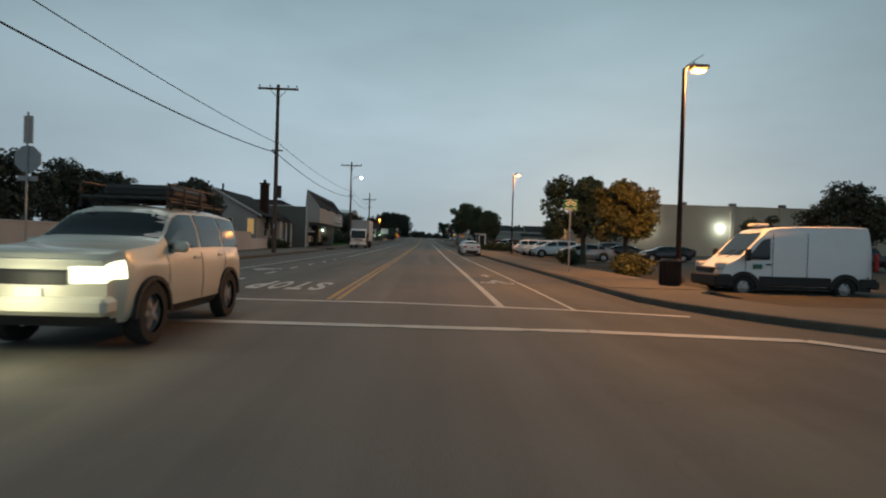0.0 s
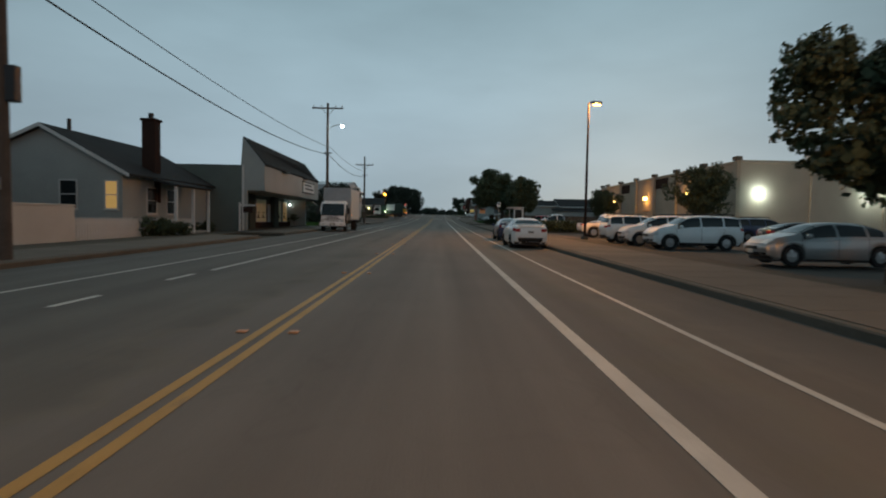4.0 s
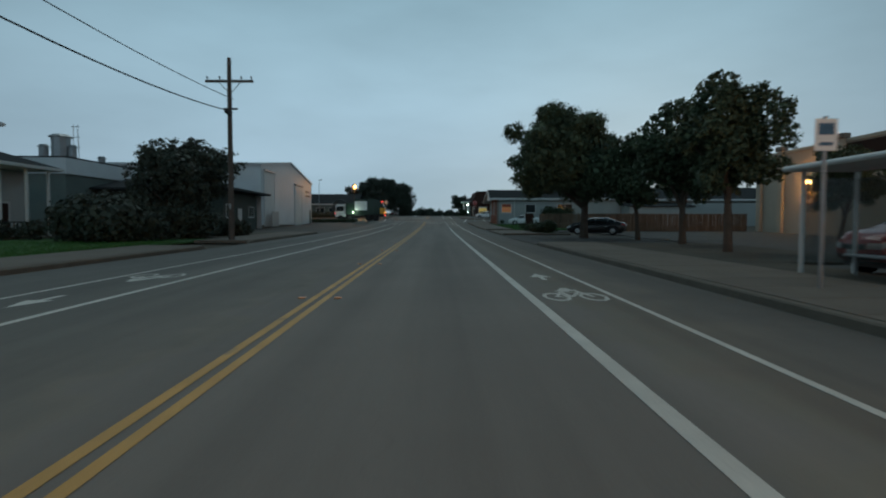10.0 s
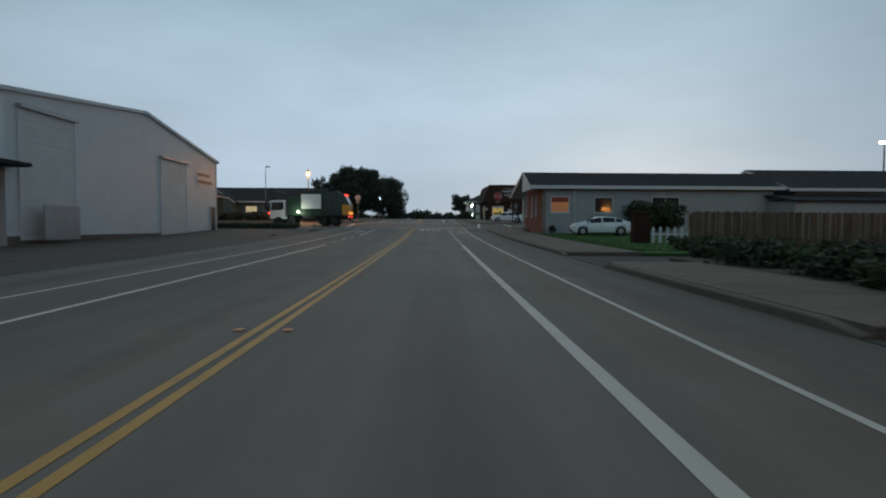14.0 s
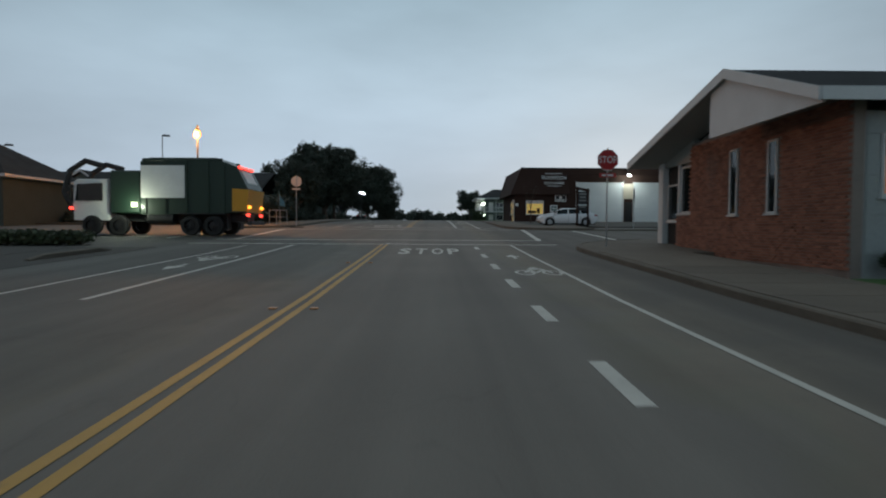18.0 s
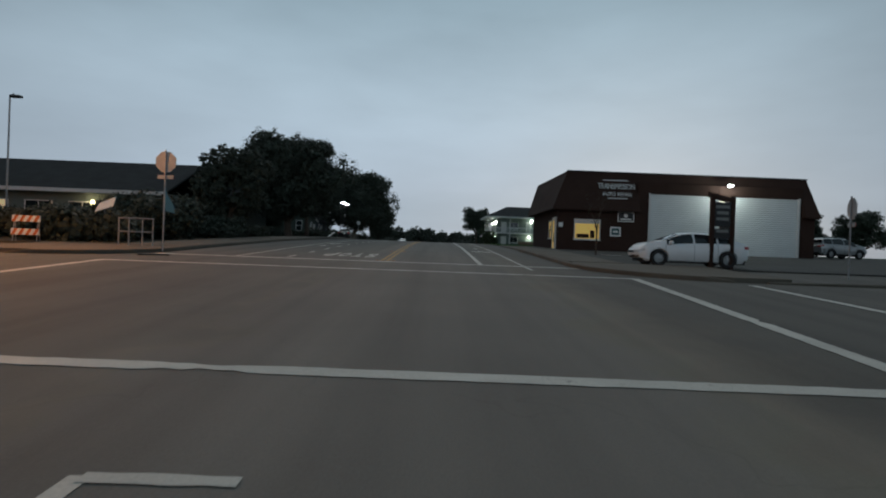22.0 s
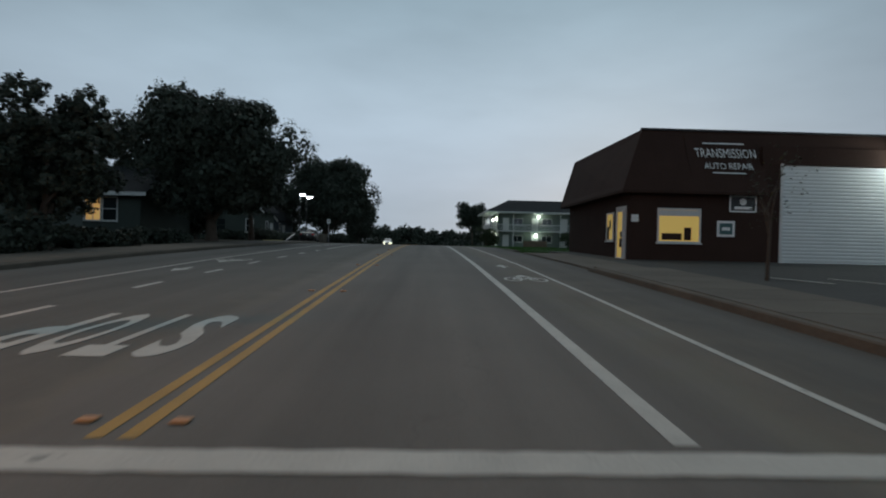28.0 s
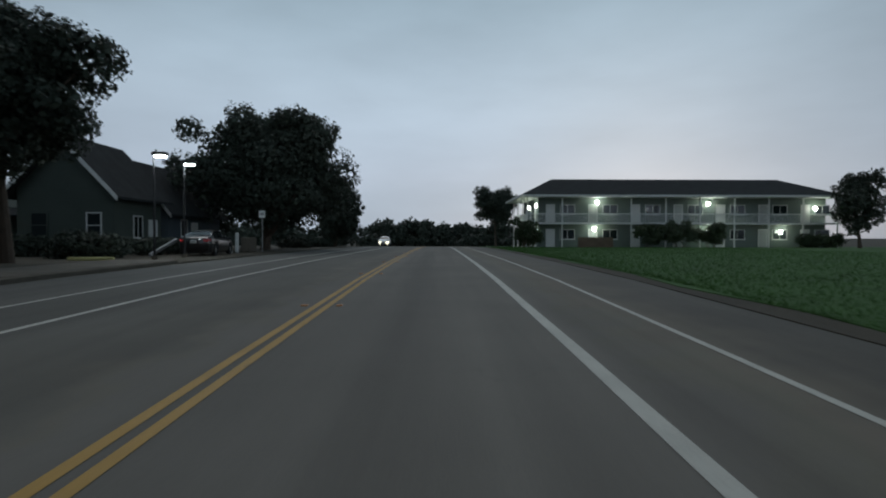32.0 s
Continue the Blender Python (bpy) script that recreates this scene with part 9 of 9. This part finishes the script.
for z in (0.25, 0.8):
    bd = part("board", Shape().bevel(-0.5, -0.2 + z * 0.15, z, 0.5, -0.17 + z * 0.15, z + 0.26, 0.006), SIGNWHITE, bar_)
    for i in range(4):
        st = Shape()
        x0 = -0.5 + 0.25 * i
        yy = -0.203 + z * 0.15
        st.add([(x0, yy, z), (x0 + 0.12, yy, z), (x0 + 0.24, yy, z + 0.26), (x0 + 0.12, yy, z + 0.26)], [(0, 1, 2, 3)])
        part("stripe", st, ORANGE, bd)
fc = thing("feather_flag", "drooping blue feather flag by the corner shrubs", "flag", -11.3, 214.3, G(214.5) + 0.15)
part("pole", Shape().tube((0, 0, 0), (0, 0, 2.7), 0.015, 0.012, 6), GREYMETAL, fc)
fs_ = Shape()
fs_.add([(0, 0, 2.7), (0.1, 0.02, 2.3), (0.45, 0.05, 1.7), (0.5, 0.04, 1.35), (0.05, 0.0, 1.45)], [(0, 4, 3, 2, 1)])
fs_.add([(x, y + 0.008, z) for x, y, z in fs_.v], [(0, 1, 2, 3, 4)])
part("cloth", fs_, BLUECLOTH, fc)
wsn = thing("yard_sign", "small tilted white sign among the corner shrubs", "sign", -13.4, 213.0, G(213.0) - 0.55, 15)
part("post", Shape().tube((0, 0, 0), (0, 0, 2.1), 0.02, 0.02, 6), GREYMETAL, wsn)
part("board", slope([(-0.4, 0, 2.0), (0.35, 0, 2.3), (0.4, 0.25, 2.75), (-0.3, 0.25, 2.4)], 0.02), SIGNWHITE, wsn)

# sign pillar before the repair shop
pi_ = thing("sign_pillar", "dark two-post sign pillar with small boards", "sign", 13.65, 209.95, G(209.95) + 0.06)
for sg in (-1, 1):
    part("post", Shape().bevel(sg * 0.42 - 0.08, -0.08, -0.1, sg * 0.42 + 0.08, 0.08, 3.0, 0.01), DARKBROWN, pi_)
part("header", slope([(-0.55, 0, 3.15), (0.55, 0, 2.92), (0.55, 0.16, 2.92), (-0.55, 0.16, 3.15)], 0.2), DARKBROWN, pi_)
part("board", Shape().bevel(-0.34, -0.03, 1.75, 0.34, 0.03, 2.75, 0.01), DARKMETAL, pi_)
part("board", Shape().bevel(-0.34, -0.03, 1.25, 0.34, 0.03, 1.65, 0.01), DARKMETAL, pi_)
for z, w in ((2.5, 0.28), (2.25, 0.24), (2.0, 0.26), (1.5, 0.25)):
    part("board_bar", Shape().box(-w, -0.036, z, w, -0.031, z + 0.12), mat("faded_lettering", (0.20, 0.20, 0.19), 0.6), pi_)

# chain-link gate beside the repair shop
cf = thing("yard_gate", "tall metal yard gate frame beside the shop", "gate", 31.2, 222.0, G(222) + 0.06)
part("frame", Shape().path([(0, 0, 0), (0, 0, 3.6), (4.2, 0, 3.6), (4.2, 0, 0)], 0.06, 8), DARKMETAL, cf)
part("blue_panel", Shape().bevel(4.3, -0.05, 1.2, 7.5, 0.05, 3.7, 0.02), mat("blue_sheet", (0.03, 0.07, 0.14), 0.5), cf)
mesh_ = Shape()
for i in range(21):
    mesh_.box(i * 0.2, -0.008, 0.1, i * 0.2 + 0.012, 0.008, 1.7)
mesh_.box(0, -0.015, 1.7, 4.2, 0.015, 1.74)
part("bars", mesh_, GREYMETAL, cf)

# kerbside oddments
for i in range(4):
    s = Shape().box(0, 0, 0, 0.10, 1.7, 0.006)
    ob = tagged(part("parking_line", s, LINE), "short white parking bay line", "road marking", "parking bay lines", "structure")
    ob.matrix_world = pose(12.3 + i * 1.7, 218.6, G(219.4) + 0.067, math.degrees(math.atan2(G(220.3) - G(218.6), 1.7)), 0, 25)
for i, (x, y, z) in enumerate(((-13.0, 259.5, 0.0),)):
    wsb = thing("wheel_stop", "pale yellow concrete wheel stop", "wheel stop", x, y, G(y) + 0.05, 15)
    part("block", Shape().bevel(-0.9, -0.1, 0, 0.9, 0.1, 0.16, 0.04), mat("pale_yellow_paint", (0.5, 0.46, 0.2), 0.7), wsb)
tb = thing("timber_edging", "sloping grey timber edging along a hedge", "edging", -12.4, 267.0, G(267) + 0.05, 75)
part("beam", slope([(-2.4, 0, 0.15), (-0.4, 0, 0.95), (-0.4, 0.16, 0.95), (-2.4, 0.16, 0.15)], 0.16), GREYMETAL, tb)
part("beam", slope([(2.2, 0, 0.95), (4.6, 0, 0.15), (4.6, 0.16, 0.15), (2.2, 0.16, 0.95)], 0.16), GREYMETAL, tb)
part("post", Shape().bevel(5.0, -0.08, 0, 5.16, 0.08, 1.3, 0.01), TRIM, tb)
part("block", Shape().bevel(6.0, -0.3, 0, 6.9, 0.4, 1.0, 0.06), CONCRETE, tb)
for x, y in ((-12.1, 209.5),):
    dk = thing("storm_drain", "dark storm drain opening in the kerb", "drain", -7.9, 206.6, G(206.6) + 0.02, 30)
    part("grate", Shape().bevel(-0.5, -0.12, -0.02, 0.5, 0.12, 0.03, 0.01), DARKMETAL, dk)

# ---- bricks of the corner house ----
brick_meshes = []
for i in range(4):
    brick_meshes.append(Shape().bevel(-0.105, -0.02, -0.032, 0.105, 0.02, 0.032, 0.006).mesh("brick", BRICK))
house, face = BRICK_HOUSE
brng = random.Random(9)
rest = Shape()
count = 0
base_z = house.matrix_world.translation
for row in range(50):
    z = -0.05 + 0.077 * row + 0.038
    for wall in ("west",):
        a0, a1 = (-7.08, 0.8) if z > 1.34 else (-7.08, 2.0)
        a = a0 + (0.11 if row % 2 else 0.0)
        while a < a1 - 0.1:
            c = a + 0.11
            hole = wall == "west" and any(w0 - 0.1 < c < w0 + 0.55 and 1.25 < z < 3.35 for w0 in (-4.4, -2.4))
            if not hole:
                proud = brng.choice((0.0, 0.0, 0.004, 0.008, 0.02))
                if wall == "west":
                    loc, turn = (11.318 - proud, c, z), 90
                else:
                    loc, turn = (c, -7.222 - proud, z), 0
                near = c < -5.2
                if near and count < 300 and z > 0.3:
                    ob = new("brick", brick_meshes[count % 4])
                    ob.parent = face
                    ob.matrix_local = pose(*loc, 0, 0, turn)
                    count += 1
                else:
                    if wall == "west":
                        rest.box(loc[0] - 0.02, c - 0.105, z - 0.032, loc[0] + 0.02, c + 0.105, z + 0.032)
                    else:
                        rest.box(c - 0.105, loc[1] - 0.02, z - 0.032, c + 0.105, loc[1] + 0.02, z + 0.032)
            a += 0.222
rb_ = part("brickwork", rest, mat("brick_red_field", (0.27, 0.125, 0.085), 0.9, vary=0.25, scale=1.5, fine=30, bump=0.4, island=0.28), house)
tagged(rb_, kind="stuff")

# grass blades along the lawns
def blades(name, x0, x1, y0, y1, lift, n, h, seed, label):
    r = np.random.RandomState(seed)
    x = x0 + (x1 - x0) * r.rand(n) ** 1.6
    y = y0 + (y1 - y0) * r.rand(n)
    z = np.array([G(v) for v in np.linspace(y0, y1, 60)])
    z = np.interp(y, np.linspace(y0, y1, 60), z) + lift
    hh = h * r.uniform(0.5, 1.4, n)
    a = r.rand(n) * 6.283
    w = 0.012
    lx, ly = r.normal(0, 0.4, n) * hh, r.normal(0, 0.4, n) * hh
    v = np.stack([np.stack([x - w * np.cos(a), y - w * np.sin(a), z - 0.01], 1), np.stack([x + w * np.cos(a), y + w * np.sin(a), z - 0.01], 1), np.stack([x + lx, y + ly, z + hh], 1)], 1).reshape(-1, 3)
    me = bpy.data.meshes.new(name)
    me.vertices.add(n * 3)
    me.vertices.foreach_set("co", v.ravel())
    me.loops.add(n * 3)
    me.loops.foreach_set("vertex_index", np.arange(n * 3))
    me.polygons.add(n)
    me.polygons.foreach_set("loop_start", np.arange(n) * 3)
    me.update(calc_edges=True)
    me.materials.append(GRASSBLADE)
    tagged(new(name, me), label, "grass", kind="stuff")


GRASSBLADE = leaf_mat("grass_blade", (0.052, 0.125, 0.024))
blades("grass", 8.0, 34, 240.5, 300, 0.03, 80000, 0.06, 1, "short green lawn grass")
blades("grass", 10.5, 26, 153, 176, 0.14, 22000, 0.07, 2, "short dull lawn grass")
blades("grass", -11.5, -24, 98, 121, 0.14, 26000, 0.08, 3, "short green lawn grass")
